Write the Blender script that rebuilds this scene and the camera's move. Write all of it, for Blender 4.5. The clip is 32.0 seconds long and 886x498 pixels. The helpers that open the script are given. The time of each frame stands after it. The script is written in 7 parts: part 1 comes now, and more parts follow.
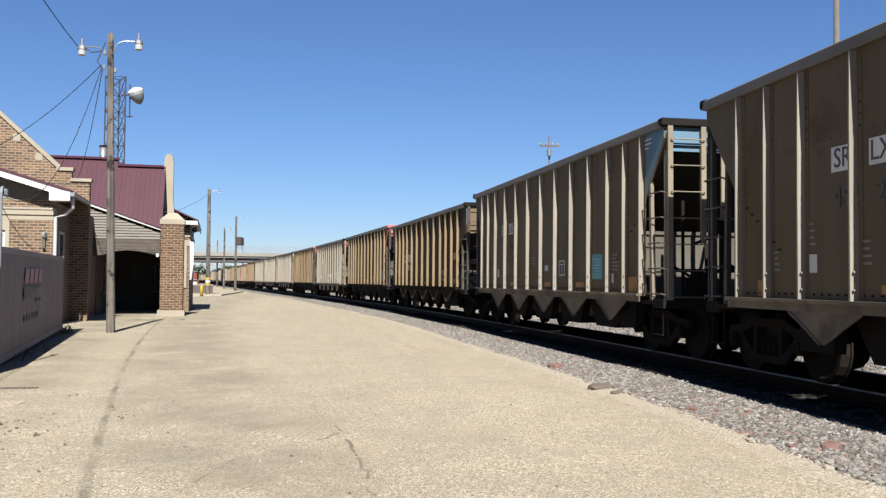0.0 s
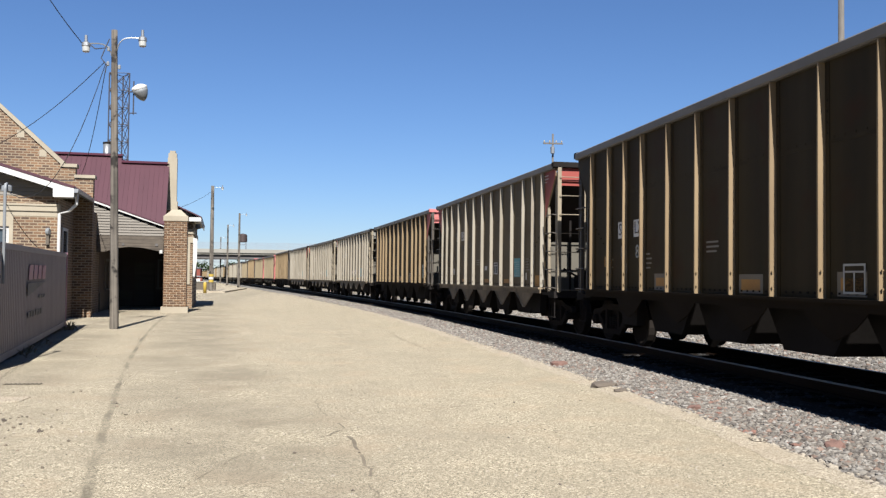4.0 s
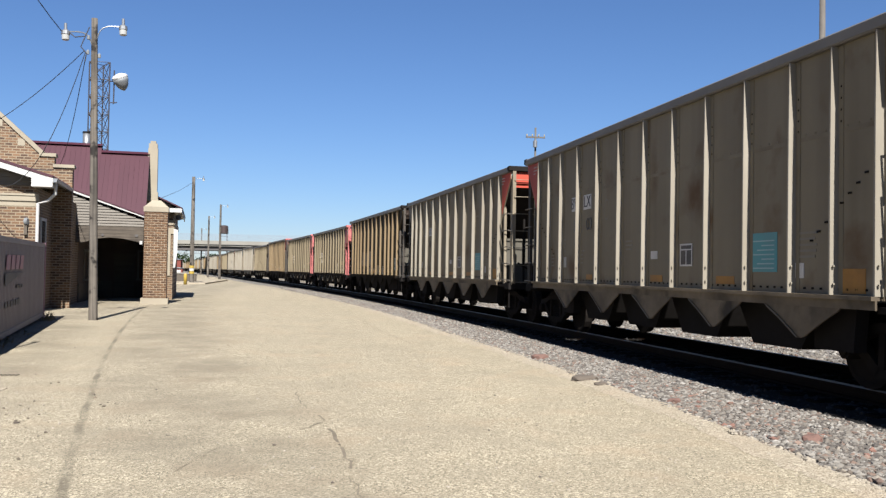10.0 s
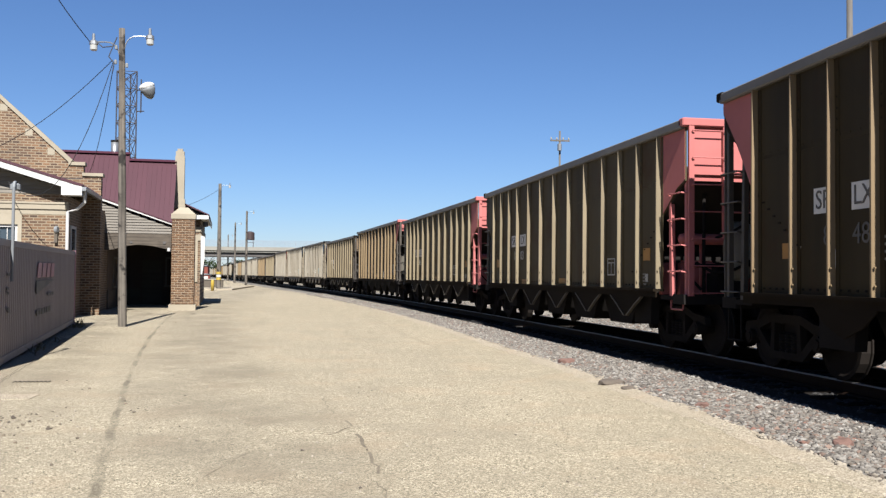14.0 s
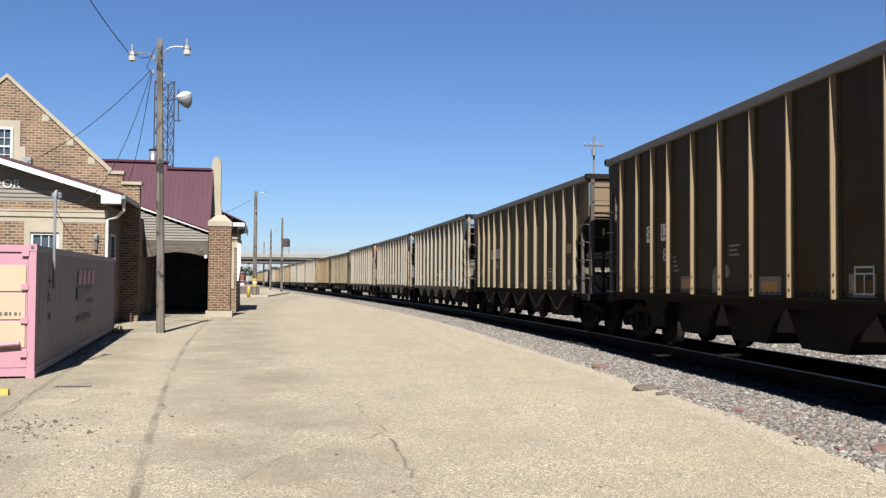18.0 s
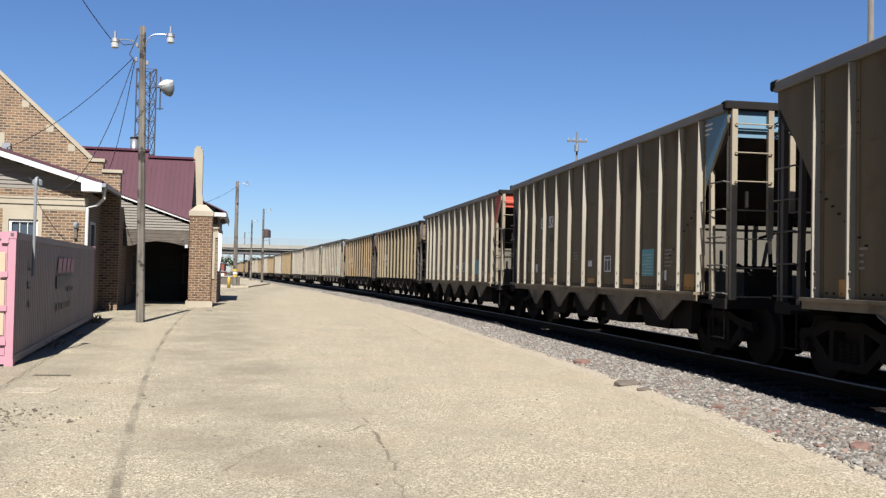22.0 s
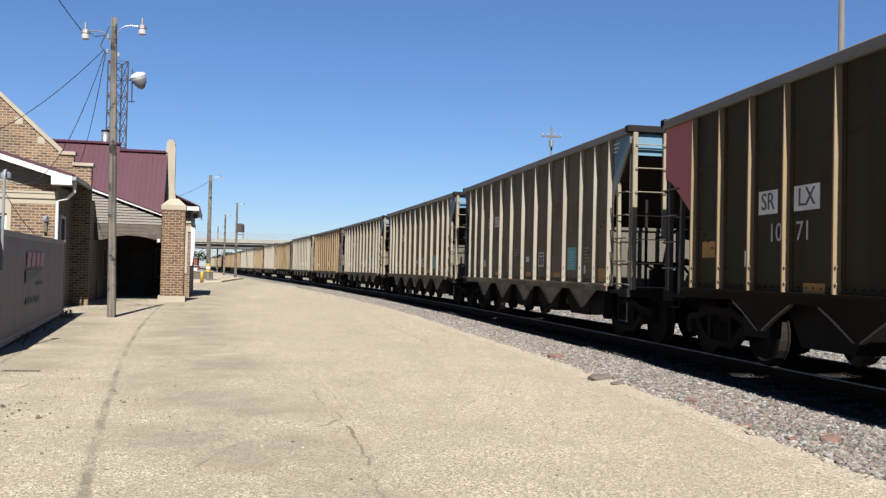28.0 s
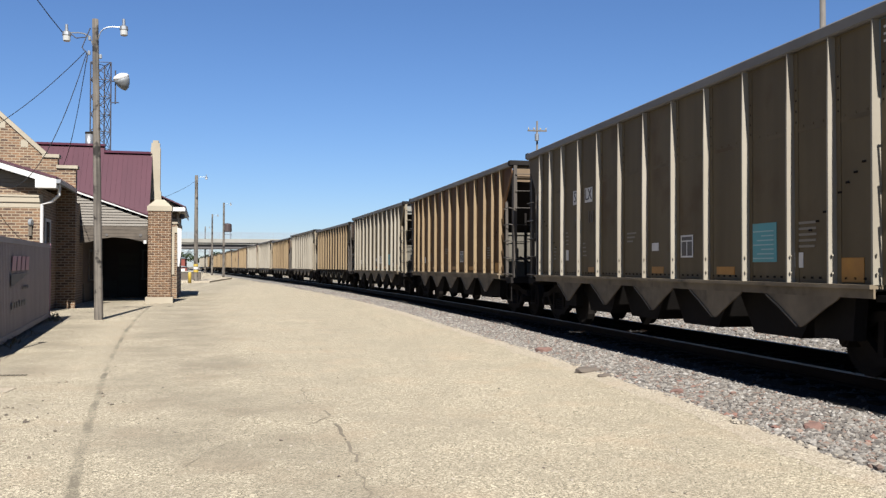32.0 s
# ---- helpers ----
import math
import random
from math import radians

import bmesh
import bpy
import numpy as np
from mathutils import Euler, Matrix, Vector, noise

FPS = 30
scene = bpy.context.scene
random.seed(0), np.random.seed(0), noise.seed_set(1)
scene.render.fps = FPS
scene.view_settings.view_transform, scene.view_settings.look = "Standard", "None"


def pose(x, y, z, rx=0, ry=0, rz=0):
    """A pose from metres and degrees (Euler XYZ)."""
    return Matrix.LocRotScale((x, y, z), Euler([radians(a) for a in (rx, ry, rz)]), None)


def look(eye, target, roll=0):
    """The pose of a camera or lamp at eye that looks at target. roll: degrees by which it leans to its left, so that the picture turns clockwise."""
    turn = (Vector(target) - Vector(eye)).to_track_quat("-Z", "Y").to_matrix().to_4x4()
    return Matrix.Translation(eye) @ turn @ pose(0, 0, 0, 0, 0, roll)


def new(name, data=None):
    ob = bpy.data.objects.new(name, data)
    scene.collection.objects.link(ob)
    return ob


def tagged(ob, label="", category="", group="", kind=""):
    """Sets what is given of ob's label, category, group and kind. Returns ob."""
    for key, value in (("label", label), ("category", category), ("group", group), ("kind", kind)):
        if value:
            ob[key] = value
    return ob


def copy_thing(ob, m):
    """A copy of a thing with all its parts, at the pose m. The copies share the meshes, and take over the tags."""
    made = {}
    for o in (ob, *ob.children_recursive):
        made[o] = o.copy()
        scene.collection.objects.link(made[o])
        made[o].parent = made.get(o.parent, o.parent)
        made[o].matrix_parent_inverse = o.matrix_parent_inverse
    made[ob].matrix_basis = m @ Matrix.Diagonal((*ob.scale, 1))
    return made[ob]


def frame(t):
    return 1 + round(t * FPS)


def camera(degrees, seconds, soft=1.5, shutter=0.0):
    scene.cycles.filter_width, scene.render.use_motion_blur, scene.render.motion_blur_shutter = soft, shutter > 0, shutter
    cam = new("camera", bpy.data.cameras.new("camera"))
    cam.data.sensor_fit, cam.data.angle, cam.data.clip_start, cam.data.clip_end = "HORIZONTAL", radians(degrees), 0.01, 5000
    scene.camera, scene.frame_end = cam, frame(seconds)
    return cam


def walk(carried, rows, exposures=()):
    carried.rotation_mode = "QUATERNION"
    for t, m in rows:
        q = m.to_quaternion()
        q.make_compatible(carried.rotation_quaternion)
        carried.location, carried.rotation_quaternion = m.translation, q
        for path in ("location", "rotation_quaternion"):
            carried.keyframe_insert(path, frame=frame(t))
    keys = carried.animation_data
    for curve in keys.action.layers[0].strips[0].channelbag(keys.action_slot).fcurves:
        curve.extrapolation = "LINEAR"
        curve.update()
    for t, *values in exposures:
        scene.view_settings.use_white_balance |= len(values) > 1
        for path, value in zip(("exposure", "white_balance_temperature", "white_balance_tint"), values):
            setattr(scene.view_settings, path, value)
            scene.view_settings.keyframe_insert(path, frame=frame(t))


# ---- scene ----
cam = camera(52.21, 32.0, soft=1.35)
walk(cam, [
    (0, pose(0.007, 0.007, 1.620, 92.038, -0.391, -8.038)),
    (0.5, pose(0.003, -0.002, 1.620, 91.924, -0.303, -7.946)),
    (1, pose(0.011, 0.007, 1.624, 91.998, -0.309, -7.936)),
    (1.5, pose(0.000, 0.004, 1.623, 91.945, -0.494, -8.044)),
    (2, pose(0.007, 0.012, 1.626, 91.784, -0.462, -8.060)),
    (2.5, pose(0.001, 0.010, 1.622, 91.784, -0.505, -8.043)),
    (3, pose(-0.002, 0.022, 1.621, 91.862, -0.570, -8.055)),
    (3.5, pose(0.005, 0.015, 1.623, 91.906, -0.565, -7.942)),
    (5.5, pose(-0.001, 0.016, 1.617, 91.664, -0.535, -7.683)),
    (6, pose(0.003, 0.023, 1.618, 91.679, -0.555, -7.590)),
    (6.5, pose(0.003, 0.033, 1.619, 91.656, -0.587, -7.518)),
    (7, pose(0.001, 0.016, 1.627, 91.525, -0.549, -7.429)),
    (7.5, pose(0.002, 0.016, 1.611, 91.219, -0.473, -7.882)),
    (8, pose(0.012, 0.031, 1.615, 91.157, -0.161, -8.933)),
    (8.5, pose(0.013, 0.013, 1.619, 91.522, -0.349, -9.289)),
    (9, pose(0.009, 0.012, 1.620, 91.727, -0.695, -8.943)),
    (9.5, pose(0.010, 0.010, 1.617, 91.554, -0.840, -8.999)),
    (10, pose(0.009, 0.034, 1.616, 91.445, -0.918, -8.995)),
    (10.5, pose(0.011, 0.023, 1.616, 91.291, -0.933, -8.895)),
    (11, pose(0.001, 0.004, 1.617, 91.261, -1.030, -8.826)),
    (11.5, pose(-0.003, 0.011, 1.622, 91.355, -1.194, -8.802)),
    (12, pose(0.006, 0.018, 1.621, 91.345, -1.191, -8.497)),
    (12.5, pose(0.003, 0.003, 1.614, 91.379, -0.842, -7.820)),
    (13, pose(0.003, 0.007, 1.621, 91.544, -0.573, -7.442)),
    (13.5, pose(0.002, 0.009, 1.625, 91.742, -0.525, -7.373)),
    (15.5, pose(0.014, 0.022, 1.618, 91.463, -0.219, -7.472)),
    (16, pose(0.059, 0.022, 1.616, 91.748, -0.406, -7.072)),
    (16.5, pose(0.092, 0.026, 1.610, 92.237, -0.486, -6.479)),
    (17, pose(0.086, -0.015, 1.623, 92.599, -0.538, -5.832)),
    (17.5, pose(0.059, -0.008, 1.623, 92.180, -0.434, -5.550)),
    (18, pose(0.014, -0.045, 1.620, 92.070, -0.321, -5.221)),
    (18.5, pose(-0.000, -0.059, 1.630, 92.285, -0.346, -5.335)),
    (19, pose(-0.014, -0.044, 1.625, 92.268, -0.437, -5.366)),
    (19.5, pose(-0.009, -0.024, 1.618, 92.055, -0.376, -5.308)),
    (20, pose(-0.016, -0.035, 1.623, 92.059, -0.523, -5.347)),
    (20.5, pose(-0.017, -0.046, 1.625, 92.118, -0.763, -5.469)),
    (21, pose(-0.023, -0.035, 1.621, 91.981, -0.771, -6.170)),
    (21.5, pose(-0.019, -0.025, 1.610, 91.680, -0.858, -6.546)),
    (22, pose(-0.029, -0.034, 1.619, 91.664, -1.127, -6.439)),
    (22.5, pose(-0.020, -0.005, 1.618, 91.939, -1.382, -6.606)),
    (23, pose(-0.032, -0.017, 1.626, 92.030, -1.663, -6.999)),
    (23.5, pose(-0.038, 0.002, 1.619, 92.119, -1.899, -7.372)),
    (24, pose(-0.030, 0.006, 1.623, 92.180, -1.526, -7.503)),
    (24.5, pose(-0.037, 0.015, 1.626, 92.246, -0.948, -6.829)),
    (25, pose(-0.029, 0.001, 1.625, 92.519, -0.889, -6.369)),
    (25.5, pose(-0.027, 0.005, 1.629, 92.314, -1.098, -6.650)),
    (27.5, pose(-0.020, -0.007, 1.620, 91.428, -1.239, -7.682)),
    (28, pose(-0.025, -0.005, 1.613, 91.367, -1.169, -8.043)),
    (28.5, pose(-0.019, 0.004, 1.611, 91.605, -0.938, -8.404)),
    (29, pose(-0.023, -0.002, 1.623, 91.625, -0.692, -8.310)),
    (29.5, pose(-0.016, 0.006, 1.618, 91.532, -0.582, -8.167)),
    (30, pose(-0.015, -0.001, 1.623, 91.386, -0.513, -8.144)),
    (30.5, pose(-0.015, -0.005, 1.617, 91.108, -0.448, -8.528)),
    (31, pose(-0.000, 0.006, 1.614, 90.930, 0.079, -8.800)),
    (31.5, pose(0.010, -0.040, 1.621, 90.984, 0.389, -8.847)),
    (32, pose(0.012, -0.047, 1.617, 91.112, -0.069, -8.751)),
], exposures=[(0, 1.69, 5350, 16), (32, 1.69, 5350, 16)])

# ---- sky and sun: the sun stands behind the camera, in line with the track ----
SUN_EL, SUN_AZ = 43.8, 0.7
world = bpy.data.worlds.new("sky")
scene.world = world
world.use_nodes = True
wn = world.node_tree
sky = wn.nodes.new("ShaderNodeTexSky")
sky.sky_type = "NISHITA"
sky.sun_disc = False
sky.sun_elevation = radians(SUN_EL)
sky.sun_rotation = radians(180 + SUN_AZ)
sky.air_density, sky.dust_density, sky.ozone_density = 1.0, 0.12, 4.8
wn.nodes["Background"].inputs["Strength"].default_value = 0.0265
wn.links.new(sky.outputs[0], wn.nodes["Background"].inputs["Color"])
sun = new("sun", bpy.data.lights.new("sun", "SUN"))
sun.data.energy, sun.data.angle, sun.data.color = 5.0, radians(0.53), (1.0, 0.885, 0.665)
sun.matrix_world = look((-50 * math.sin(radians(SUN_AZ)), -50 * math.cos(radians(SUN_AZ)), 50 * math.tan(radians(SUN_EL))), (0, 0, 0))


# ---- materials ----
def nodes_of(name):
    m = bpy.data.materials.new(name)
    m.use_nodes = True
    return m, m.node_tree, m.node_tree.nodes["Principled BSDF"]


def surface(name, col, col2=None, rough=0.7, metal=0.0, big=0.6, fine=14.0, bump=0.15, streak=None, random_shift=True, gloss=0.3,
            amount=0.8, dist=0.01, spots=None):
    """A weathered surface: two colours mixed by large and fine noise, streaks down the sides, fine relief."""
    m, t, b = nodes_of(name)
    N, L = t.nodes.new, t.links.new
    col2 = col2 or tuple(c * 0.7 for c in col)
    tc = N("ShaderNodeTexCoord")
    vec = tc.outputs["Object"]
    if random_shift:
        oi, mul, add = N("ShaderNodeObjectInfo"), N("ShaderNodeMath"), N("ShaderNodeVectorMath")
        mul.operation, mul.inputs[1].default_value = "MULTIPLY", 37.0
        L(oi.outputs["Random"], mul.inputs[0])
        L(vec, add.inputs[0]), L(mul.outputs[0], add.inputs[1])
        vec = add.outputs[0]
    n1, n2 = N("ShaderNodeTexNoise"), N("ShaderNodeTexNoise")
    n1.inputs["Scale"].default_value, n1.inputs["Detail"].default_value = big, 6
    n2.inputs["Scale"].default_value, n2.inputs["Detail"].default_value = fine, 5
    L(vec, n1.inputs["Vector"]), L(vec, n2.inputs["Vector"])
    r1 = N("ShaderNodeValToRGB")
    r1.color_ramp.elements[0].position, r1.color_ramp.elements[1].position = 0.35, 0.65
    L(n1.outputs["Fac"], r1.inputs["Fac"])
    mixf = N("ShaderNodeMix")
    mixf.data_type = "FLOAT"
    mixf.inputs[0].default_value = 0.4
    L(r1.outputs["Color"], mixf.inputs[2]), L(n2.outputs["Fac"], mixf.inputs[3])
    fac = mixf.outputs[0]
    if streak:
        mp, n3 = N("ShaderNodeMapping"), N("ShaderNodeTexNoise")
        mp.inputs["Scale"].default_value = streak
        n3.inputs["Scale"].default_value, n3.inputs["Detail"].default_value = 1.0, 5
        L(vec, mp.inputs["Vector"]), L(mp.outputs[0], n3.inputs["Vector"])
        mix2 = N("ShaderNodeMix")
        mix2.data_type = "FLOAT"
        mix2.inputs[0].default_value = 0.55
        r3 = N("ShaderNodeValToRGB")
        r3.color_ramp.elements[0].position, r3.color_ramp.elements[1].position = 0.38, 0.68
        L(n3.outputs["Fac"], r3.inputs["Fac"])
        L(fac, mix2.inputs[2]), L(r3.outputs["Color"], mix2.inputs[3])
        fac = mix2.outputs[0]
    am = N("ShaderNodeMath")
    am.operation, am.inputs[1].default_value = "MULTIPLY", amount
    L(fac, am.inputs[0])
    mc = N("ShaderNodeMix")
    mc.data_type = "RGBA"
    mc.inputs[6].default_value, mc.inputs[7].default_value = (*col, 1), (*col2, 1)
    L(am.outputs[0], mc.inputs[0])
    out = mc.outputs[2]
    if spots:
        scale, lo, hi, scol = spots
        n4, r4, m4 = N("ShaderNodeTexNoise"), N("ShaderNodeValToRGB"), N("ShaderNodeMix")
        n4.inputs["Scale"].default_value, n4.inputs["Detail"].default_value = scale, 8
        r4.color_ramp.elements[0].position, r4.color_ramp.elements[1].position = lo, hi
        m4.data_type = "RGBA"
        m4.inputs[7].default_value = (*scol, 1)
        L(vec, n4.inputs["Vector"]), L(n4.outputs["Fac"], r4.inputs["Fac"])
        L(r4.outputs["Color"], m4.inputs[0]), L(out, m4.inputs[6])
        out = m4.outputs[2]
    L(out, b.inputs["Base Color"])
    b.inputs["Roughness"].default_value, b.inputs["Metallic"].default_value = rough, metal
    b.inputs["Specular IOR Level"].default_value = gloss if max(col) > 0.03 else 0.03
    if bump:
        bp = N("ShaderNodeBump")
        bp.inputs["Strength"].default_value, bp.inputs["Distance"].default_value = bump, dist
        L(n2.outputs["Fac"], bp.inputs["Height"]), L(bp.outputs[0], b.inputs["Normal"])
    return m


def brick_material(name, c1, c2, mortar, scale=1.0, turn=False):
    """Small brick courses with mortar joints and relief; turn lays them on walls that run along y."""
    m, t, b = nodes_of(name)
    N, L = t.nodes.new, t.links.new
    tc, sep, comb, br = N("ShaderNodeTexCoord"), N("ShaderNodeSeparateXYZ"), N("ShaderNodeCombineXYZ"), N("ShaderNodeTexBrick")
    L(tc.outputs["Object"], sep.inputs[0])
    L(sep.outputs[1 if turn else 0], comb.inputs[0]), L(sep.outputs[2], comb.inputs[1])
    br.inputs["Scale"].default_value = scale
    br.inputs["Brick Width"].default_value, br.inputs["Row Height"].default_value = 0.27, 0.1
    br.inputs["Mortar Size"].default_value, br.inputs["Mortar Smooth"].default_value = 0.017, 0.12
    br.inputs["Bias"].default_value = -0.1
    br.inputs["Color1"].default_value, br.inputs["Color2"].default_value, br.inputs["Mortar"].default_value = (*c1, 1), (*c2, 1), (*mortar, 1)
    L(comb.outputs[0], br.inputs["Vector"])
    n1 = N("ShaderNodeTexNoise")
    n1.inputs["Scale"].default_value, n1.inputs["Detail"].default_value = 0.9, 7
    L(tc.outputs["Object"], n1.inputs["Vector"])
    r1 = N("ShaderNodeValToRGB")
    r1.color_ramp.elements[0].position, r1.color_ramp.elements[1].position = 0.3, 0.75
    r1.color_ramp.elements[0].color, r1.color_ramp.elements[1].color = (0.72, 0.7, 0.68, 1), (1.1, 1.08, 1.05, 1)
    L(n1.outputs["Fac"], r1.inputs["Fac"])
    mx = N("ShaderNodeMix")
    mx.data_type, mx.blend_type = "RGBA", "MULTIPLY"
    mx.inputs[0].default_value = 1.0
    L(br.outputs["Color"], mx.inputs[6]), L(r1.outputs["Color"], mx.inputs[7])
    L(mx.outputs[2], b.inputs["Base Color"])
    b.inputs["Roughness"].default_value = 0.85
    bp = N("ShaderNodeBump")
    bp.invert = True
    bp.inputs["Strength"].default_value, bp.inputs["Distance"].default_value = 0.6, 0.01
    L(br.outputs["Fac"], bp.inputs["Height"]), L(bp.outputs[0], b.inputs["Normal"])
    return m


def ground_material(name, base, dark, light, stain, joint=False):
    """Worn pavement: pale aggregate, fine pits, broad stains and patches."""
    m, t, b = nodes_of(name)
    N, L = t.nodes.new, t.links.new
    tc = N("ShaderNodeTexCoord")
    v = tc.outputs["Object"]

    def noise_tex(scale, detail, lo, hi, rough=0.6):
        n, r = N("ShaderNodeTexNoise"), N("ShaderNodeValToRGB")
        n.inputs["Scale"].default_value, n.inputs["Detail"].default_value, n.inputs["Roughness"].default_value = scale, detail, rough
        r.color_ramp.elements[0].position, r.color_ramp.elements[1].position = lo, hi
        L(v, n.inputs["Vector"]), L(n.outputs["Fac"], r.inputs["Fac"])
        return n, r.outputs["Color"]

    def mix(fac, a, c, amount=1.0):
        mm, sc = N("ShaderNodeMix"), N("ShaderNodeMath")
        mm.data_type = "RGBA"
        sc.operation, sc.inputs[1].default_value = "MULTIPLY", amount
        L(fac, sc.inputs[0]), L(sc.outputs[0], mm.inputs[0])
        for k, x in ((6, a), (7, c)):
            if isinstance(x, tuple):
                mm.inputs[k].default_value = (*x, 1)
            else:
                L(x, mm.inputs[k])
        return mm.outputs[2]
    _, broad = noise_tex(0.16, 6, 0.40, 0.66)
    _, patch = noise_tex(0.6, 8, 0.46, 0.70, 0.70)
    nf, grain = noise_tex(55, 4, 0.36, 0.64, 0.8)
    _, mottle = noise_tex(3.2, 7, 0.40, 0.64, 0.78)
    _, pits = noise_tex(48, 3, 0.58, 0.64)
    _, pink = noise_tex(0.9, 5, 0.52, 0.68)

    def chips(scale, lo, hi):
        vo, sp, rv = N("ShaderNodeTexVoronoi"), N("ShaderNodeSeparateColor"), N("ShaderNodeValToRGB")
        vo.inputs["Scale"].default_value = scale
        rv.color_ramp.elements[0].position, rv.color_ramp.elements[1].position = lo, hi
        L(v, vo.inputs["Vector"]), L(vo.outputs["Color"], sp.inputs[0]), L(sp.outputs[0], rv.inputs["Fac"])
        return rv.outputs["Color"]

    def num(op, a, k):
        m = N("ShaderNodeMath")
        m.operation = op
        for i, x in enumerate((a, k)):
            if isinstance(x, (int, float)):
                m.inputs[i].default_value = x
            else:
                L(x, m.inputs[i])
        return m.outputs[0]

    def band(off, inner, outer):
        """1 near a curved line across the lot, fading to 0 at the outer distance."""
        x = num("SUBTRACT", num("SUBTRACT", num("ADD", sxyz.outputs[0], wob), num("MULTIPLY", num("SUBTRACT", num("MULTIPLY", sxyz.outputs[1], 0.00142), 0.2067), sxyz.outputs[1])), off - 0.2854)
        mr = N("ShaderNodeMapRange")
        mr.interpolation_type = "SMOOTHSTEP"
        mr.inputs["From Min"].default_value, mr.inputs["From Max"].default_value = outer, inner
        L(num("ABSOLUTE", x, 0), mr.inputs["Value"])
        return mr.outputs[0]
    c = mix(grain, base, light, 0.6)
    c = mix(chips(66, 0.0, 0.75), dark, c, 0.95)
    c = mix(chips(80, 0.76, 0.80), c, tuple(x * 0.30 for x in dark), 0.95)
    c = mix(chips(52, 0.84, 0.9), c, tuple(min(0.9, x * 1.25) for x in light), 0.8)
    c = mix(chips(108, 0.74, 0.80), c, tuple(x * 0.4 for x in dark), 0.85)
    c = mix(chips(34, 0.90, 0.95), c, tuple(x * 0.55 for x in dark), 0.35)
    c = mix(chips(41, 0.91, 0.95), c, tuple(x * 1.3 for x in light), 0.35)
    c = mix(chips(96, 0.84, 0.9), c, tuple(x * 1.25 for x in light), 0.7)
    c = mix(mottle, c, base, 0.2)
    c = mix(mottle, c, stain, 0.40)
    c = mix(pink, c, tuple(x * k for x, k in zip(base, (0.92, 0.80, 0.74))), 0.35)
    c = mix(broad, c, stain, 0.22)
    c = mix(patch, c, stain, 0.6)
    if joint:
        sxyz, wn1 = N("ShaderNodeSeparateXYZ"), N("ShaderNodeTexNoise")
        wn1.inputs["Scale"].default_value, wn1.inputs["Detail"].default_value = 1.4, 5
        L(v, sxyz.inputs[0]), L(v, wn1.inputs["Vector"])
        wob = num("MULTIPLY", num("SUBTRACT", wn1.outputs["Fac"], 0.5), 0.12)
        _, worn = noise_tex(0.8, 6, 0.32, 0.62)
        _, grime = noise_tex(0.45, 8, 0.40, 0.60, 0.7)
        c = mix(num("MULTIPLY", band(1.2, 0.4, 1.9), grime), c, tuple(x * 0.78 for x in stain), 0.68)
        c = mix(num("MULTIPLY", band(-1.7, 0.3, 1.5), grime), c, tuple(x * 0.78 for x in stain), 0.70)
        c = mix(num("MULTIPLY", band(0.0, 0.02, 0.065), worn), c, tuple(x * 0.5 for x in stain), 0.75)
    c = mix(pits, c, tuple(x * 0.4 for x in dark), 0.7)
    L(c, b.inputs["Base Color"])
    b.inputs["Roughness"].default_value = 0.95
    b.inputs["Specular IOR Level"].default_value = 0.15
    bp = N("ShaderNodeBump")
    bp.inputs["Strength"].default_value, bp.inputs["Distance"].default_value = 0.5, 0.008
    L(nf.outputs["Fac"], bp.inputs["Height"]), L(bp.outputs[0], b.inputs["Normal"])
    return m


def stone_material(name, colours, fine=25):
    """Loose stones: each stone takes its own tone."""
    m, t, b = nodes_of(name)
    N, L = t.nodes.new, t.links.new
    g, r = N("ShaderNodeNewGeometry"), N("ShaderNodeValToRGB")
    r.color_ramp.interpolation = "CONSTANT"
    while len(r.color_ramp.elements) < len(colours):
        r.color_ramp.elements.new(0.5)
    for k, (p, c) in enumerate(colours):
        r.color_ramp.elements[k].position, r.color_ramp.elements[k].color = p, (*c, 1)
    L(g.outputs["Random Per Island"], r.inputs["Fac"])
    n, mx = N("ShaderNodeTexNoise"), N("ShaderNodeMix")
    n.inputs["Scale"].default_value = fine
    mx.data_type, mx.blend_type = "RGBA", "MULTIPLY"
    mx.inputs[0].default_value = 0.6
    L(r.outputs["Color"], mx.inputs[6]), L(n.outputs["Fac"], mx.inputs[7])
    L(mx.outputs[2], b.inputs["Base Color"])
    b.inputs["Roughness"].default_value = 0.9
    return m


GREY = surface("grey_car_paint", (0.1087, 0.08484, 0.04898), (0.04943, 0.03639, 0.01999), 0.62, 0.0, 0.5, 9, 0.1, streak=(2.2, 2.2, 0.14), amount=0.75, spots=(1.1, 0.56, 0.76, (0.05602, 0.031, 0.01417)), gloss=0.12)
SILVER = surface("pale_car_paint", (0.184, 0.157, 0.108), (0.094, 0.078, 0.053), 0.62, 0.0, 0.5, 9, 0.1, streak=(2.2, 2.2, 0.14), amount=0.75, spots=(1.1, 0.56, 0.76, (0.0866, 0.05243, 0.02682)), gloss=0.12)
BROWN = surface("brown_car_paint", (0.03724, 0.02759, 0.01276), (0.01655, 0.01241, 0.006069), 0.62, 0.0, 0.5, 9, 0.1, streak=(2.2, 2.2, 0.14), amount=1.0, spots=(1.1, 0.56, 0.76, (0.02959, 0.01398, 0.005379)), gloss=0.08)
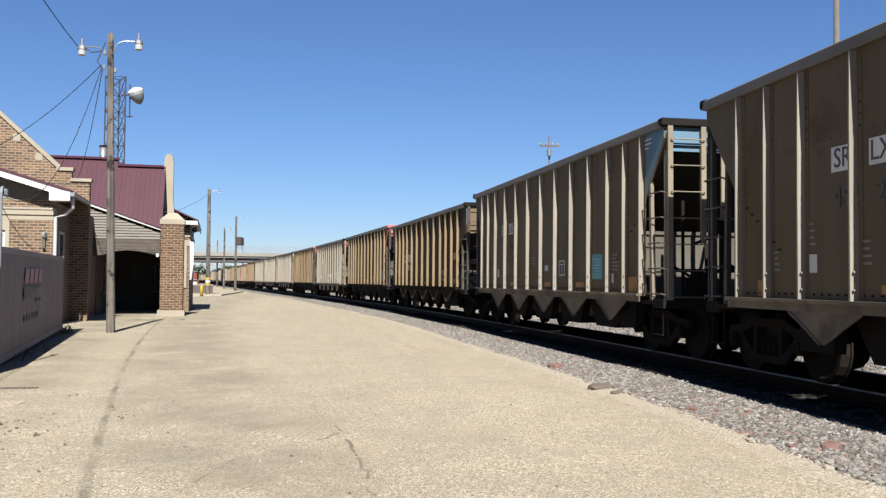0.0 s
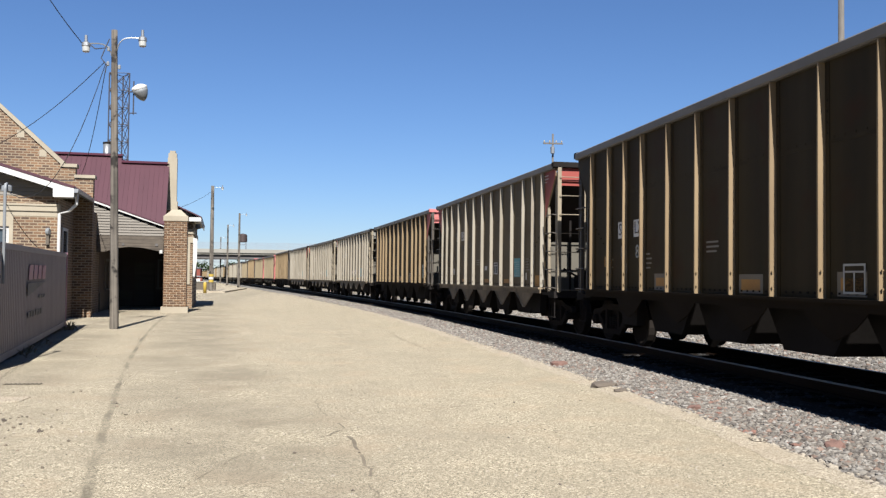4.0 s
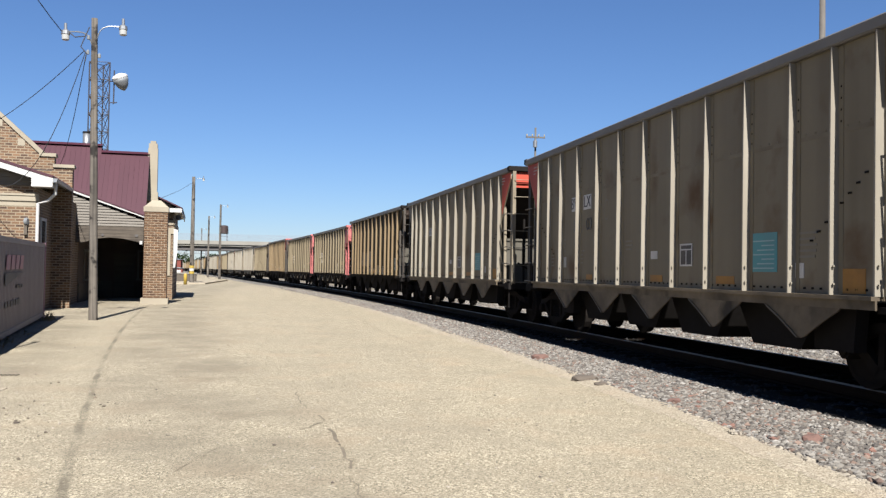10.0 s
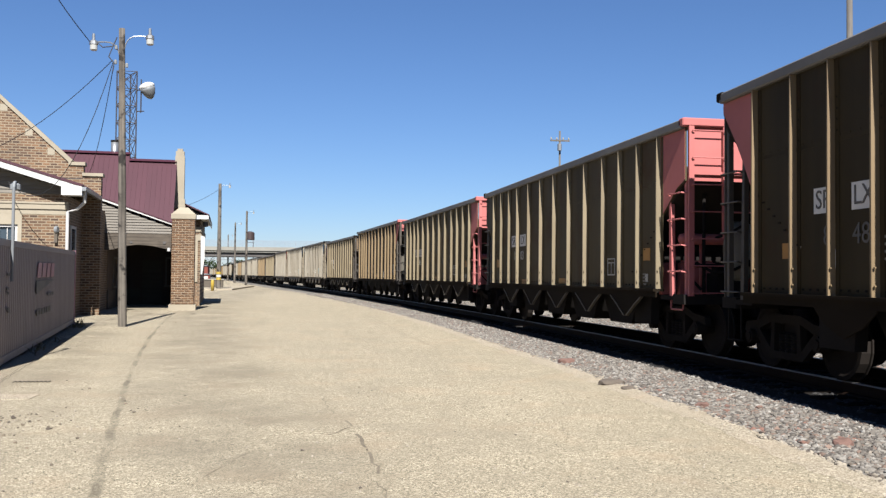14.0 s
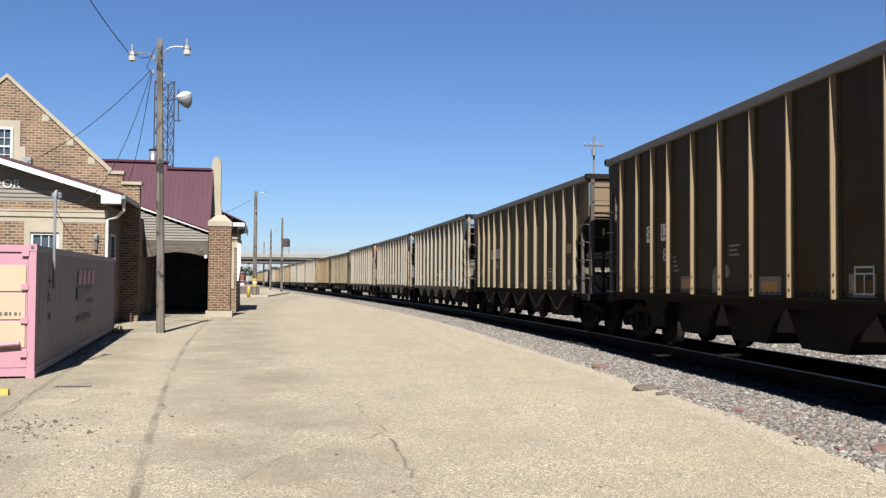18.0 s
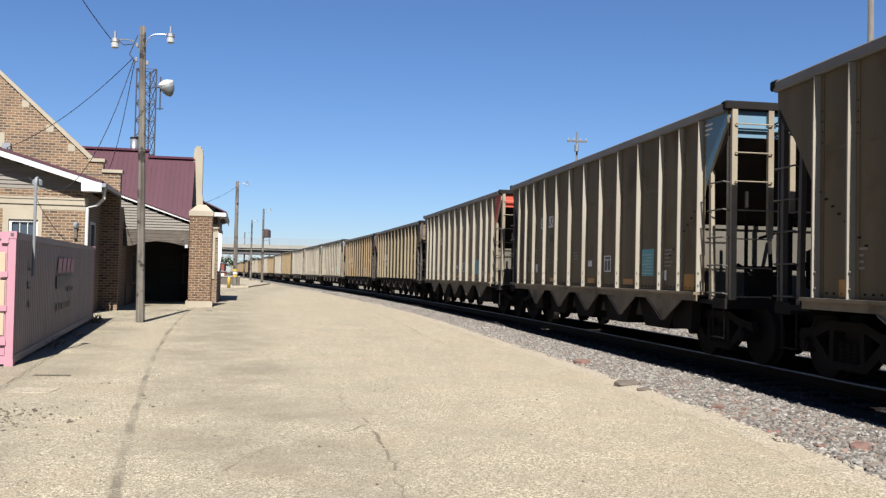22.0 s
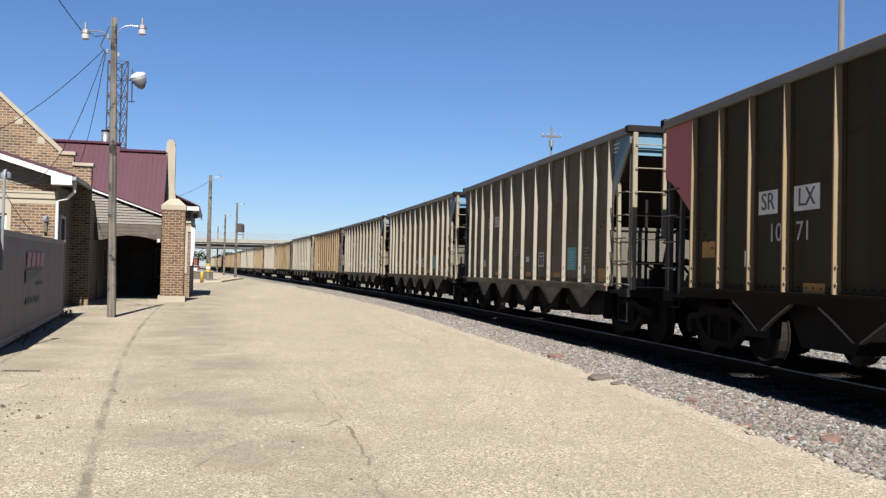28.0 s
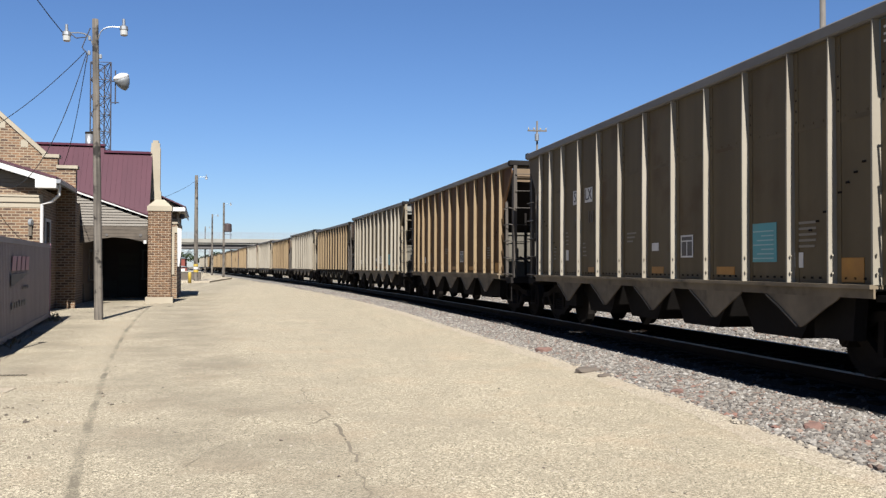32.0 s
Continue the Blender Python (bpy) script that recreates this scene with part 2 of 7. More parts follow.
OLIVE = surface("olive_brown_car_paint", (0.0735, 0.0575, 0.0315), (0.034, 0.027, 0.0152), 0.62, 0.0, 0.5, 9, 0.1, streak=(2.2, 2.2, 0.14), amount=1.0, spots=(1.1, 0.56, 0.76, (0.04584, 0.02196, 0.008891)), gloss=0.08)
RUST = surface("rust_brown_car_paint", (0.08942, 0.04888, 0.02026), (0.04173, 0.02146, 0.009537), 0.62, 0.0, 0.5, 9, 0.1, streak=(2.2, 2.2, 0.14), amount=1.0, spots=(1.1, 0.56, 0.76, (0.05364, 0.02087, 0.007153)), gloss=0.1)
GREY_STAKE = surface("grey_stake_paint", (0.195, 0.176, 0.138), (0.114, 0.095, 0.066), 0.55, 0.0, 0.9, 12, 0.08, streak=(3, 3, 0.3))
BROWN_STAKE = surface("tan_stake_paint", (0.158, 0.114, 0.058), (0.087, 0.057, 0.027), 0.6, 0.0, 0.9, 12, 0.08, streak=(3, 3, 0.3))
OLIVE_STAKE = surface("pale_stake_paint", (0.1600, 0.1310, 0.0790), (0.0900, 0.0680, 0.0380), 0.6, 0.0, 0.9, 12, 0.08, streak=(3, 3, 0.3))
LADDER = surface("worn_ladder_steel", (0.1782, 0.1512, 0.1053), (0.08643, 0.0675, 0.0432), 0.65, 0.0, 1.2, 12, 0.05)
CHORD = surface("top_chord_steel", (0.0495, 0.04125, 0.0319), (0.02475, 0.0198, 0.0154), 0.6, 0.0, 0.8, 10, 0.1)
TOP_PAINT = surface("dusty_top_chord", (0.112, 0.104, 0.094), (0.06, 0.055, 0.05), 0.6, 0.0, 0.8, 10, 0.1)
# grimy steel, both colours taken near black for the shade under the cars
UNDER = surface("grimy_shade_black", (0.01547, 0.01365, 0.01274), (0.0091, 0.00819, 0.00728), 0.85, 0.0, 1.5, 12, 0.2)
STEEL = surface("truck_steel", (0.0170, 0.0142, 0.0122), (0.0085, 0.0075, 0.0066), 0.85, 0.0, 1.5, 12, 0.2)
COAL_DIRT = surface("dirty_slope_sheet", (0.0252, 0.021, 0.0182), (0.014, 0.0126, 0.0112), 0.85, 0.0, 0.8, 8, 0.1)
END = {
    "blue": surface("blue_end_paint", (0.06564, 0.1477, 0.2256), (0.09021, 0.0985, 0.09021), 0.55, 0, 1.0, 9, 0.1),
    "red": surface("faded_red_end_paint", (0.2051, 0.04103, 0.03077), (0.123, 0.02872, 0.02051), 0.6, 0, 0.9, 9, 0.1),
    "orange": surface("orange_red_end_paint", (0.33, 0.041, 0.0175), (0.205, 0.039, 0.021), 0.6, 0, 0.9, 9, 0.1),
    "pink": surface("pink_faded_red_end_paint", (0.31, 0.098, 0.09), (0.23, 0.07, 0.062), 0.65, 0, 0.9, 9, 0.1),
    "tan": surface("tan_end_paint", (0.1108, 0.07793, 0.04307), (0.06564, 0.04307, 0.02256), 0.65, 0, 0.9, 9, 0.1),
    "grey": surface("pale_grey_end_paint", (0.1395, 0.1395, 0.123), (0.08207, 0.07386, 0.06154), 0.6, 0, 0.9, 9, 0.1),
    "dark": surface("dark_brown_end_paint", (0.02872, 0.02051, 0.01641), (0.01641, 0.0123, 0.009021), 0.7, 0, 0.9, 9, 0.1),
    "maroon": surface("maroon_end_paint", (0.09021, 0.02051, 0.02051), (0.04923, 0.01436, 0.0123), 0.65, 0, 0.9, 9, 0.1),
}
WHITE_MARK = surface("white_marking", (0.55, 0.53, 0.5), (0.33, 0.31, 0.28), 0.6, 0, 2, 14, 0)
FADED_MARK = surface("faded_grey_marking", (0.378, 0.364, 0.322), (0.196, 0.182, 0.154), 0.6, 0, 3, 16, 0)
DARK_MARK = surface("black_marking", (0.042, 0.042, 0.042), (0.098, 0.084, 0.07), 0.6, 0, 2, 14, 0)
YELLOW_MARK = surface("amber_reflector_patch", (0.33, 0.155, 0.018), (0.15, 0.078, 0.022), 0.5, 0, 2, 14, 0)
TEAL_MARK = surface("teal_stencil_panel", (0.077, 0.2541, 0.2772), (0.1078, 0.2002, 0.2002), 0.6, 0, 2, 14, 0)
TEAL_LINE = surface("pale_teal_lines", (0.294, 0.385, 0.385), (0.21, 0.294, 0.294), 0.6, 0, 2, 14, 0)
FAINT_MARK = surface("faint_stencil", (0.182, 0.161, 0.126), (0.14, 0.126, 0.098), 0.7, 0, 2, 14, 0)
LOT = ground_material("worn_pale_pavement", (0.306, 0.2635, 0.1823), (0.1749, 0.1487, 0.0993), (0.3847, 0.3401, 0.2447), (0.1633, 0.1409, 0.1013), joint=True)
EARTH = ground_material("gravelly_earth", (0.1512, 0.1323, 0.09829), (0.09829, 0.08314, 0.06048), (0.2041, 0.1814, 0.1399), (0.1134, 0.09829, 0.06804))
BED = ground_material("ballast_bed", (0.1322, 0.1256, 0.1124), (0.0661, 0.05948, 0.05287), (0.2115, 0.1982, 0.1785), (0.1057, 0.09257, 0.07929))
BALLAST = stone_material("ballast_stone", [(0, (0.118, 0.104, 0.086)), (0.2, (0.165, 0.149, 0.126)), (0.4, (0.072, 0.062, 0.052)),
                                         (0.6, (0.21, 0.192, 0.165)), (0.76, (0.135, 0.092, 0.068)), (0.86, (0.142, 0.122, 0.098)), (0.96, (0.27, 0.252, 0.222))])
# near-black ballast colours: the shadow of the train put into the stone and bed
SHADE_BALLAST = stone_material("shade_black_ballast", [(0, (0.0105, 0.009871, 0.009029)), (0.3, (0.0168, 0.01575, 0.0147)), (0.6, (0.00735, 0.00672, 0.0063)), (0.85, (0.0231, 0.021, 0.0189))])
SHADE_BED = ground_material("shade_black_bed", (0.012, 0.011, 0.01), (0.006, 0.0054, 0.005), (0.018, 0.0166, 0.015), (0.01, 0.009, 0.008))
RUBBLE = stone_material("pink_brick_rubble", [(0, (0.1739, 0.09071, 0.06426)), (0.4, (0.1966, 0.1361, 0.1021)), (0.7, (0.2192, 0.189, 0.1512)), (0.9, (0.1361, 0.07557, 0.0567))])
GRIT = stone_material("pale_grit", [(0, (0.2948, 0.257, 0.1966)), (0.5, (0.2495, 0.2155, 0.1625)), (0.9, (0.0945, 0.07557, 0.0567))])
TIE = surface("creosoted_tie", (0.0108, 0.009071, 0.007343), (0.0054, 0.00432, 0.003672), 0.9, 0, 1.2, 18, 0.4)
RAIL = surface("rusty_rail", (0.0162, 0.01053, 0.007293), (0.009721, 0.00648, 0.00486), 0.7, 0.3, 1.5, 20, 0.2)
RAILHEAD = surface("polished_rail_head", (0.2, 0.19, 0.175), (0.12, 0.112, 0.1), 0.45, 0.8, 1, 20, 0)
SEAL = surface("crack_filler", (0.1053, 0.08907, 0.06274), (0.06885, 0.0567, 0.0405), 0.9, 0, 1.5, 20, 0.2)
BRICK_F = brick_material("buff_brown_brick", (0.128, 0.071, 0.0325), (0.0285, 0.0150, 0.0088), (0.185, 0.148, 0.098))
BRICK_S = brick_material("buff_brown_brick_side", (0.128, 0.071, 0.0325), (0.0285, 0.0150, 0.0088), (0.185, 0.148, 0.098), turn=True)
BRICK_1 = surface("rough_brown_brick", (0.135, 0.077, 0.0375), (0.029, 0.0163, 0.0105), 0.9, 0, 3.0, 22, 0.35, amount=1.0)
MORTAR = surface("pale_lime_mortar", (0.27, 0.22, 0.155), (0.2, 0.16, 0.11), 0.95, 0, 2, 25, 0.3)
LIMESTONE = surface("cream_limestone", (0.2258, 0.1984, 0.1471), (0.1711, 0.1471, 0.106), 0.8, 0, 1.2, 10, 0.15)
MAROON = surface("maroon_metal_roof", (0.044, 0.0142, 0.0205), (0.034, 0.011, 0.0162), 0.45, 0.0, 0.5, 6, 0.03)
WHITE = surface("white_trim_paint", (0.358, 0.3534, 0.3397), (0.2846, 0.2754, 0.257), 0.55, 0, 1.5, 12, 0.05)
SIDING = surface("weathered_grey_siding", (0.1253, 0.1134, 0.09545), (0.08951, 0.0776, 0.06265), 0.75, 0, 1, 10, 0.15)
BOARD = surface("weathered_beam_wood", (0.07871, 0.06562, 0.04988), (0.04462, 0.03675, 0.02625), 0.85, 0, 1, 14, 0.3, streak=(0.3, 1, 6))
PEELING = surface("peeling_pale_board", (0.078, 0.064, 0.048), (0.014, 0.011, 0.0085), 0.85, 0, 2.5, 14, 0.3, streak=(0.6, 1, 16), amount=1.0)
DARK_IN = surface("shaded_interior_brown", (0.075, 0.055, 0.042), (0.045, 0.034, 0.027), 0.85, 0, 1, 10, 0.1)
WOOD = surface("weathered_pole_wood", (0.125, 0.109, 0.088), (0.012, 0.010, 0.008), 0.85, 0, 1.2, 9, 0.8, streak=(13, 13, 0.4), amount=1.0, spots=(2.6, 0.55, 0.62, (0.01376, 0.01147, 0.009179)))
GALV = surface("galvanised_metal", (0.2511, 0.2551, 0.2551), (0.1822, 0.1863, 0.1904), 0.4, 0.7, 2, 14, 0.05)
LAMP_GLASS = surface("frosted_lamp_lens", (0.2846, 0.2846, 0.2662), (0.2295, 0.2295, 0.2157), 0.3, 0, 2, 14, 0)
WIRE = surface("black_cable", (0.03, 0.03, 0.035), (0.02, 0.02, 0.02), 0.7, 0, 2, 14, 0)
GREY_WOOD = surface("silvered_pole_wood", (0.09793, 0.08929, 0.07779), (0.04608, 0.04032, 0.03456), 0.85, 0, 1.2, 9, 0.4, streak=(26, 26, 0.6), amount=1.0)
TANK_RED = surface("dark_red_tank_steel", (0.040, 0.027, 0.025), (0.027, 0.021, 0.020), 0.6, 0.2, 2, 14, 0.05)
TOWER = surface("dark_grey_lattice_steel", (0.036, 0.036, 0.044), (0.026, 0.024, 0.03), 0.6, 0.2, 2, 14, 0.05)
DISH = surface("grey_antenna_shell", (0.1512, 0.1588, 0.1625), (0.1058, 0.1096, 0.1134), 0.5, 0, 2, 10, 0.05)
CONT = surface("shaded_container_paint", (0.212, 0.18, 0.168), (0.16, 0.135, 0.126), 0.6, 0, 0.8, 9, 0.08, streak=(1.6, 1.6, 0.2))
PINK = surface("faded_pink_red_paint", (0.2411, 0.1127, 0.1399), (0.2566, 0.1555, 0.175), 0.65, 0, 0.9, 9, 0.06)
CREAM = surface("off_white_door_panel", (0.285, 0.225, 0.15), (0.235, 0.185, 0.12), 0.65, 0, 0.9, 9, 0.06)
LOGO_RED = surface("faded_logo_red", (0.31, 0.165, 0.175), (0.27, 0.175, 0.175), 0.65, 0, 3, 12, 0)
GLASS, gt, gb = nodes_of("window_glass")
gb.inputs["Base Color"].default_value = (0.03, 0.04, 0.05, 1)
gb.inputs["Roughness"].default_value = 0.06
CONCRETE = surface("bridge_concrete", (0.1789, 0.1711, 0.1477), (0.1399, 0.1322, 0.1127), 0.85, 0, 0.4, 6, 0.1)
GIRDER = surface("dark_bridge_girder", (0.07, 0.065, 0.06), (0.045, 0.04, 0.038), 0.7, 0, 0.5, 6, 0.05)
FENCE = surface("bridge_fence_mesh", (0.168, 0.188, 0.208), (0.144, 0.164, 0.184), 0.6, 0.3, 0.5, 6, 0)
YELLOW = surface("safety_yellow_paint", (0.2835, 0.2025, 0.0243), (0.2228, 0.1539, 0.0243), 0.5, 0, 2, 12, 0.03)
RED_WALL = surface("red_shed_cladding", (0.1166, 0.02592, 0.0162), (0.08421, 0.02268, 0.0162), 0.7, 0, 1, 8, 0.1)
LEAF = surface("tree_leaf", (0.02112, 0.02992, 0.01056), (0.01232, 0.01936, 0.00704), 0.8, 0, 2, 8, 0)
BARK = surface("tree_bark", (0.084, 0.063, 0.0455), (0.049, 0.0385, 0.028), 0.9, 0, 2, 12, 0.3)
WEED = surface("dry_weed", (0.12, 0.0975, 0.0525), (0.0675, 0.06, 0.03), 0.9, 0, 2, 12, 0)


# ---- mesh helpers ----
def box(bm, x0, y0, z0, x1, y1, z1):
    """An axis-aligned box between two corners."""
    v = [bm.verts.new(p) for p in ((x0, y0, z0), (x1, y0, z0), (x1, y1, z0), (x0, y1, z0), (x0, y0, z1), (x1, y0, z1), (x1, y1, z1), (x0, y1, z1))]
    for f in ((3, 2, 1, 0), (4, 5, 6, 7), (0, 1, 5, 4), (1, 2, 6, 5), (2, 3, 7, 6), (3, 0, 4, 7)):
        bm.faces.new([v[i] for i in f])


def prism(bm, pts, a, b, axis="x"):
    """A polygon (in the two other axes) pulled from a to b along an axis."""
    def p3(p, k):
        return {"x": (k, p[0], p[1]), "y": (p[0], k, p[1]), "z": (p[0], p[1], k)}[axis]
    va, vb = [bm.verts.new(p3(p, a)) for p in pts], [bm.verts.new(p3(p, b)) for p in pts]
    n = len(pts)
    bm.faces.new(va[::-1]), bm.faces.new(vb)
    for i in range(n):
        bm.faces.new((va[i], va[(i + 1) % n], vb[(i + 1) % n], vb[i]))


def rod(bm, p, q, r, r2=None, seg=8):
    """A round bar from p to q."""
    p, q = Vector(p), Vector(q)
    d = (q - p).normalized()
    s = d.orthogonal().normalized()
    t = d.cross(s)
    rings = []
    for c, rr in ((p, r), (q, r if r2 is None else r2)):
        rings.append([bm.verts.new(c + rr * (math.cos(2 * math.pi * i / seg) * s + math.sin(2 * math.pi * i / seg) * t)) for i in range(seg)])
    for i in range(seg):
        bm.faces.new((rings[0][i], rings[0][(i + 1) % seg], rings[1][(i + 1) % seg], rings[1][i]))
    bm.faces.new(rings[0][::-1]), bm.faces.new(rings[1])


def lathe(bm, profile, c, seg=16, axis=Vector((0, 0, 1))):
    """A turned shape: (radius, height) pairs about an axis through c."""
    c, axis = Vector(c), axis.normalized()
    s = axis.orthogonal().normalized()
    t = axis.cross(s)
    rings = [[bm.verts.new(c + axis * h + max(r, 0.001) * (math.cos(2 * math.pi * i / seg) * s + math.sin(2 * math.pi * i / seg) * t)) for i in range(seg)] for r, h in profile]
    for a, b in zip(rings, rings[1:]):
        for i in range(seg):
            bm.faces.new((a[i], a[(i + 1) % seg], b[(i + 1) % seg], b[i]))
    bm.faces.new(rings[0][::-1]), bm.faces.new(rings[-1])


def tube(bm, pts, r, seg=6):
    """A round bar bent through the points, in one piece."""
    pts = [Vector(p) for p in pts]
    rings, side = [], None
    for k, p in enumerate(pts):
        d = (pts[min(k + 1, len(pts) - 1)] - pts[max(k - 1, 0)]).normalized()
        side = d.orthogonal().normalized() if side is None else (side - d * side.dot(d)).normalized()
        up = d.cross(side)
        rings.append([bm.verts.new(p + r * (math.cos(2 * math.pi * i / seg) * side + math.sin(2 * math.pi * i / seg) * up)) for i in range(seg)])
    for a, c in zip(rings, rings[1:]):
        for i in range(seg):
            bm.faces.new((a[i], a[(i + 1) % seg], c[(i + 1) % seg], c[i]))
    bm.faces.new(rings[0][::-1]), bm.faces.new(rings[-1])


def mesh_of(name, bm, material, smooth=False):
    bmesh.ops.recalc_face_normals(bm, faces=bm.faces)
    me = bpy.data.meshes.new(name)
    bm.to_mesh(me)
    bm.free()
    if smooth:
        for p in me.polygons:
            p.use_smooth = True
    me.materials.append(material)
    return me


def part(name, bm, material, parent, label="", smooth=False, at=None):
    """One mesh object under a thing or a part; bm may be a ready mesh, shared between alike pieces."""
    me = mesh_of(name, bm, material, smooth) if isinstance(bm, bmesh.types.BMesh) else bm
    ob = new(name, me)
    ob.parent = parent
    if at is not None:
        ob.matrix_basis = at
    return tagged(ob, label)


def thing(name, m=None, label="", category="", group="", kind=""):
    ob = new(name)
    ob.empty_display_size = 0.2
    if m is not None:
        ob.matrix_basis = m
    return tagged(ob, label, category, group, kind)


def quick(fn, *a):
    bm = bmesh.new()
    fn(bm, *a)
    return bm


def boxes(*bs):
    bm = bmesh.new()
    for b in bs:
        box(bm, *b)
    return bm


def lettering(text, size):
    """A mesh of the built-in font, lying in x-y, centred."""
    cu = bpy.data.curves.new("lettering", "FONT")
    cu.body, cu.size, cu.align_x, cu.align_y, cu.extrude = text, size, "CENTER", "CENTER", 0.004
    cu.resolution_u = 3
    ob = new("lettering", cu)
    bpy.context.view_layer.update()
    me = bpy.data.meshes.new_from_object(ob.evaluated_get(bpy.context.evaluated_depsgraph_get()))
    bpy.data.objects.remove(ob)
    bpy.data.curves.remove(cu)
    me.materials.clear()
    return me


# ---- the track: an easy left-hand curve that straightens ----
SIDE, HALF_W = 5.99, 1.55
CURVE0, CURVE1 = 0.00294, -0.00003
RAIL_Z = 0.33
S = np.arange(-420.0, 1300.0, 1.0)
KAP = np.where(S < 0, 0.0, np.maximum(0.0, CURVE0 + CURVE1 * S))
TH = np.concatenate([[0.0], np.cumsum((KAP[1:] + KAP[:-1]) / 2)])
TX = np.concatenate([[0.0], np.cumsum(-(np.sin(TH[1:]) + np.sin(TH[:-1])) / 2)])
TY = np.concatenate([[0.0], np.cumsum((np.cos(TH[1:]) + np.cos(TH[:-1])) / 2)])
TX, TY = TX - np.interp(0, S, TX), TY - np.interp(0, S, TY)


def track(s, d=SIDE + HALF_W):
    """A place at s along the track, d to the right of the curve through the camera, and the heading there."""
    th = float(np.interp(s, S, TH))
    return float(np.interp(s, S, TX)) + d * math.cos(th), float(np.interp(s, S, TY)) + d * math.sin(th), th


def ribbon(name, profile, s_list, material, label="", kind="structure", parent=None, closed=True):
    """A profile of (sideways, height) pairs swept along the track."""
    vs, fs, n = [], [], len(profile)
    for s in s_list:
        for d, z in profile:
            x, y, _ = track(s, d)
            vs.append((x, y, z))
    m = n if closed else n - 1
    for k in range(len(s_list) - 1):
        for i in range(m):
            a, b = k * n + i, k * n + (i + 1) % n
            fs.append((a, a + n, b + n, b))
    me = bpy.data.meshes.new(name)
    me.from_pydata(vs, [], fs)
    me.materials.append(material)
    ob = new(name, me)
    ob.parent = parent
    return tagged(ob, label, kind=kind) if parent is None else ob


CENTRE = SIDE + HALF_W
near_s = list(np.arange(-400, -60, 20.0)) + list(np.arange(-60, 120, 2.0)) + list(np.arange(120, 700, 10.0))
ground = new("ground", mesh_of("ground", boxes((-2500, -2500, -1.0, 2500, 2500, -0.02)), EARTH))
tagged(ground, "flat pale gravelly earth reaching to the horizon", kind="structure")


def edge_d(s):
    """How far to the right the pavement ends, at s along the track."""
    return float(np.interp(s, [0, 6.5, 9.5, 14, 26, 34, 60], [4.3, 4.36, 4.53, 4.58, 4.60, 4.72, 4.85]))


def pavement():
    bm = bmesh.new()
    pts = [(-40, -60), (4.3, -60)]
    for s in list(range(0, 60, 3)) + [66, 80, 96, 120, 160, 220, 300]:
        x, y, _ = track(s, edge_d(s))
        pts.append((x, y))
    pts += [(-60, 300)]
    prism(bm, pts, -0.15, 0.0, "z")
    ob = new("pavement", mesh_of("pavement", bm, LOT))
    return tagged(ob, "sunlit worn pale tan pavement with cracks and stains", kind="structure")


pavement()
ribbon("ballast_bed", [(4.45, -0.015), (4.75, 0.012), (5.3, 0.03), (CENTRE - 1.5, 0.05), (CENTRE - 1.25, 0.13), (CENTRE + 1.25, 0.13), (CENTRE + 3.2, 0.05), (CENTRE + 5, -0.015)],
       near_s, BED, "grey crushed stone ballast bed under the track", closed=False)
SAND = ground_material("bleached_sandy_edge", (0.31, 0.2683, 0.1966), (0.2117, 0.1795, 0.1285), (0.3402, 0.3024, 0.2306), (0.2192, 0.1852, 0.1323))


def sandy_edge():
    """The bleached, crumbling border of the pavement against the ballast."""
    vs, fs, rnd = [], [], random.Random(9)
    ss = np.arange(-14, 90, 0.13)
    for k, s in enumerate(ss):
        a = -0.20 - 0.14 * noise.noise((s * 0.7, 0, 0)) + rnd.uniform(-0.04, 0.04)
        c = 0.07 + 0.13 * noise.noise((s * 0.9, 5, 0)) + 0.10 * noise.noise((s * 3.1, 9, 0)) + rnd.uniform(-0.03, 0.03)
        for d, z in ((a, 0.002), (c * 0.4, 0.026), (c, 0.034)):
            vs.append((*track(s, edge_d(s) + d)[:2], z))
        if k:
            n = 3 * k
            fs += [(n - 3, n - 2, n + 1, n), (n - 2, n - 1, n + 2, n + 1)]
    me = bpy.data.meshes.new("pavement_edge")
    me.from_pydata(vs, [], fs)
    me.materials.append(SAND)
    tagged(new("pavement_edge", me), "bleached crumbling sandy edge of the pavement", kind="structure")


sandy_edge()
# strip under the cars whose black colour stands in for the train's shadow
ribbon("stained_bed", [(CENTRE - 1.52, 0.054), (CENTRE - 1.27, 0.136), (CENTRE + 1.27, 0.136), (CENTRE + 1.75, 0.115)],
       near_s, SHADE_BED, "ballast between the rails, painted black for train shade", closed=False)


def rails():
    for d in (-0.7525, 0.7525):
        c = CENTRE + d
        foot, top = RAIL_Z - 0.17, RAIL_Z
        rail = ribbon("rail", [(c - 0.075, foot), (c + 0.075, foot), (c + 0.06, foot + 0.025), (c + 0.012, foot + 0.035), (c + 0.012, top - 0.04),
                               (c + 0.036, top - 0.034), (c + 0.036, top - 0.014), (c - 0.036, top - 0.014), (c - 0.036, top - 0.034), (c - 0.012, top - 0.04),
                               (c - 0.012, foot + 0.035), (c - 0.06, foot + 0.025)], near_s, RAIL, "rusty steel rail with a polished head")
        ribbon("rail_head", [(c - 0.036, top - 0.014), (c + 0.036, top - 0.014), (c + 0.031, top), (c - 0.031, top)], near_s, RAILHEAD, parent=rail)


rails()


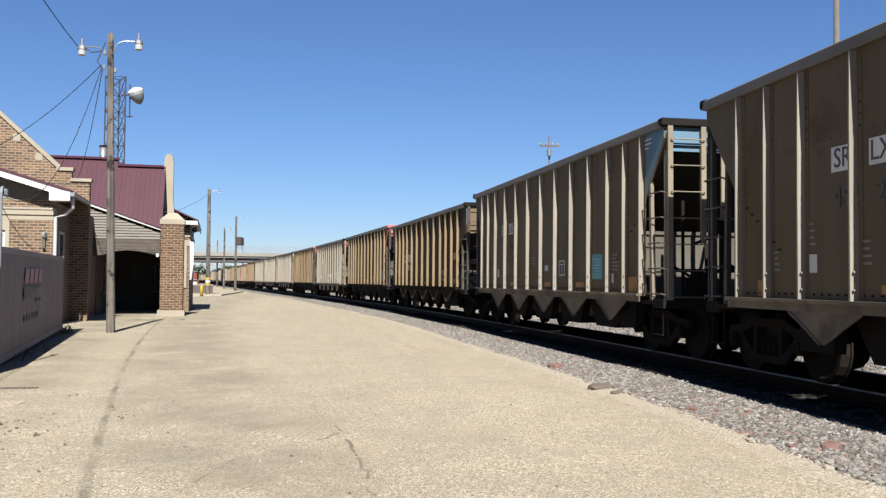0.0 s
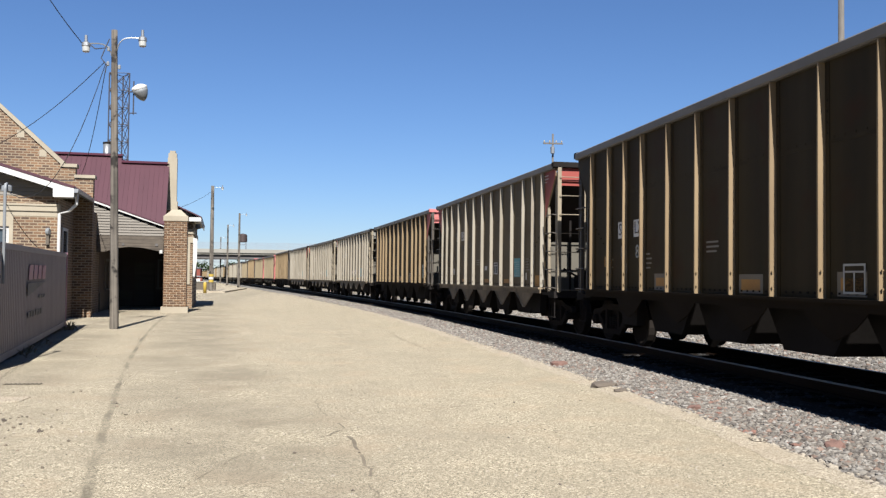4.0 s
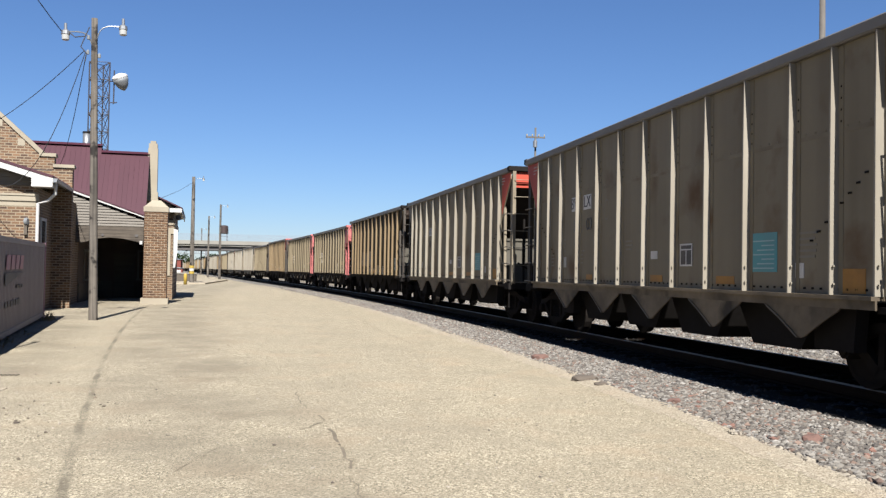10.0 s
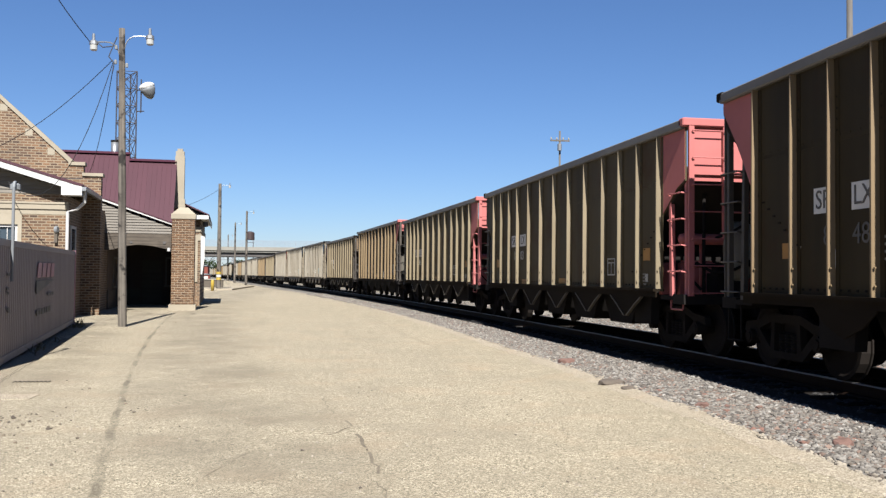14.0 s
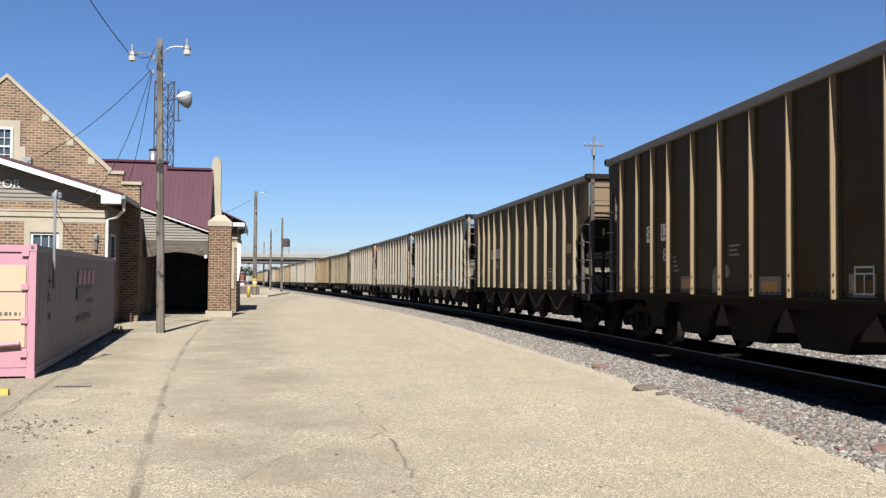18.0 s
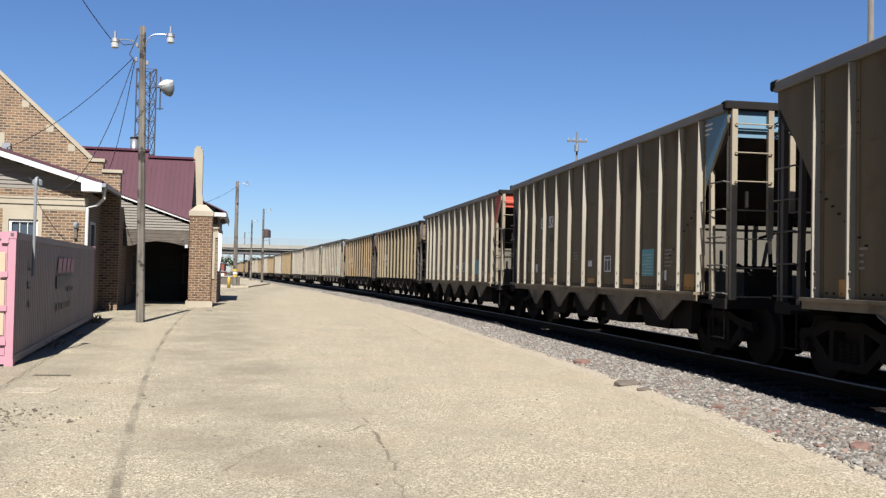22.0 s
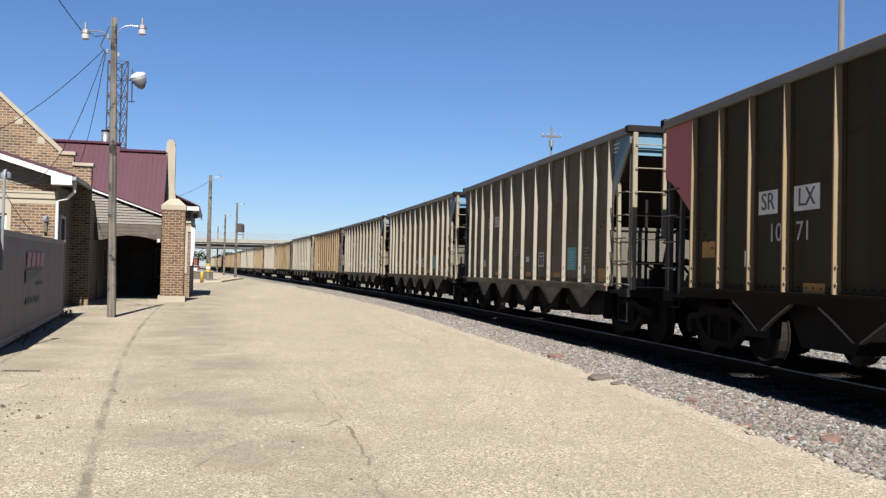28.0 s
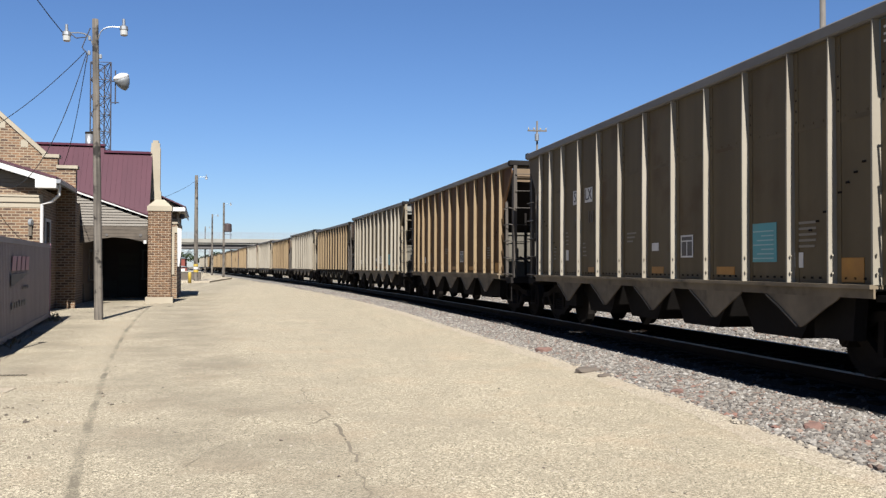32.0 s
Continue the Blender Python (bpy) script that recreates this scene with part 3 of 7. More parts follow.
def ties():
    """Timber ties every 0.55 m; the far ones joined."""
    bed = thing("track_ties", None, "dark creosoted timber ties half sunk in ballast", kind="structure")
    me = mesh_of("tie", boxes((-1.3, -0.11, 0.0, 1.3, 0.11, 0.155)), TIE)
    far = bmesh.new()
    for k in range(-6, 500):
        s = k * 0.55
        x, y, th = track(s)
        m = pose(x, y, 0.005 + random.uniform(-0.008, 0.004), 0, 0, math.degrees(th) + random.uniform(-0.7, 0.7))
        if k < 44:
            part("tie", me, None, bed, at=m)
        else:
            n0 = len(far.verts)
            box(far, -1.3, -0.11, 0.0, 1.3, 0.11, 0.155)
            far.verts.ensure_lookup_table()
            for v in far.verts[n0:]:
                v.co = m @ v.co
    tagged(part("far_ties", far, TIE, bed), kind="stuff")


ties()


# ---- the train ----
PITCH, GAP, FIRST = 14.98, 1.544, 12.66
HL = (PITCH - GAP) / 2
TOP = 4.03


def advance(t):
    """Metres that the train has come towards the camera since the start."""
    return 0.000184564511 * t ** 3 - 0.0117725364 * t ** 2 + 9.75703622 * t - 0.12


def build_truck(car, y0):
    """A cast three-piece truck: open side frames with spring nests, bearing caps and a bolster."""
    truck = part("truck", quick(box, -0.98, -0.2, 0.38, 0.98, 0.2, 0.68), STEEL, car, "grimy steel truck, painted black for shade", at=pose(0, y0, 0))
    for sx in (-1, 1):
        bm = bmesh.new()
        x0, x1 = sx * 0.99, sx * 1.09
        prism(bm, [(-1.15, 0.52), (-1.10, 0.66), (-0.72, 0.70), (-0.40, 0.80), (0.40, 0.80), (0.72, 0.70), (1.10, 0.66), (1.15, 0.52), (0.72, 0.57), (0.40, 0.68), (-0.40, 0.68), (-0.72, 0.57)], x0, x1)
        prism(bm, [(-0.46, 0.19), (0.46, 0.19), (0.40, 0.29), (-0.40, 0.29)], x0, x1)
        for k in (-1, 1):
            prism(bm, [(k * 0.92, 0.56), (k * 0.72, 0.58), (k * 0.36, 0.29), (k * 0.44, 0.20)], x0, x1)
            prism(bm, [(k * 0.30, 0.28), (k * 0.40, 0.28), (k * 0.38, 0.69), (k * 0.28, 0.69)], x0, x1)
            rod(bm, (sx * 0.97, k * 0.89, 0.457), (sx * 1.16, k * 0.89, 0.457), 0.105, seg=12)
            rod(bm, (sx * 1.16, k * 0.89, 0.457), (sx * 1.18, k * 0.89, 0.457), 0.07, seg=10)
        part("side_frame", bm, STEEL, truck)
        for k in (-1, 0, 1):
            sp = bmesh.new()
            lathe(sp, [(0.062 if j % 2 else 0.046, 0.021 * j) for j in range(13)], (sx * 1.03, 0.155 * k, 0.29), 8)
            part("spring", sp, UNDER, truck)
    return truck


# stake places from the middle of the car, for the three kinds of car
SPACING = {"a": (1.09, 2.17, 3.25, 4.30, 5.12, 5.88), "b": (1.09, 2.17, 3.26, 4.15, 5.04, 5.94), "c": (1.09, 2.17, 3.27, 4.10, 4.94, 5.93)}
STAKES = {k: [-0.1] + [s * d - 0.1 for d in v for s in (-1, 1)] for k, v in SPACING.items()}
HALF = {"a": 6.84, "b": 7.0, "c": 6.84}
TOP_OF = {"a": 4.03, "b": 3.88, "c": 4.03}
SIDE_X = 1.48
# slack in the couplers: how far each car stands from its even place
SLACK = {2: -0.11, 3: -0.17, 5: -0.15, 7: -0.04, 9: -0.28, 10: -0.32, 11: -0.31, 12: -0.27, 13: -0.14, 14: -0.06, 16: -0.14, 17: -0.21, 18: -0.31}


def stake_shape(kind, top):
    """A pressed hat-section stake that runs from the sill to the top chord, with riveted flanges."""
    bm = bmesh.new()
    out = 0.094 if kind == "a" else 0.088
    rows = []
    for z, d, w in ((0.0, out, 0.042), (1.2, out * 0.98, 0.04), (2.0, out * 0.94, 0.035), (top - 1.25, 0.078, 0.026)):
        ring = [(0, -w), (-d * 0.86, -w * 0.52), (-d, -w * 0.36), (-d, w * 0.36), (-d * 0.86, w * 0.52), (0, w)]
        rows.append([bm.verts.new((x, y, z)) for x, y in ring])
    for a, b in zip(rows, rows[1:]):
        for i in range(6):
            bm.faces.new((a[i], a[(i + 1) % 6], b[(i + 1) % 6], b[i]))
    bm.faces.new(rows[0][::-1]), bm.faces.new(rows[-1])
    for k in range(2):
        rod(bm, (-0.07, -0.040, 0.12 + 0.2 * k), (-0.07, -0.062, 0.12 + 0.2 * k), 0.012, seg=5)
    return bm


def build_car(kind):
    """An open-top hopper: kinds a and c have a shallow end panel, kind b a deep one; c carries a tall air reservoir."""
    car = thing("hopper_car", None, "weathered open-top coal hopper car with ribbed sides", "railway car", "coal train cars")
    hl = HALF[kind]
    TOP = TOP_OF[kind]
    z_end, z_in = (3.50, 2.70) if kind != "b" else (2.88, 2.35)
    last = max(STAKES[kind]) + 0.1
    # the sheet is cut away along the slope towards each end
    cut = [(hl, z_end + 0.22), (hl - 0.45, z_end - 0.33), (last + 0.04, z_in - 0.16)] if kind != "b" else [(hl, z_end), (hl - 0.3, z_end - 0.12), (last + 0.04, z_in - 0.1)]
    side = [(-hl, TOP - 0.05)] + [(-y, z) for y, z in cut] + [(-last - 0.05, 1.1), (last + 0.05, 1.1)] + cut[::-1] + [(hl, TOP - 0.05)]
    for sx in (-1, 1):
        sheet = quick(prism, side, sx * SIDE_X, sx * (SIDE_X - 0.03))
        part("side_sheet", sheet, GREY, car)
        rl = bmesh.new()
        for k in range(60):
            y = -last + 0.08 + k * (2 * last - 0.16) / 59
            box(rl, sx * SIDE_X, y - 0.014, 2.96, sx * (SIDE_X + 0.005), y + 0.014, 2.985)
        for y in STAKES[kind]:
            for sy in (-1, 1):
                box(rl, sx * SIDE_X, y + sy * 0.05, 1.1, sx * (SIDE_X + 0.008), y + sy * 0.125, TOP - 0.16)
        box(rl, sx * SIDE_X, -last + 0.02, 2.90, sx * (SIDE_X + 0.004), last - 0.02, 2.95)
        tagged(part("rivet_line", rl, GREY, car), kind="stuff")
        for ey in (-1, 1):
            tri = [(ey * (hl - 0.003), TOP - 0.12)] + [(ey * (max(y, last + 0.06) - 0.003), z + 0.02) for y, z in cut] + [(ey * (last + 0.06), TOP - 0.12)]
            part("side_end_panel", quick(prism, tri, sx * SIDE_X, sx * (SIDE_X + 0.004)), GREY, car)
        bm = bmesh.new()
        for k in range(8):
            for ey in (-1, 1):
                y, z = ey * (last - 0.14 - 0.14 * k), (2.42 if kind != "b" else 2.1) - 0.1 * k
                box(bm, sx * SIDE_X, y - 0.03, z - 0.012, sx * (SIDE_X + 0.01), y + 0.03, z + 0.012)
        tagged(part("bolt_strip", bm, UNDER, car), kind="stuff")
    stake_me = mesh_of("stake", stake_shape(kind, TOP), GREY_STAKE)
    for y in STAKES[kind]:
        part("stake", stake_me, None, car, at=pose(-SIDE_X, y, 1.1))
        part("stake", stake_me, None, car, at=pose(SIDE_X, y, 1.1, 0, 0, 180))
    for sx in (-1, 1):
        bm = boxes((sx * 1.33, -hl, TOP - 0.15, sx * 1.56, hl, TOP))
        bmesh.ops.bevel(bm, geom=bm.edges[:], offset=0.02, segments=1, affect="EDGES")
        part("top_chord", bm, TOP_PAINT, car)
        sl = last + 0.12
        part("side_sill", boxes((sx * 1.42, -sl, 1.055, sx * 1.62, sl, 1.10), (sx * 1.55, -sl, 0.955, sx * 1.575, sl, 1.055)), GREY_STAKE, car)
        rv = bmesh.new()
        n = int(2 * sl / 0.16)
        for k in range(n):
            y = -sl + 0.1 + k * (2 * sl - 0.2) / (n - 1)
            box(rv, sx * SIDE_X, y - 0.022, 1.15, sx * (SIDE_X + 0.006), y + 0.022, 1.175)
        for y in STAKES[kind]:
            for k in range(4):
                box(rv, sx * (SIDE_X + 0.005), y - 0.10, 3.02 + 0.13 * k, sx * (SIDE_X + 0.012), y - 0.08, 3.042 + 0.13 * k)
        tagged(part("bolt_strip", rv, UNDER, car), kind="stuff")
    for ey in (-1, 1):
        y = ey * hl
        bm = boxes((-1.56, y - 0.09, TOP - 0.12, 1.56, y + 0.09, TOP + 0.02))
        bmesh.ops.bevel(bm, geom=bm.edges[:], offset=0.02, segments=1, affect="EDGES")
        part("end_chord", bm, UNDER, car)
        part("end_panel", boxes((-1.42, y - 0.03 * ey, z_end, 1.42, y, TOP - 0.11), (-1.42, y, z_end + 0.10, 1.42, y + 0.05 * ey, z_end + 0.15)), END["tan"], car)
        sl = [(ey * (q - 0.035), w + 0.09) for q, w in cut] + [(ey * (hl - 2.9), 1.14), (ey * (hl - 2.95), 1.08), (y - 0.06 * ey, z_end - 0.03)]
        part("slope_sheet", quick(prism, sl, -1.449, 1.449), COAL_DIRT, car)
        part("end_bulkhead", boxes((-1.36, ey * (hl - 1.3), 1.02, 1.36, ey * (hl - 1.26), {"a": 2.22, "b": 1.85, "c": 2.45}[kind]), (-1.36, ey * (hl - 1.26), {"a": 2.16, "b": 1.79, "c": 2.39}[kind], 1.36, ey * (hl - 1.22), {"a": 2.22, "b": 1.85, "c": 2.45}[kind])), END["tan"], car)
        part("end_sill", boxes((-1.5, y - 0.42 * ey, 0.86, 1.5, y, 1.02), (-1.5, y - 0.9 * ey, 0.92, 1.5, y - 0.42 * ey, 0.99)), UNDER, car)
        for sx in (-1, 1):
            bm = boxes((sx * 1.37, y - 0.1 * ey, 1.0, sx * 1.44, y - 0.02 * ey, z_end + 0.02))
            if sx != ey:
                box(bm, sx * 1.355, y + 0.02 * ey, 1.0, sx * 1.445, y + 0.05 * ey, TOP - 0.12)
            part("corner_post", bm, GREY_STAKE, car)
            for xx in (1.40, 0.80) if sx == ey else ():
                part("ladder_stile", boxes((sx * (xx - 0.045), y + 0.05 * ey, 1.0 if xx > 1 else 1.95, sx * (xx + 0.045), y + 0.08 * ey, TOP - 0.10),
                                           (sx * (xx + 0.015), y + 0.02 * ey, 1.0 if xx > 1 else 1.95, sx * (xx + 0.045), y + 0.05 * ey, TOP - 0.10)), GREY_STAKE, car)
            for k in range(7 if sx == ey else 0):
                rg = bmesh.new()
                z = 1.05 + 0.44 * k
                tube(rg, [(sx * 1.40, y + 0.08 * ey, z - 0.02), (sx * 1.40, y + 0.12 * ey, z), (sx * 0.80, y + 0.12 * ey, z), (sx * 0.80, y + 0.08 * ey, z - 0.02)], 0.011)
                part("rung", rg, GREY_STAKE, car)
            box_post = quick(prism, [(y - 0.60 * ey, 0.95), (y - 0.50 * ey, 0.95), (y - 0.58 * ey, z_in + 0.62), (y - 0.64 * ey, z_in + 0.62)], sx * 1.40, sx * 1.47)
            part("side_ladder_stile", box_post, GREY_STAKE, car)
            for k in range((5 if kind != "b" else 4) if sx < 0 else 0):
                grab = bmesh.new()
                z = (1.10 if kind != "b" else 1.40) + 0.43 * k
                tube(grab, [(sx * 1.46, y - 0.55 * ey, z - 0.02), (sx * 1.53, y - 0.55 * ey, z), (sx * 1.53, y - 0.02 * ey, z), (sx * 1.44, y + 0.0 * ey, z - 0.02)], 0.013)
                part("grab_iron", grab, GREY_STAKE, car)
            if kind == "b":
                st = bmesh.new()
                tube(st, [(sx * 1.45, y - 0.56 * ey, 0.96), (sx * 1.46, y - 0.57 * ey, 0.80), (sx * 1.46, y - 0.54 * ey, 0.77), (sx * 1.46, y - 0.14 * ey, 0.77), (sx * 1.46, y - 0.11 * ey, 0.80), (sx * 1.45, y - 0.12 * ey, 0.96)], 0.016)
                part("stirrup", st, GREY_STAKE, car)
                continue
            part("step", boxes((sx * 1.42, y - 0.5 * ey, 0.40, sx * 1.48, y - 0.1 * ey, 0.42), (sx * 1.44, y - 0.5 * ey, 0.42, sx * 1.46, y - 0.48 * ey, 0.95),
                                (sx * 1.44, y - 0.12 * ey, 0.42, sx * 1.46, y - 0.1 * ey, 0.95)), UNDER, car)
        for zz in ((3.62, 3.80) if kind != "b" else (3.05, 3.65)):
            hr = bmesh.new()
            tube(hr, [(-0.72, y, zz - 0.08), (-0.7, y + 0.1 * ey, zz - 0.06), (-0.7, y + 0.1 * ey, zz), (0.5, y + 0.1 * ey, zz), (0.5, y + 0.1 * ey, zz - 0.06), (0.52, y, zz - 0.08)], 0.014)
            part("hand_rail", hr, UNDER, car)
        if ey < 0:
            rs = bmesh.new()
            if kind == "a":
                lathe(rs, [(0.1, -0.35), (0.2, -0.30), (0.21, 0.0), (0.21, 0.30), (0.1, 0.35)], (0.45, y + 0.6, 1.5), 14)
            elif kind == "c":
                lathe(rs, [(0.04, -0.50), (0.16, -0.47), (0.23, -0.40), (0.235, 0.0), (0.23, 0.38), (0.16, 0.46), (0.04, 0.50)], (-0.72, y + 0.30, 2.05), 18)
                lathe(rs, [(0.241, -0.14), (0.241, -0.11)], (-0.72, y + 0.30, 2.05), 18)
                tube(rs, [(-0.84, y + 0.3, 2.5), (-0.84, y + 0.3, 2.60), (-0.77, y + 0.3, 2.63), (-0.64, y + 0.3, 2.63)], 0.018)
                box(rs, -0.75, y + 0.27, 1.02, -0.69, y + 0.33, 1.57)
            else:
                lathe(rs, [(0.1, -0.5), (0.24, -0.42), (0.25, 0.0), (0.25, 0.42), (0.1, 0.5)], (-0.35, y + 0.35, 1.75), 14)
            part("air_reservoir", rs, GREY, car, "grimy grey air reservoir", smooth=True)
            bw = bmesh.new()
            for k in range(18):
                a0, a1 = 2 * math.pi * k / 18, 2 * math.pi * (k + 1) / 18
                rod(bw, (0.55 + 0.27 * math.cos(a0), y - 0.1, 2.3 + 0.27 * math.sin(a0)), (0.55 + 0.27 * math.cos(a1), y - 0.1, 2.3 + 0.27 * math.sin(a1)), 0.016, seg=5)
            for k in range(4):
                rod(bw, (0.55, y - 0.08, 2.3), (0.55 + 0.27 * math.cos(1.57 * k), y - 0.1, 2.3 + 0.27 * math.sin(1.57 * k)), 0.012, seg=5)
            part("hand_brake_wheel", bw, UNDER, car)
        for xx in (-0.42, 0.02, 0.46):
            part("end_post", boxes((xx - 0.04, y - 0.06 * ey, 1.0, xx + 0.04, y - 0.01 * ey, 2.35)), UNDER, car)
            part("upper_post", boxes((xx - 0.045, y + 0.01 * ey, 2.352, xx + 0.045, y + 0.05 * ey, TOP - 0.12), (xx + 0.015, y - 0.03 * ey, 2.352, xx + 0.045, y + 0.01 * ey, z_end - 0.02)), CHORD, car)
        part("cross_rail", quick(rod, (-0.80, y + 0.1 * ey, 2.37), (0.80, y + 0.1 * ey, 2.37), 0.014), GREY_STAKE, car)
        bm = bmesh.new()
        tube(bm, [(-1.2, y - 0.2 * ey, 1.55), (-0.9, y - 0.15 * ey, 1.38), (-0.6, y - 0.1 * ey, 1.42), (-0.3, y - 0.1 * ey, 1.55), (0.1, y - 0.1 * ey, 1.45), (0.4, y - 0.1 * ey, 1.3)], 0.025)
        part("brake_hose", bm, UNDER, car)
        bm = bmesh.new()
        tube(bm, [(-0.95, y, 1.95), (-0.75, y + 0.05 * ey, 2.02), (-0.5, y + 0.05 * ey, 2.15), (-0.3, y, 2.3)], 0.025)
        part("brake_hose", bm, UNDER, car)
        part("brake_rod", quick(rod, (-0.55, y - 0.3 * ey, 1.0), (-0.1, y - 1.2 * ey, 2.0), 0.035), UNDER, car)
        part("end_pipe", quick(rod, (-1.0, y - 0.3 * ey, 1.0), (-1.0, y - 0.3 * ey, 2.7), 0.03), UNDER, car)
        part("end_pipe", quick(rod, (-1.3, y - 0.25 * ey, 1.5), (1.3, y - 0.25 * ey, 1.5), 0.03), UNDER, car)
        if kind == "b":
            pipe = bmesh.new()
            lathe(pipe, [(0.03, -1.36), (0.085, -1.33), (0.095, -1.28), (0.095, 1.28), (0.085, 1.33), (0.03, 1.36)], (0, y - 0.5 * ey, 1.95), 12, Vector((1, 0, 0)))
            for xx in (-0.9, 0.0, 0.9):
                box(pipe, xx - 0.03, y - 0.61 * ey, 1.0, xx + 0.03, y - 0.58 * ey, 2.0)
            part("brake_pipe", pipe, TANK, car, smooth=True)
            for x0, x1, z1 in ((-1.36, -1.14, 1.56), (-1.02, -0.35, 1.60), (0.4, 1.1, 1.50)):
                vb = boxes((x0, y - 1.27 * ey, 1.0, x1, y - 1.16 * ey, z1))
                bmesh.ops.bevel(vb, geom=[e for e in vb.edges if min(v.co.z for v in e.verts) > z1 - 0.01], offset=0.04, segments=3, affect="EDGES")
                part("brake_cylinder", vb, TANK, car)
            part("brake_lever", quick(rod, (-1.32, y - 0.40 * ey, 1.42), (-1.02, y - 0.36 * ey, 1.10), 0.022), UNDER, car)
        part("brake_valve", boxes((-0.75, y - 0.7 * ey, 1.02, -0.35, y - 0.3 * ey, 1.38), (-0.7, y - 0.62 * ey, 1.38, -0.5, y - 0.4 * ey, 1.5)), UNDER, car)
        cp = boxes((-0.17, y, 0.68, 0.17, y + 0.4 * ey, 0.95), (-0.2, y + 0.4 * ey, 0.62, 0.2, ey * 7.46, 1.0))
        bmesh.ops.bevel(cp, geom=cp.edges[:], offset=0.03, segments=1, affect="EDGES")
        tube(cp, [(0.35, y, 0.75), (0.36, y + 0.25 * ey, 0.42), (0.3, y + 0.5 * ey, 0.36), (0.1, y + 0.6 * ey, 0.5)], 0.03)
        part("coupler", cp, STEEL, car)
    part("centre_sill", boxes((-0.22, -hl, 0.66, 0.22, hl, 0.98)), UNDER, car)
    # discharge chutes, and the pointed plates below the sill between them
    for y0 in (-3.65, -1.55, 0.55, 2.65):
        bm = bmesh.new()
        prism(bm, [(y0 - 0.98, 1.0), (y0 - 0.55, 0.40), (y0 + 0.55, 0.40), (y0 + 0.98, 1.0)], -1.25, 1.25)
        part("discharge_chute", bm, UNDER, car, "grimy discharge chute, painted black for shade")
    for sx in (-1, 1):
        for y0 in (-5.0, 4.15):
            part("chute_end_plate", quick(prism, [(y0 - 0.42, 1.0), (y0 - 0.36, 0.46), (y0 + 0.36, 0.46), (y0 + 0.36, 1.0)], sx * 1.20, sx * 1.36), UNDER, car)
        for y0 in (-4.68, -2.59, -0.51, 1.58, 3.67):
            f = bmesh.new()
            w, low = (0.74, 0.58) if kind != "c" else (0.62, 0.62)
            prism(f, [(y0 - w, 0.96), (y0 - w * 0.94, 0.92), (y0 - w * 0.6, 0.80 if kind != "c" else 0.76), (y0 - 0.07, low + 0.02), (y0, low), (y0 + 0.07, low + 0.02), (y0 + w * 0.6, 0.80 if kind != "c" else 0.76), (y0 + w * 0.94, 0.92), (y0 + w, 0.96)], sx * 1.55, sx * 1.57)
            plate_ob = part("hopper_plate", f, GREY, car)
            for k in {"a": (1,), "b": (1, -1), "c": ()}[kind]:
                e = bmesh.new()
                prism(e, [(y0 + k * 0.755, 0.955), (y0 + k * 0.715, 0.92), (y0 + k * 0.455, 0.795), (y0 + k * 0.06, low - 0.005), (y0 + k * 0.05, low + 0.015), (y0 + k * 0.44, 0.815), (y0 + k * 0.70, 0.94)], sx * 1.53, sx * 1.585)
                part("plate_flange", e, GREY_STAKE, plate_ob)
    bm = bmesh.new()
    lathe(bm, [(0.09, -0.07), (0.09, -0.075), (0.36, -0.06), (0.40, -0.075), (0.455, -0.07), (0.457, 0.05), (0.487, 0.055), (0.487, 0.075), (0.38, 0.07), (0.1, 0.05)],
          (0, 0, 0), 20, Vector((1, 0, 0)))
    wheel_me = mesh_of("wheel", bm, STEEL)
    axle_me = mesh_of("axle", quick(rod, (-1.0, 0, 0), (1.0, 0, 0), 0.08), STEEL)
    for y0 in (-5.8, 5.8):
        truck = build_truck(car, y0)
        for dy in (-0.89, 0.89):
            part("axle", axle_me, None, truck, at=pose(0, dy, 0.457))
            part("wheel", wheel_me, None, truck, at=pose(-0.76, dy, 0.457))
            part("wheel", wheel_me, None, truck, at=pose(0.76, dy, 0.457, 0, 0, 180))
    return car


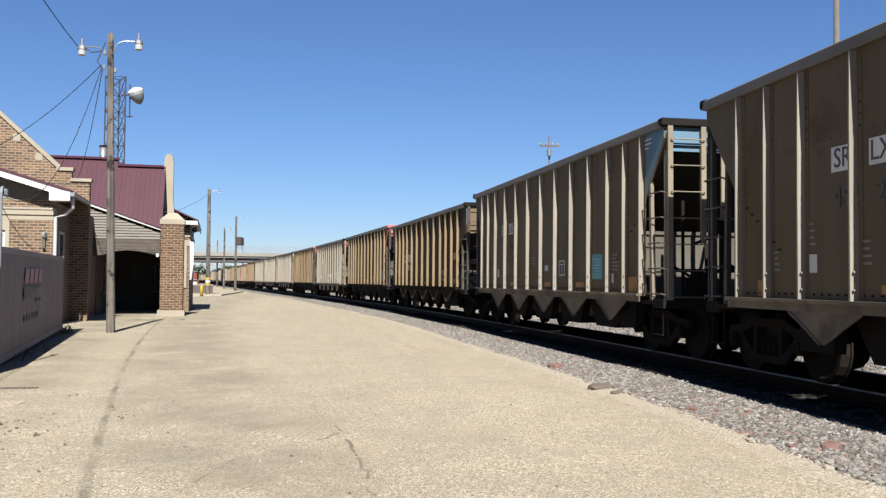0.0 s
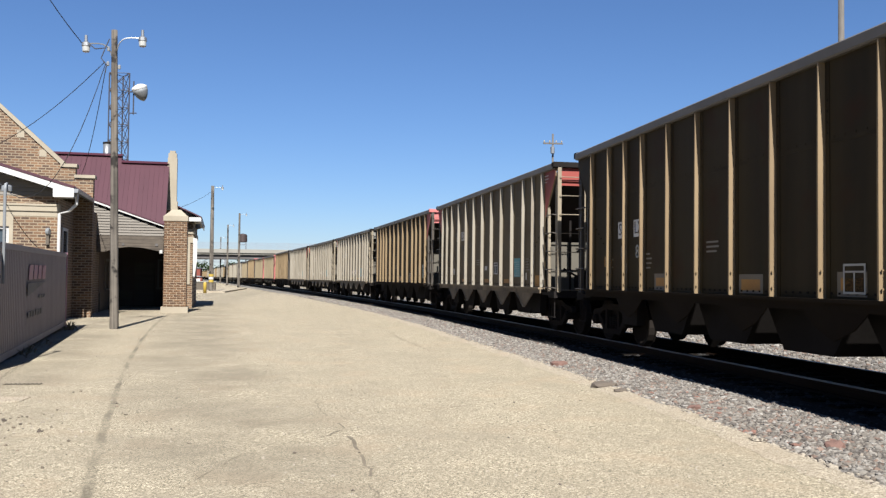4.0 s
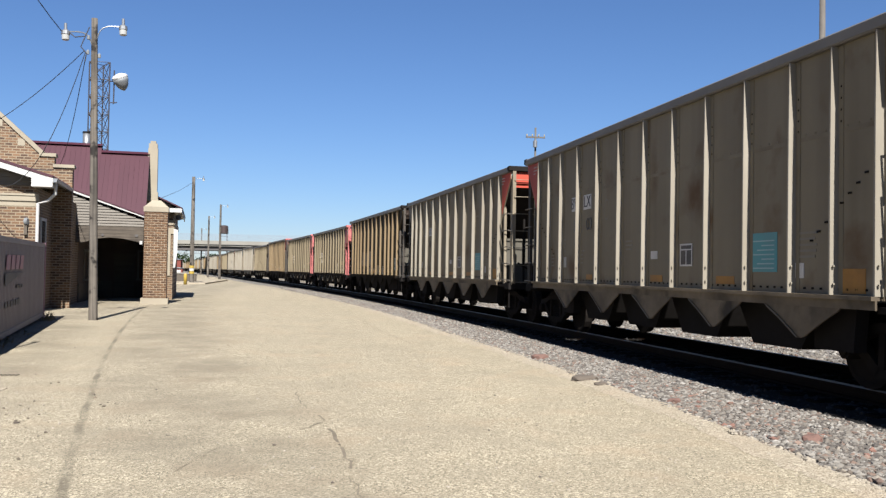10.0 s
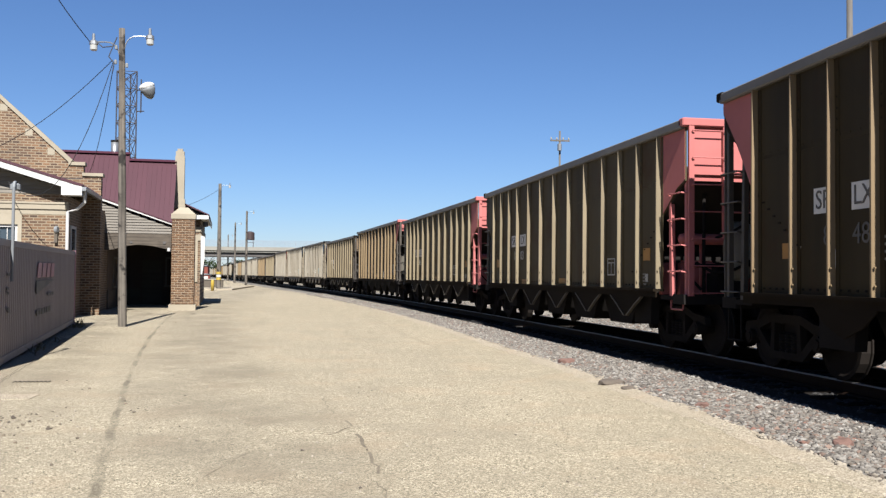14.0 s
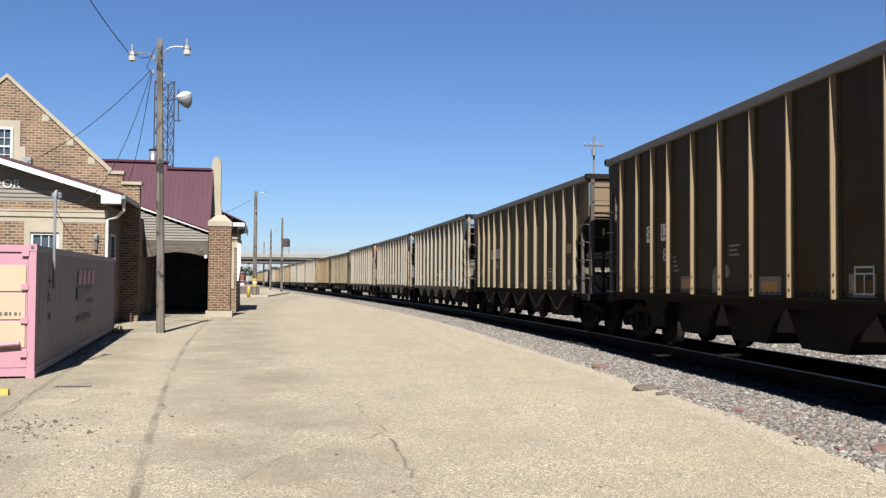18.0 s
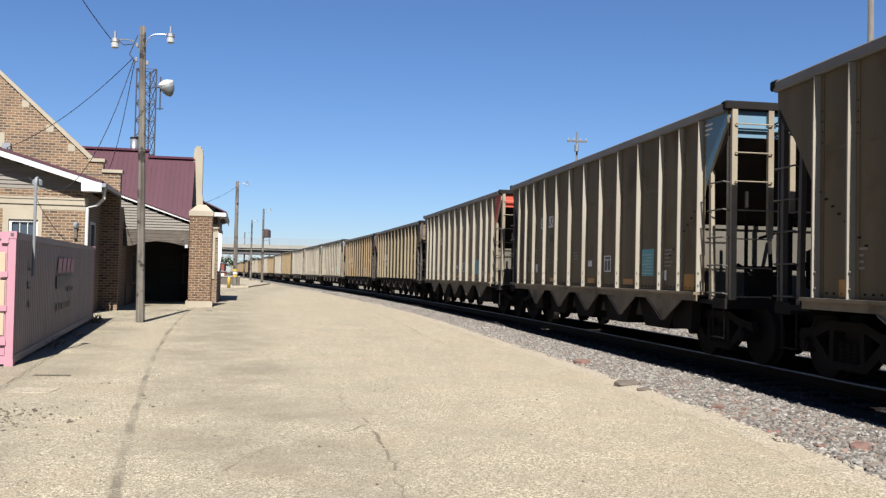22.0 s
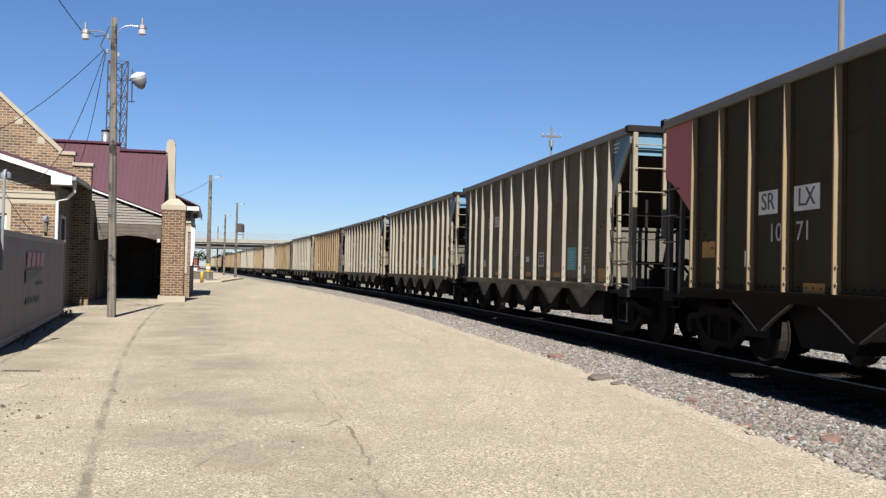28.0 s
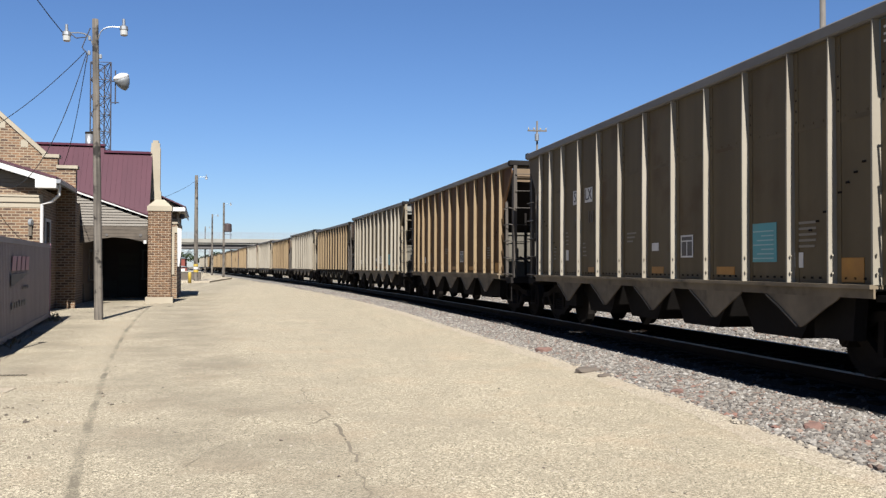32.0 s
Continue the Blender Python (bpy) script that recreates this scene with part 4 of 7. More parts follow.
# index: body, near end, far side panel, mark, number, mark style
CARS = {
    0: ("grey", "grey", "", ("SR", "LX"), ("452", "2 2"), "dark"), 1: ("grey", "blue", "", ("SR", "LX"), ("452", "161"), "dark"),
    2: ("brown", "tan", "maroon", ("SR", "LX"), ("10", "80"), "light"), 3: ("brown", "pink", "", ("SR", "LX"), ("10", "8"), "light"),
    4: ("grey", "red", "orange", ("BW", "LX"), ("10", "123"), "dark"), 5: ("brown", "pink", "", ("SR", "LX"), ("12", "4"), "light"),
    6: ("silver", "grey", "orange", ("BW", "LX"), ("10", "054"), "dark"), 7: ("silver", "grey", "orange", ("BW", "LX"), ("10", "03"), "dark"),
    8: ("silver", "orange", "", ("BW", "LX"), ("10", "038"), "dark"), 9: ("brown", "dark", "pink", ("SR", "LX"), ("8", "48"), "dark"),
    10: ("olive", "pink", "", ("SR", "LX"), ("12", "03"), "light"), 11: ("olive", "pink", "", ("SR", "LX"), ("12", "15"), "light"),
    12: ("brown", "pink", "", ("SR", "LX"), ("12", "8"), "light"), 13: ("olive", "tan", "maroon", ("SR", "LX"), ("1", "88"), "light"),
    14: ("grey", "blue", "", ("SR", "LX"), ("45", "1"), "faint"), 15: ("grey", "blue", "", ("SR", "LX"), ("452", "037"), "dark"),
    16: ("silver", "orange", "", ("BW", "LX"), ("10", "1"), "dark"), 17: ("olive", "tan", "pink", ("SR", "LX"), ("12", "52"), "light"),
    18: ("brown", "tan", "pink", ("SR", "LX"), ("10", "71"), "light"), 19: ("grey", "blue", "", ("SR", "LX"), ("452", "220"), "dark"),
    20: ("grey", "blue", "", ("SR", "LX"), ("452", "245"), "dark"), 21: ("grey", "blue", "", ("SR", "LX"), ("41", "10"), "dark"),
}
PAINT = {"olive": (OLIVE, OLIVE_STAKE), "grey": (GREY, GREY_STAKE), "silver": (SILVER, GREY_STAKE), "brown": (BROWN, BROWN_STAKE), "rust": (RUST, BROWN_STAKE)}
WORDS = {"olive": "dusty olive-brown", "grey": "dusty grey", "silver": "pale grey", "brown": "dirt-stained brown", "rust": "rusty orange-brown"}
PANEL_X = -SIDE_X


def plate(name, car, y0, y1, z0, z1, material, label="", x=PANEL_X, thick=0.006):
    return part(name, boxes((x - thick, y0, z0, x, y1, z1)), material, car, label)


def repaint(ob, material):
    ob.material_slots[0].link = "OBJECT"
    ob.material_slots[0].material = material


LETTERS = {}
# reporting marks by kind: two panels (middle, width), their height, and the number below
MARKS = {"a": ((3.39, 0.44), (2.70, 0.42), 2.57, 2.86, 2.26, 3.32, 2.58), "b": ((3.65, 0.48), (2.74, 0.56), 2.11, 2.42, 1.85, 3.45, 2.80),
         "c": ((4.20, 0.42), (3.41, 0.45), 2.08, 2.39, 1.80, 4.12, 3.45)}


def last_of(i):
    return SPACING[kind_of(i)][-1] + 0.05



def glyphs(me):
    """The characters of a lettering mesh, each as a mesh of its own."""
    root = list(range(len(me.vertices)))

    def find(i):
        while root[i] != i:
            root[i] = root[root[i]]
            i = root[i]
        return i
    for e in me.edges:
        root[find(e.vertices[0])] = find(e.vertices[1])
    out = []
    for r in sorted({find(i) for i in range(len(root))}):
        ids = [i for i in range(len(root)) if find(i) == r]
        at = {i: k for k, i in enumerate(ids)}
        one = bpy.data.meshes.new("glyph")
        one.from_pydata([me.vertices[i].co[:] for i in ids], [], [[at[i] for i in p.vertices] for p in me.polygons if p.vertices[0] in at])
        one.materials.append(DARK_MARK)
        out.append(one)
    return out


def letters(car, text, y, z, size, material, name):
    key = (text, size, "glyphs")
    if key not in LETTERS:
        LETTERS[key] = glyphs(lettering(text, size))
    m = Matrix(((0, 0, -1, PANEL_X - 0.008), (-1, 0, 0, y), (0, 1, 0, z), (0, 0, 0, 1)))
    for me in LETTERS[key]:
        repaint(part(name, me, None, car, at=m), material)


def look_of(i):
    rnd = random.Random(100 + i)
    return CARS.get(i) or (rnd.choice(["grey", "silver", "brown", "brown", "rust", "silver"]), rnd.choice(["tan", "tan", "grey", "red", "dark", "blue"]), "", None, None, "")


def kind_of(i):
    if i in (3, 5, 9, 12):
        return "c"
    if i > 23 and look_of(i)[0] in ("brown", "rust"):
        return "bc"[i % 2]
    return "b" if i in (2, 10, 11, 13, 17, 18) else "a"


def dress(car, i):
    """Paint, marks and placards of the car at the place i in the train."""
    rnd = random.Random(300 + i)
    body, end, far_panel, mark, number, style = look_of(i)
    paint, stake_paint = PAINT[body]
    bright = i in (10, 11)
    dark_ladder = body in ("brown", "olive", "rust") and not bright
    for o in list(car.children_recursive):
        kind = o.name.split(".")[0]
        if kind in ("side_sheet", "rivet_line"):
            repaint(o, paint)
        elif kind == "air_reservoir":
            repaint(o, TANK if kind_of(i) != "a" else UNDER)
        elif kind == "side_sill":
            repaint(o, GREY_PLATE if body not in ("brown", "olive") else COAL_PLATE)
        elif kind == "hopper_plate":
            repaint(o, GREY_PLATE if body not in ("brown", "olive") else COAL_PLATE)
        elif kind == "plate_flange":
            repaint(o, FLANGE)
        elif kind == "side_end_panel":
            far_end = o.data.vertices[0].co.y > 0
            col = far_panel if far_end else (end if end in ("blue", "pink", "red", "orange") else "")
            if col:
                repaint(o, END[col])
            else:
                bpy.data.objects.remove(o)
        elif kind == "stake":
            repaint(o, stake_paint)
        elif kind in ("corner_post", "ladder_stile", "rung", "cross_rail", "side_ladder_stile", "grab_iron", "upper_post"):
            far_end = o.data.vertices[0].co.y > 0
            repaint(o, CHORD if far_end or kind == "grab_iron" and not bright else END[end] if bright else CHORD if dark_ladder else LADDER)
        elif kind == "end_chord":
            repaint(o, END[end] if end == "pink" and o.data.vertices[0].co.y < 0 else UNDER)
        elif kind == "end_panel":
            repaint(o, END[end] if o.data.vertices[0].co.y < 0 else paint)
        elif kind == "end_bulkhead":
            # bright cars: near-black bulkhead, the shade of the end recess painted in
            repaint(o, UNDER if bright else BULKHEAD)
        elif kind in ("stirrup", "brake_pipe", "brake_cylinder"):
            if o.data.vertices[0].co.y > 0 or kind == "stirrup" and not bright:
                repaint(o, UNDER)
            elif bright:
                repaint(o, END["pink"])
    tagged(car, f"{WORDS[body]} open coal hopper car, {END_WORDS[end]} end panel")
    if i > 23:
        return
    mid = HALF[kind_of(i)]

    def at_y(d):
        return mid - d
    if mark:
        (y1, w1), (y2, w2), z0, z1, zn, n1, n2 = MARKS[kind_of(i)]
        ink = {"dark": DARK_MARK, "light": FADED_MARK, "faint": FAINT_MARK}[style]
        for y, w, txt in ((y1, w1, mark[0]), (y2, w2, mark[1])):
            plate("mark_panel", car, y - w / 2, y + w / 2, z0, z1, WHITE_MARK if style != "faint" else FADED_MARK, "white reporting mark panel")
            letters(car, txt, y, (z0 + z1) / 2, 0.32, DARK_MARK, "reporting_mark")
        for y, txt in ((n1, number[0]), (n2, number[1])):
            letters(car, txt, y, zn, 0.34, ink, "car_number")
    inks = {"orange": FADED_MARK, "red": FADED_MARK, "blue": WHITE_MARK}
    for name, y in ((far_panel, last_of(i) + 0.28), (end, -last_of(i) - 0.28)):
        if name in inks:
            tagged(part("stencil", boxes(*[(PANEL_X - 0.01, y - w, 3.62 + 0.075 * k, PANEL_X - 0.004, y + 0.13, 3.645 + 0.075 * k) for k, w in ((0, 0.02), (1, 0.13), (2, 0.13))]), inks[name], car), "small pale unreadable stencil lines", kind="stuff")
    if end in inks:
        tagged(part("stencil", boxes(*[(0.1, -mid - 0.012, 3.60 + 0.08 * k, 0.1 + w, -mid - 0.002, 3.645 + 0.08 * k) for k, w in ((0, 0.16), (1, 0.3), (2, 0.3))]), inks[end], car), "small pale unreadable stencil lines", kind="stuff")
    if i in (3, 5, 9, 12):
        for txt, zz in (("DO NOT", 2.32), ("HUMP", 2.12)):
            key = (txt, 0.2)
            if key not in LETTERS:
                LETTERS[key] = lettering(txt, 0.2)
                LETTERS[key].materials.append(WHITE_MARK)
            part("stencil_text", LETTERS[key], None, car, at=Matrix(((1, 0, 0, 0.22), (0, 0, -1, -(mid - 1.26) - 0.05), (0, 1, 0, zz), (0, 0, 0, 1))))
    spots = {"a": [(5.31, 0.40, 1.12, 1.33), (2.72, 0.32, 1.18, 1.28), (-0.3, 0.45, 1.18, 1.29), (-2.5, 0.5, 1.18, 1.29), (-5.28, 0.45, 1.12, 1.39)],
             "b": [(5.57, 0.42, 1.56, 1.80), (2.80, 0.46, 1.07, 1.22), (-0.4, 0.5, 1.14, 1.26), (-5.27, 0.38, 2.04, 2.28) if not bright else (-5.32, 0.30, 1.60, 1.82)],
             "c": [(5.15, 0.36, 1.55, 1.75), (2.62, 0.45, 1.20, 1.34), (-0.32, 0.5, 1.17, 1.32), (-2.6, 0.4, 1.2, 1.34), (-4.62, 0.3, 1.17, 1.40)]}[kind_of(i)]
    for y, w, z0, z1 in spots:
        if kind_of(i) == "c" and z0 < 1.5:
            plate("paint_patch", car, y - w - 0.07, y + 0.07, 1.13, z1 + 0.07, WORN_PATCH, "pale grey overpainted patch", thick=0.004)
        plate("amber_patch", car, y - w, y, z0, z1, YELLOW_MARK, "faded amber reflector patch")
    if kind_of(i) == "b":
        plate("white_card", car, -5.52, -5.40, 1.22, 1.36, FADED_MARK, "small worn placard")
    if i == 12:
        arch = [(1.36, 1.13), (1.36, 1.40), (1.30, 1.52), (1.16, 1.58), (0.90, 1.60), (0.76, 1.55), (0.70, 1.44), (0.80, 1.38), (1.0, 1.38), (1.10, 1.30), (1.16, 1.14)]
        part("paint_patch", quick(prism, arch, PANEL_X - 0.006, PANEL_X), WORN_PATCH, car, "pale worn curved patch")
    if kind_of(i) == "c":
        tagged(part("stencil", boxes(*[(PANEL_X - 0.006, -5.74, 1.32 + 0.055 * k, PANEL_X, -5.38 + 0.02 * (k % 2), 1.352 + 0.055 * k) for k in range(10)]), TEAL_LINE, car), "pale blue unreadable stencil lines", kind="stuff")
    plate("white_card", car, at_y(2.92), at_y(2.74), 1.42, 1.64, FADED_MARK if body == "silver" else WHITE_MARK, "small white placard")
    if body in ("grey", "silver"):
        plate("white_card", car, at_y(7.4), at_y(7.15), 1.55, 1.68, WHITE_MARK, "small white placard")
        plate("white_card", car, at_y(11.45), at_y(11.25), 1.28, 1.46, WHITE_MARK, "small white placard")
        tagged(part("stencil", boxes(*[(PANEL_X - 0.011, at_y(10.82), 1.39 + 0.058 * k, PANEL_X - 0.006, at_y(10.33 + 0.1 * (k % 3)), 1.405 + 0.058 * k) for k in range(7)]), TEAL_LINE, car), "pale unreadable stencil lines", kind="stuff")
        plate("teal_panel", car, at_y(10.88), at_y(10.28), 1.35, 1.85, TEAL_MARK, "teal stencil panel")
    y1, zp = {"a": (-1.38, 1.43), "b": (-3.55, 1.33), "c": (-2.65, 1.16)}[kind_of(i)]
    y0, x0, framing = y1 - 0.4, PANEL_X - 0.004, WHITE_MARK if kind_of(i) == "a" else FADED_MARK
    plate("placard", car, y0, y1, zp, zp + 0.34, DARK_MARK if kind_of(i) == "a" else paint, "dark placard with a pale frame")
    for a, d, c, e in ((y0, y0 + 0.025, 0, 0.34), (y1 - 0.025, y1, 0, 0.34), (y0 + 0.025, y1 - 0.025, 0, 0.025), (y0 + 0.025, y1 - 0.025, 0.315, 0.34), (y0 + 0.19, y0 + 0.21, 0.025, 0.26), (y0 + 0.025, y1 - 0.025, 0.24, 0.26)):
        part("frame_bar", boxes((x0 - 0.006, a, zp + c, x0, d, zp + e)), framing, car)
    for d0, n, z0, dz, w in ((1.85, 4, 1.45, 0.075, 0.3), (2.7, 4, 1.75, 0.08, 0.22), (3.7, 4, 1.5, 0.08, 0.35), (11.3, 5, 1.52, 0.07, 0.42), (6.1, 3, 1.72, 0.07, 0.4)) if kind_of(i) != "b" else ((12.3, 4, 1.16, 0.06, 0.2),):
        tagged(part("stencil", boxes(*[(PANEL_X - 0.006, at_y(d0 + w * rnd.uniform(0.6, 1)), z0 + dz * k, PANEL_X, at_y(d0), z0 + dz * k + 0.028) for k in range(n)]), FAINT_MARK, car), "faint unreadable stencil lines", kind="stuff")
    if i in (4, 6, 7, 8, 16):
        ov = bmesh.new()
        for k in range(24):
            a0, a1 = 2 * math.pi * k / 24, 2 * math.pi * (k + 1) / 24
            c = at_y(5.17)
            vs = [ov.verts.new((PANEL_X - 0.006, c + r * 0.13 * math.cos(a), 2.5 + r * 0.2 * math.sin(a))) for r, a in ((1, a0), (1, a1), (0.85, a1), (0.85, a0))]
            ov.faces.new(vs)
        part("oval_emblem", ov, FAINT_MARK, car, "faint painted oval ring")
    if i == 9:
        for d, w, z0, z1 in ((4.0, 0.55, 1.5, 2.25), (4.9, 0.6, 1.5, 2.2), (5.9, 0.62, 1.5, 2.25), (6.0, 0.5, 1.13, 1.45), (8.2, 0.6, 1.13, 1.55)):
            plate("paint_patch", car, at_y(d + w), at_y(d), z0, z1, WORN_PATCH, "pale grey overpainted patch")


END_WORDS = {"blue": "pale blue", "red": "faded red", "orange": "orange-red", "pink": "faded pinkish red", "tan": "tan", "grey": "pale grey", "dark": "dark brown", "maroon": "maroon"}
GREY_PLATE = surface("coal_stained_grey_plate", (0.1633, 0.1273, 0.08052), (0.0544, 0.04135, 0.02612), 0.75, 0, 1.3, 9, 0.1, amount=1.0, spots=(1.6, 0.54, 0.72, (0.02176, 0.01741, 0.01197)))
TANK = surface("grimy_grey_tank", (0.17, 0.155, 0.125), (0.09, 0.078, 0.06), 0.6, 0, 1.5, 12, 0.1, streak=(4, 4, 0.5))
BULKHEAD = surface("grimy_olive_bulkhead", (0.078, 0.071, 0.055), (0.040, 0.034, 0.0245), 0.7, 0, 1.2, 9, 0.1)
FLANGE = surface("worn_plate_edge", (0.09243, 0.07979, 0.0588), (0.0504, 0.042, 0.0294), 0.6, 0, 1.2, 10, 0.05)
COAL_PLATE = surface("grimy_brown_plate", (0.01553, 0.01153, 0.00754), (0.007762, 0.005765, 0.003991), 0.8, 0, 0.9, 9, 0.1)
WORN_PATCH = surface("pale_overpaint", (0.15, 0.13, 0.098), (0.1, 0.08, 0.055), 0.7, 0, 1.2, 9, 0.05)

# ---- the train is built once and then copied ----
N_CARS = 41
FAR_FROM = 25
SMALL = ("rivet_line", "bolt_strip", "rung", "cross_rail", "hand_rail", "brake_hose", "brake_rod", "end_pipe", "brake_valve", "hand_brake_wheel", "grab_iron", "step", "stirrup", "brake_pipe", "brake_cylinder", "brake_lever", "end_post", "axle", "spring", "coupler")


def build_far_car(kind):
    """A car that stays far down the line, without its small fittings."""
    car = build_car(kind)
    for o in list(car.children_recursive):
        if o.name.split(".")[0] in SMALL or o.name.startswith(("stake", "plate_flange", "hopper_plate")) and (o.location.x > 0 or o.data.vertices[0].co.x > 1):
            bpy.data.objects.remove(o)
    return car


first = {k: build_car(k) for k in "abc"}
first.update({k + "far": build_far_car(k) for k in "abc"})
TRAIN, used = [], set()
for i in range(N_CARS):
    k = kind_of(i) + ("far" if i >= FAR_FROM else "")
    TRAIN.append(copy_thing(first[k], Matrix()) if k in used else first[k])
    used.add(k)
for i, car in enumerate(TRAIN):
    dress(car, i)

# ---- the depot: local axes v (towards the track), u (away from the camera), z ----
B = pose(-6.1, 41.0, 0, 0, 0, 6)


def slab(bm, a, b, c, d, thick):
    """A roof plane through four corners with a thickness below it."""
    top = [Vector(p) for p in (a, b, c, d)]
    n = (top[1] - top[0]).cross(top[3] - top[0]).normalized()
    n = n if n.z > 0 else -n
    low = [p - n * thick for p in top]
    vt, vl = [bm.verts.new(p) for p in top], [bm.verts.new(p) for p in low]
    bm.faces.new(vt), bm.faces.new(vl[::-1])
    for i in range(4):
        bm.faces.new((vt[i], vt[(i + 1) % 4], vl[(i + 1) % 4], vl[i]))


def seams(bm, a, b, c, d, n, h=0.035, w=0.02):
    """Standing seams from the edge a-b up to the edge d-c."""
    a, b, c, d = (Vector(p) for p in (a, b, c, d))
    nrm = (b - a).cross(d - a).normalized()
    nrm = nrm if nrm.z > 0 else -nrm
    for i in range(n + 1):
        p, q = a.lerp(b, i / n), d.lerp(c, i / n)
        e = (b - a).normalized() * w / 2
        vs = [bm.verts.new(x) for x in (p - e, p + e, p + e + nrm * h, p - e + nrm * h, q - e, q + e, q + e + nrm * h, q - e + nrm * h)]
        for f in ((0, 1, 2, 3), (7, 6, 5, 4), (3, 2, 6, 7), (0, 3, 7, 4), (1, 5, 6, 2)):
            bm.faces.new([vs[k] for k in f])


def window(parent, v0, v1, z0, z1, u, rows=2, cols=2):
    """A white sash window in a wall that faces the camera."""
    win = part("window", boxes((v0, u - 0.03, z0, v0 + 0.09, u + 0.12, z1), (v1 - 0.09, u - 0.03, z0, v1, u + 0.12, z1),
                               (v0 + 0.09, u - 0.03, z1 - 0.09, v1 - 0.09, u + 0.12, z1), (v0 + 0.09, u - 0.05, z0, v1 - 0.09, u + 0.12, z0 + 0.1)), WHITE, parent, "white painted sash window")
    bars = bmesh.new()
    zm = (z0 + z1) / 2
    box(bars, v0 + 0.09, u - 0.01, zm - 0.035, v1 - 0.09, u + 0.06, zm + 0.035)
    for s0, s1 in ((z0 + 0.1, zm), (zm, z1 - 0.09)):
        for i in range(1, cols + 1):
            x = v0 + 0.09 + (v1 - v0 - 0.18) * i / (cols + 1)
            box(bars, x - 0.012, u + 0.0, s0, x + 0.012, u + 0.05, s1)
        for i in range(1, rows):
            z = s0 + (s1 - s0) * i / rows
            box(bars, v0 + 0.09, u + 0.001, z - 0.012, v1 - 0.09, u + 0.049, z + 0.012)
    part("glazing_bar", bars, WHITE, win)
    part("pane", boxes((v0 + 0.05, u + 0.055, z0 + 0.05, v1 - 0.05, u + 0.07, z1 - 0.05)), GLASS, win)
    return win


def depot():
    d = thing("depot_building", B, "old brown-brick railway depot with limestone trim and a maroon metal roof", "building")
    # low extension towards the camera
    E0, EW = -8.0, -3.69
    rake = lambda v: 4.52 + 0.302 * (-3.09 - v)
    ridge_v = -11.0
    bm = boxes((-18.3, E0, 0, -6.35, E0 + 0.3, 3.62), (-5.09, E0, 0, EW, E0 + 0.3, 3.62), (-6.35, E0, 0, -5.09, E0 + 0.3, 1.2))
    prism(bm, [(-18.0, 4.04), (EW, 4.04), (EW, 4.32), (-18.0, 4.32)], E0 + 0.02, E0 + 0.3, "y")
    part("front_wall", bm, BRICK_F, d)
    part("limestone_course", boxes((-18.35, E0 - 0.06, 3.80, EW + 0.05, E0 + 0.3, 4.04), (-18.35, E0 - 0.09, 3.98, EW + 0.08, E0 - 0.06, 4.05)), LIMESTONE, d)
    part("limestone_course", boxes((-18.3, E0 - 0.012, 3.622, EW, E0 + 0.3, 3.80)), LIMESTONE, d)
    part("window_surround", boxes((-6.35, E0 - 0.02, 1.2, -6.16, E0 + 0.3, 3.62), (-5.22, E0 - 0.02, 1.2, -5.09, E0 + 0.3, 3.62), (-6.16, E0 - 0.02, 3.26, -5.22, E0 + 0.3, 3.62)), LIMESTONE, d)
    window(d, -6.16, -5.22, 1.2, 3.26, E0 + 0.08, 2, 2)
    # clapboards in the low gable
    z = 4.33
    while z < 6.7:
        v_r = -3.09 - (z - 4.3) / 0.302
        v_r = min(v_r, EW)
        v_l = 2 * ridge_v - v_r
        if v_r - v_l > 0.3:
            sid = bmesh.new()
            prism(sid, [(E0 + 0.10, z), (E0 + 0.02, z + 0.004), (E0 + 0.06, z + 0.14), (E0 + 0.10, z + 0.14)], v_l, v_r, "x")
            part("clapboard", sid, SIDING, d)
        z += 0.14
    me = lettering("OR", 0.42)
    me.materials.append(WHITE)
    part("sign_letters", me, None, d, "pale letters on the gable", at=Matrix(((1, 0, 0, -6.80), (0, 0, -1, E0 - 0.002), (0, 1, 0, 4.90), (0, 0, 0, 1))))
    part("side_wall", boxes((EW - 0.3, E0 + 0.3, 0, EW, -4.5, 4.3)), BRICK_S, d)
    part("side_window", boxes((EW - 0.02, -7.0, 1.3, EW + 0.03, -6.1, 3.2)), GLASS, d)
    part("side_window_frame", boxes((EW, -7.1, 1.2, EW + 0.05, -7.0, 3.3), (EW, -6.1, 1.2, EW + 0.05, -6.0, 3.3), (EW, -7.0, 3.2, EW + 0.05, -6.1, 3.3), (EW, -7.0, 2.2, EW + 0.045, -6.1, 2.27)), WHITE, d)
    rf = bmesh.new()
    zr = rake(ridge_v)
    for sg in (1, -1):
        e = ridge_v + sg * (-3.09 - ridge_v)
        slab(rf, (e, -8.62, 4.62), (e, -4.52, 4.62), (ridge_v, -4.52, zr + 0.10), (ridge_v, -8.62, zr + 0.10), 0.06)
        for k in range(9):
            a0, a1 = -8.62 + 4.1 * k / 9 + 0.004, -8.62 + 4.1 * (k + 1) / 9 - 0.004
            pan = bmesh.new()
            slab(pan, (e, a0, 4.632), (e, a1, 4.632), (ridge_v, a1, zr + 0.112), (ridge_v, a0, zr + 0.112), 0.01)
            seams(pan, (e, a1 - 0.012, 4.63), (e, a1 - 0.002, 4.63), (ridge_v, a1 - 0.002, zr + 0.11), (ridge_v, a1 - 0.012, zr + 0.11), 1, 0.04, 0.02)
            part("roof_pan", pan, MAROON, d)
    part("extension_roof", rf, MAROON, d)
    fs = bmesh.new()
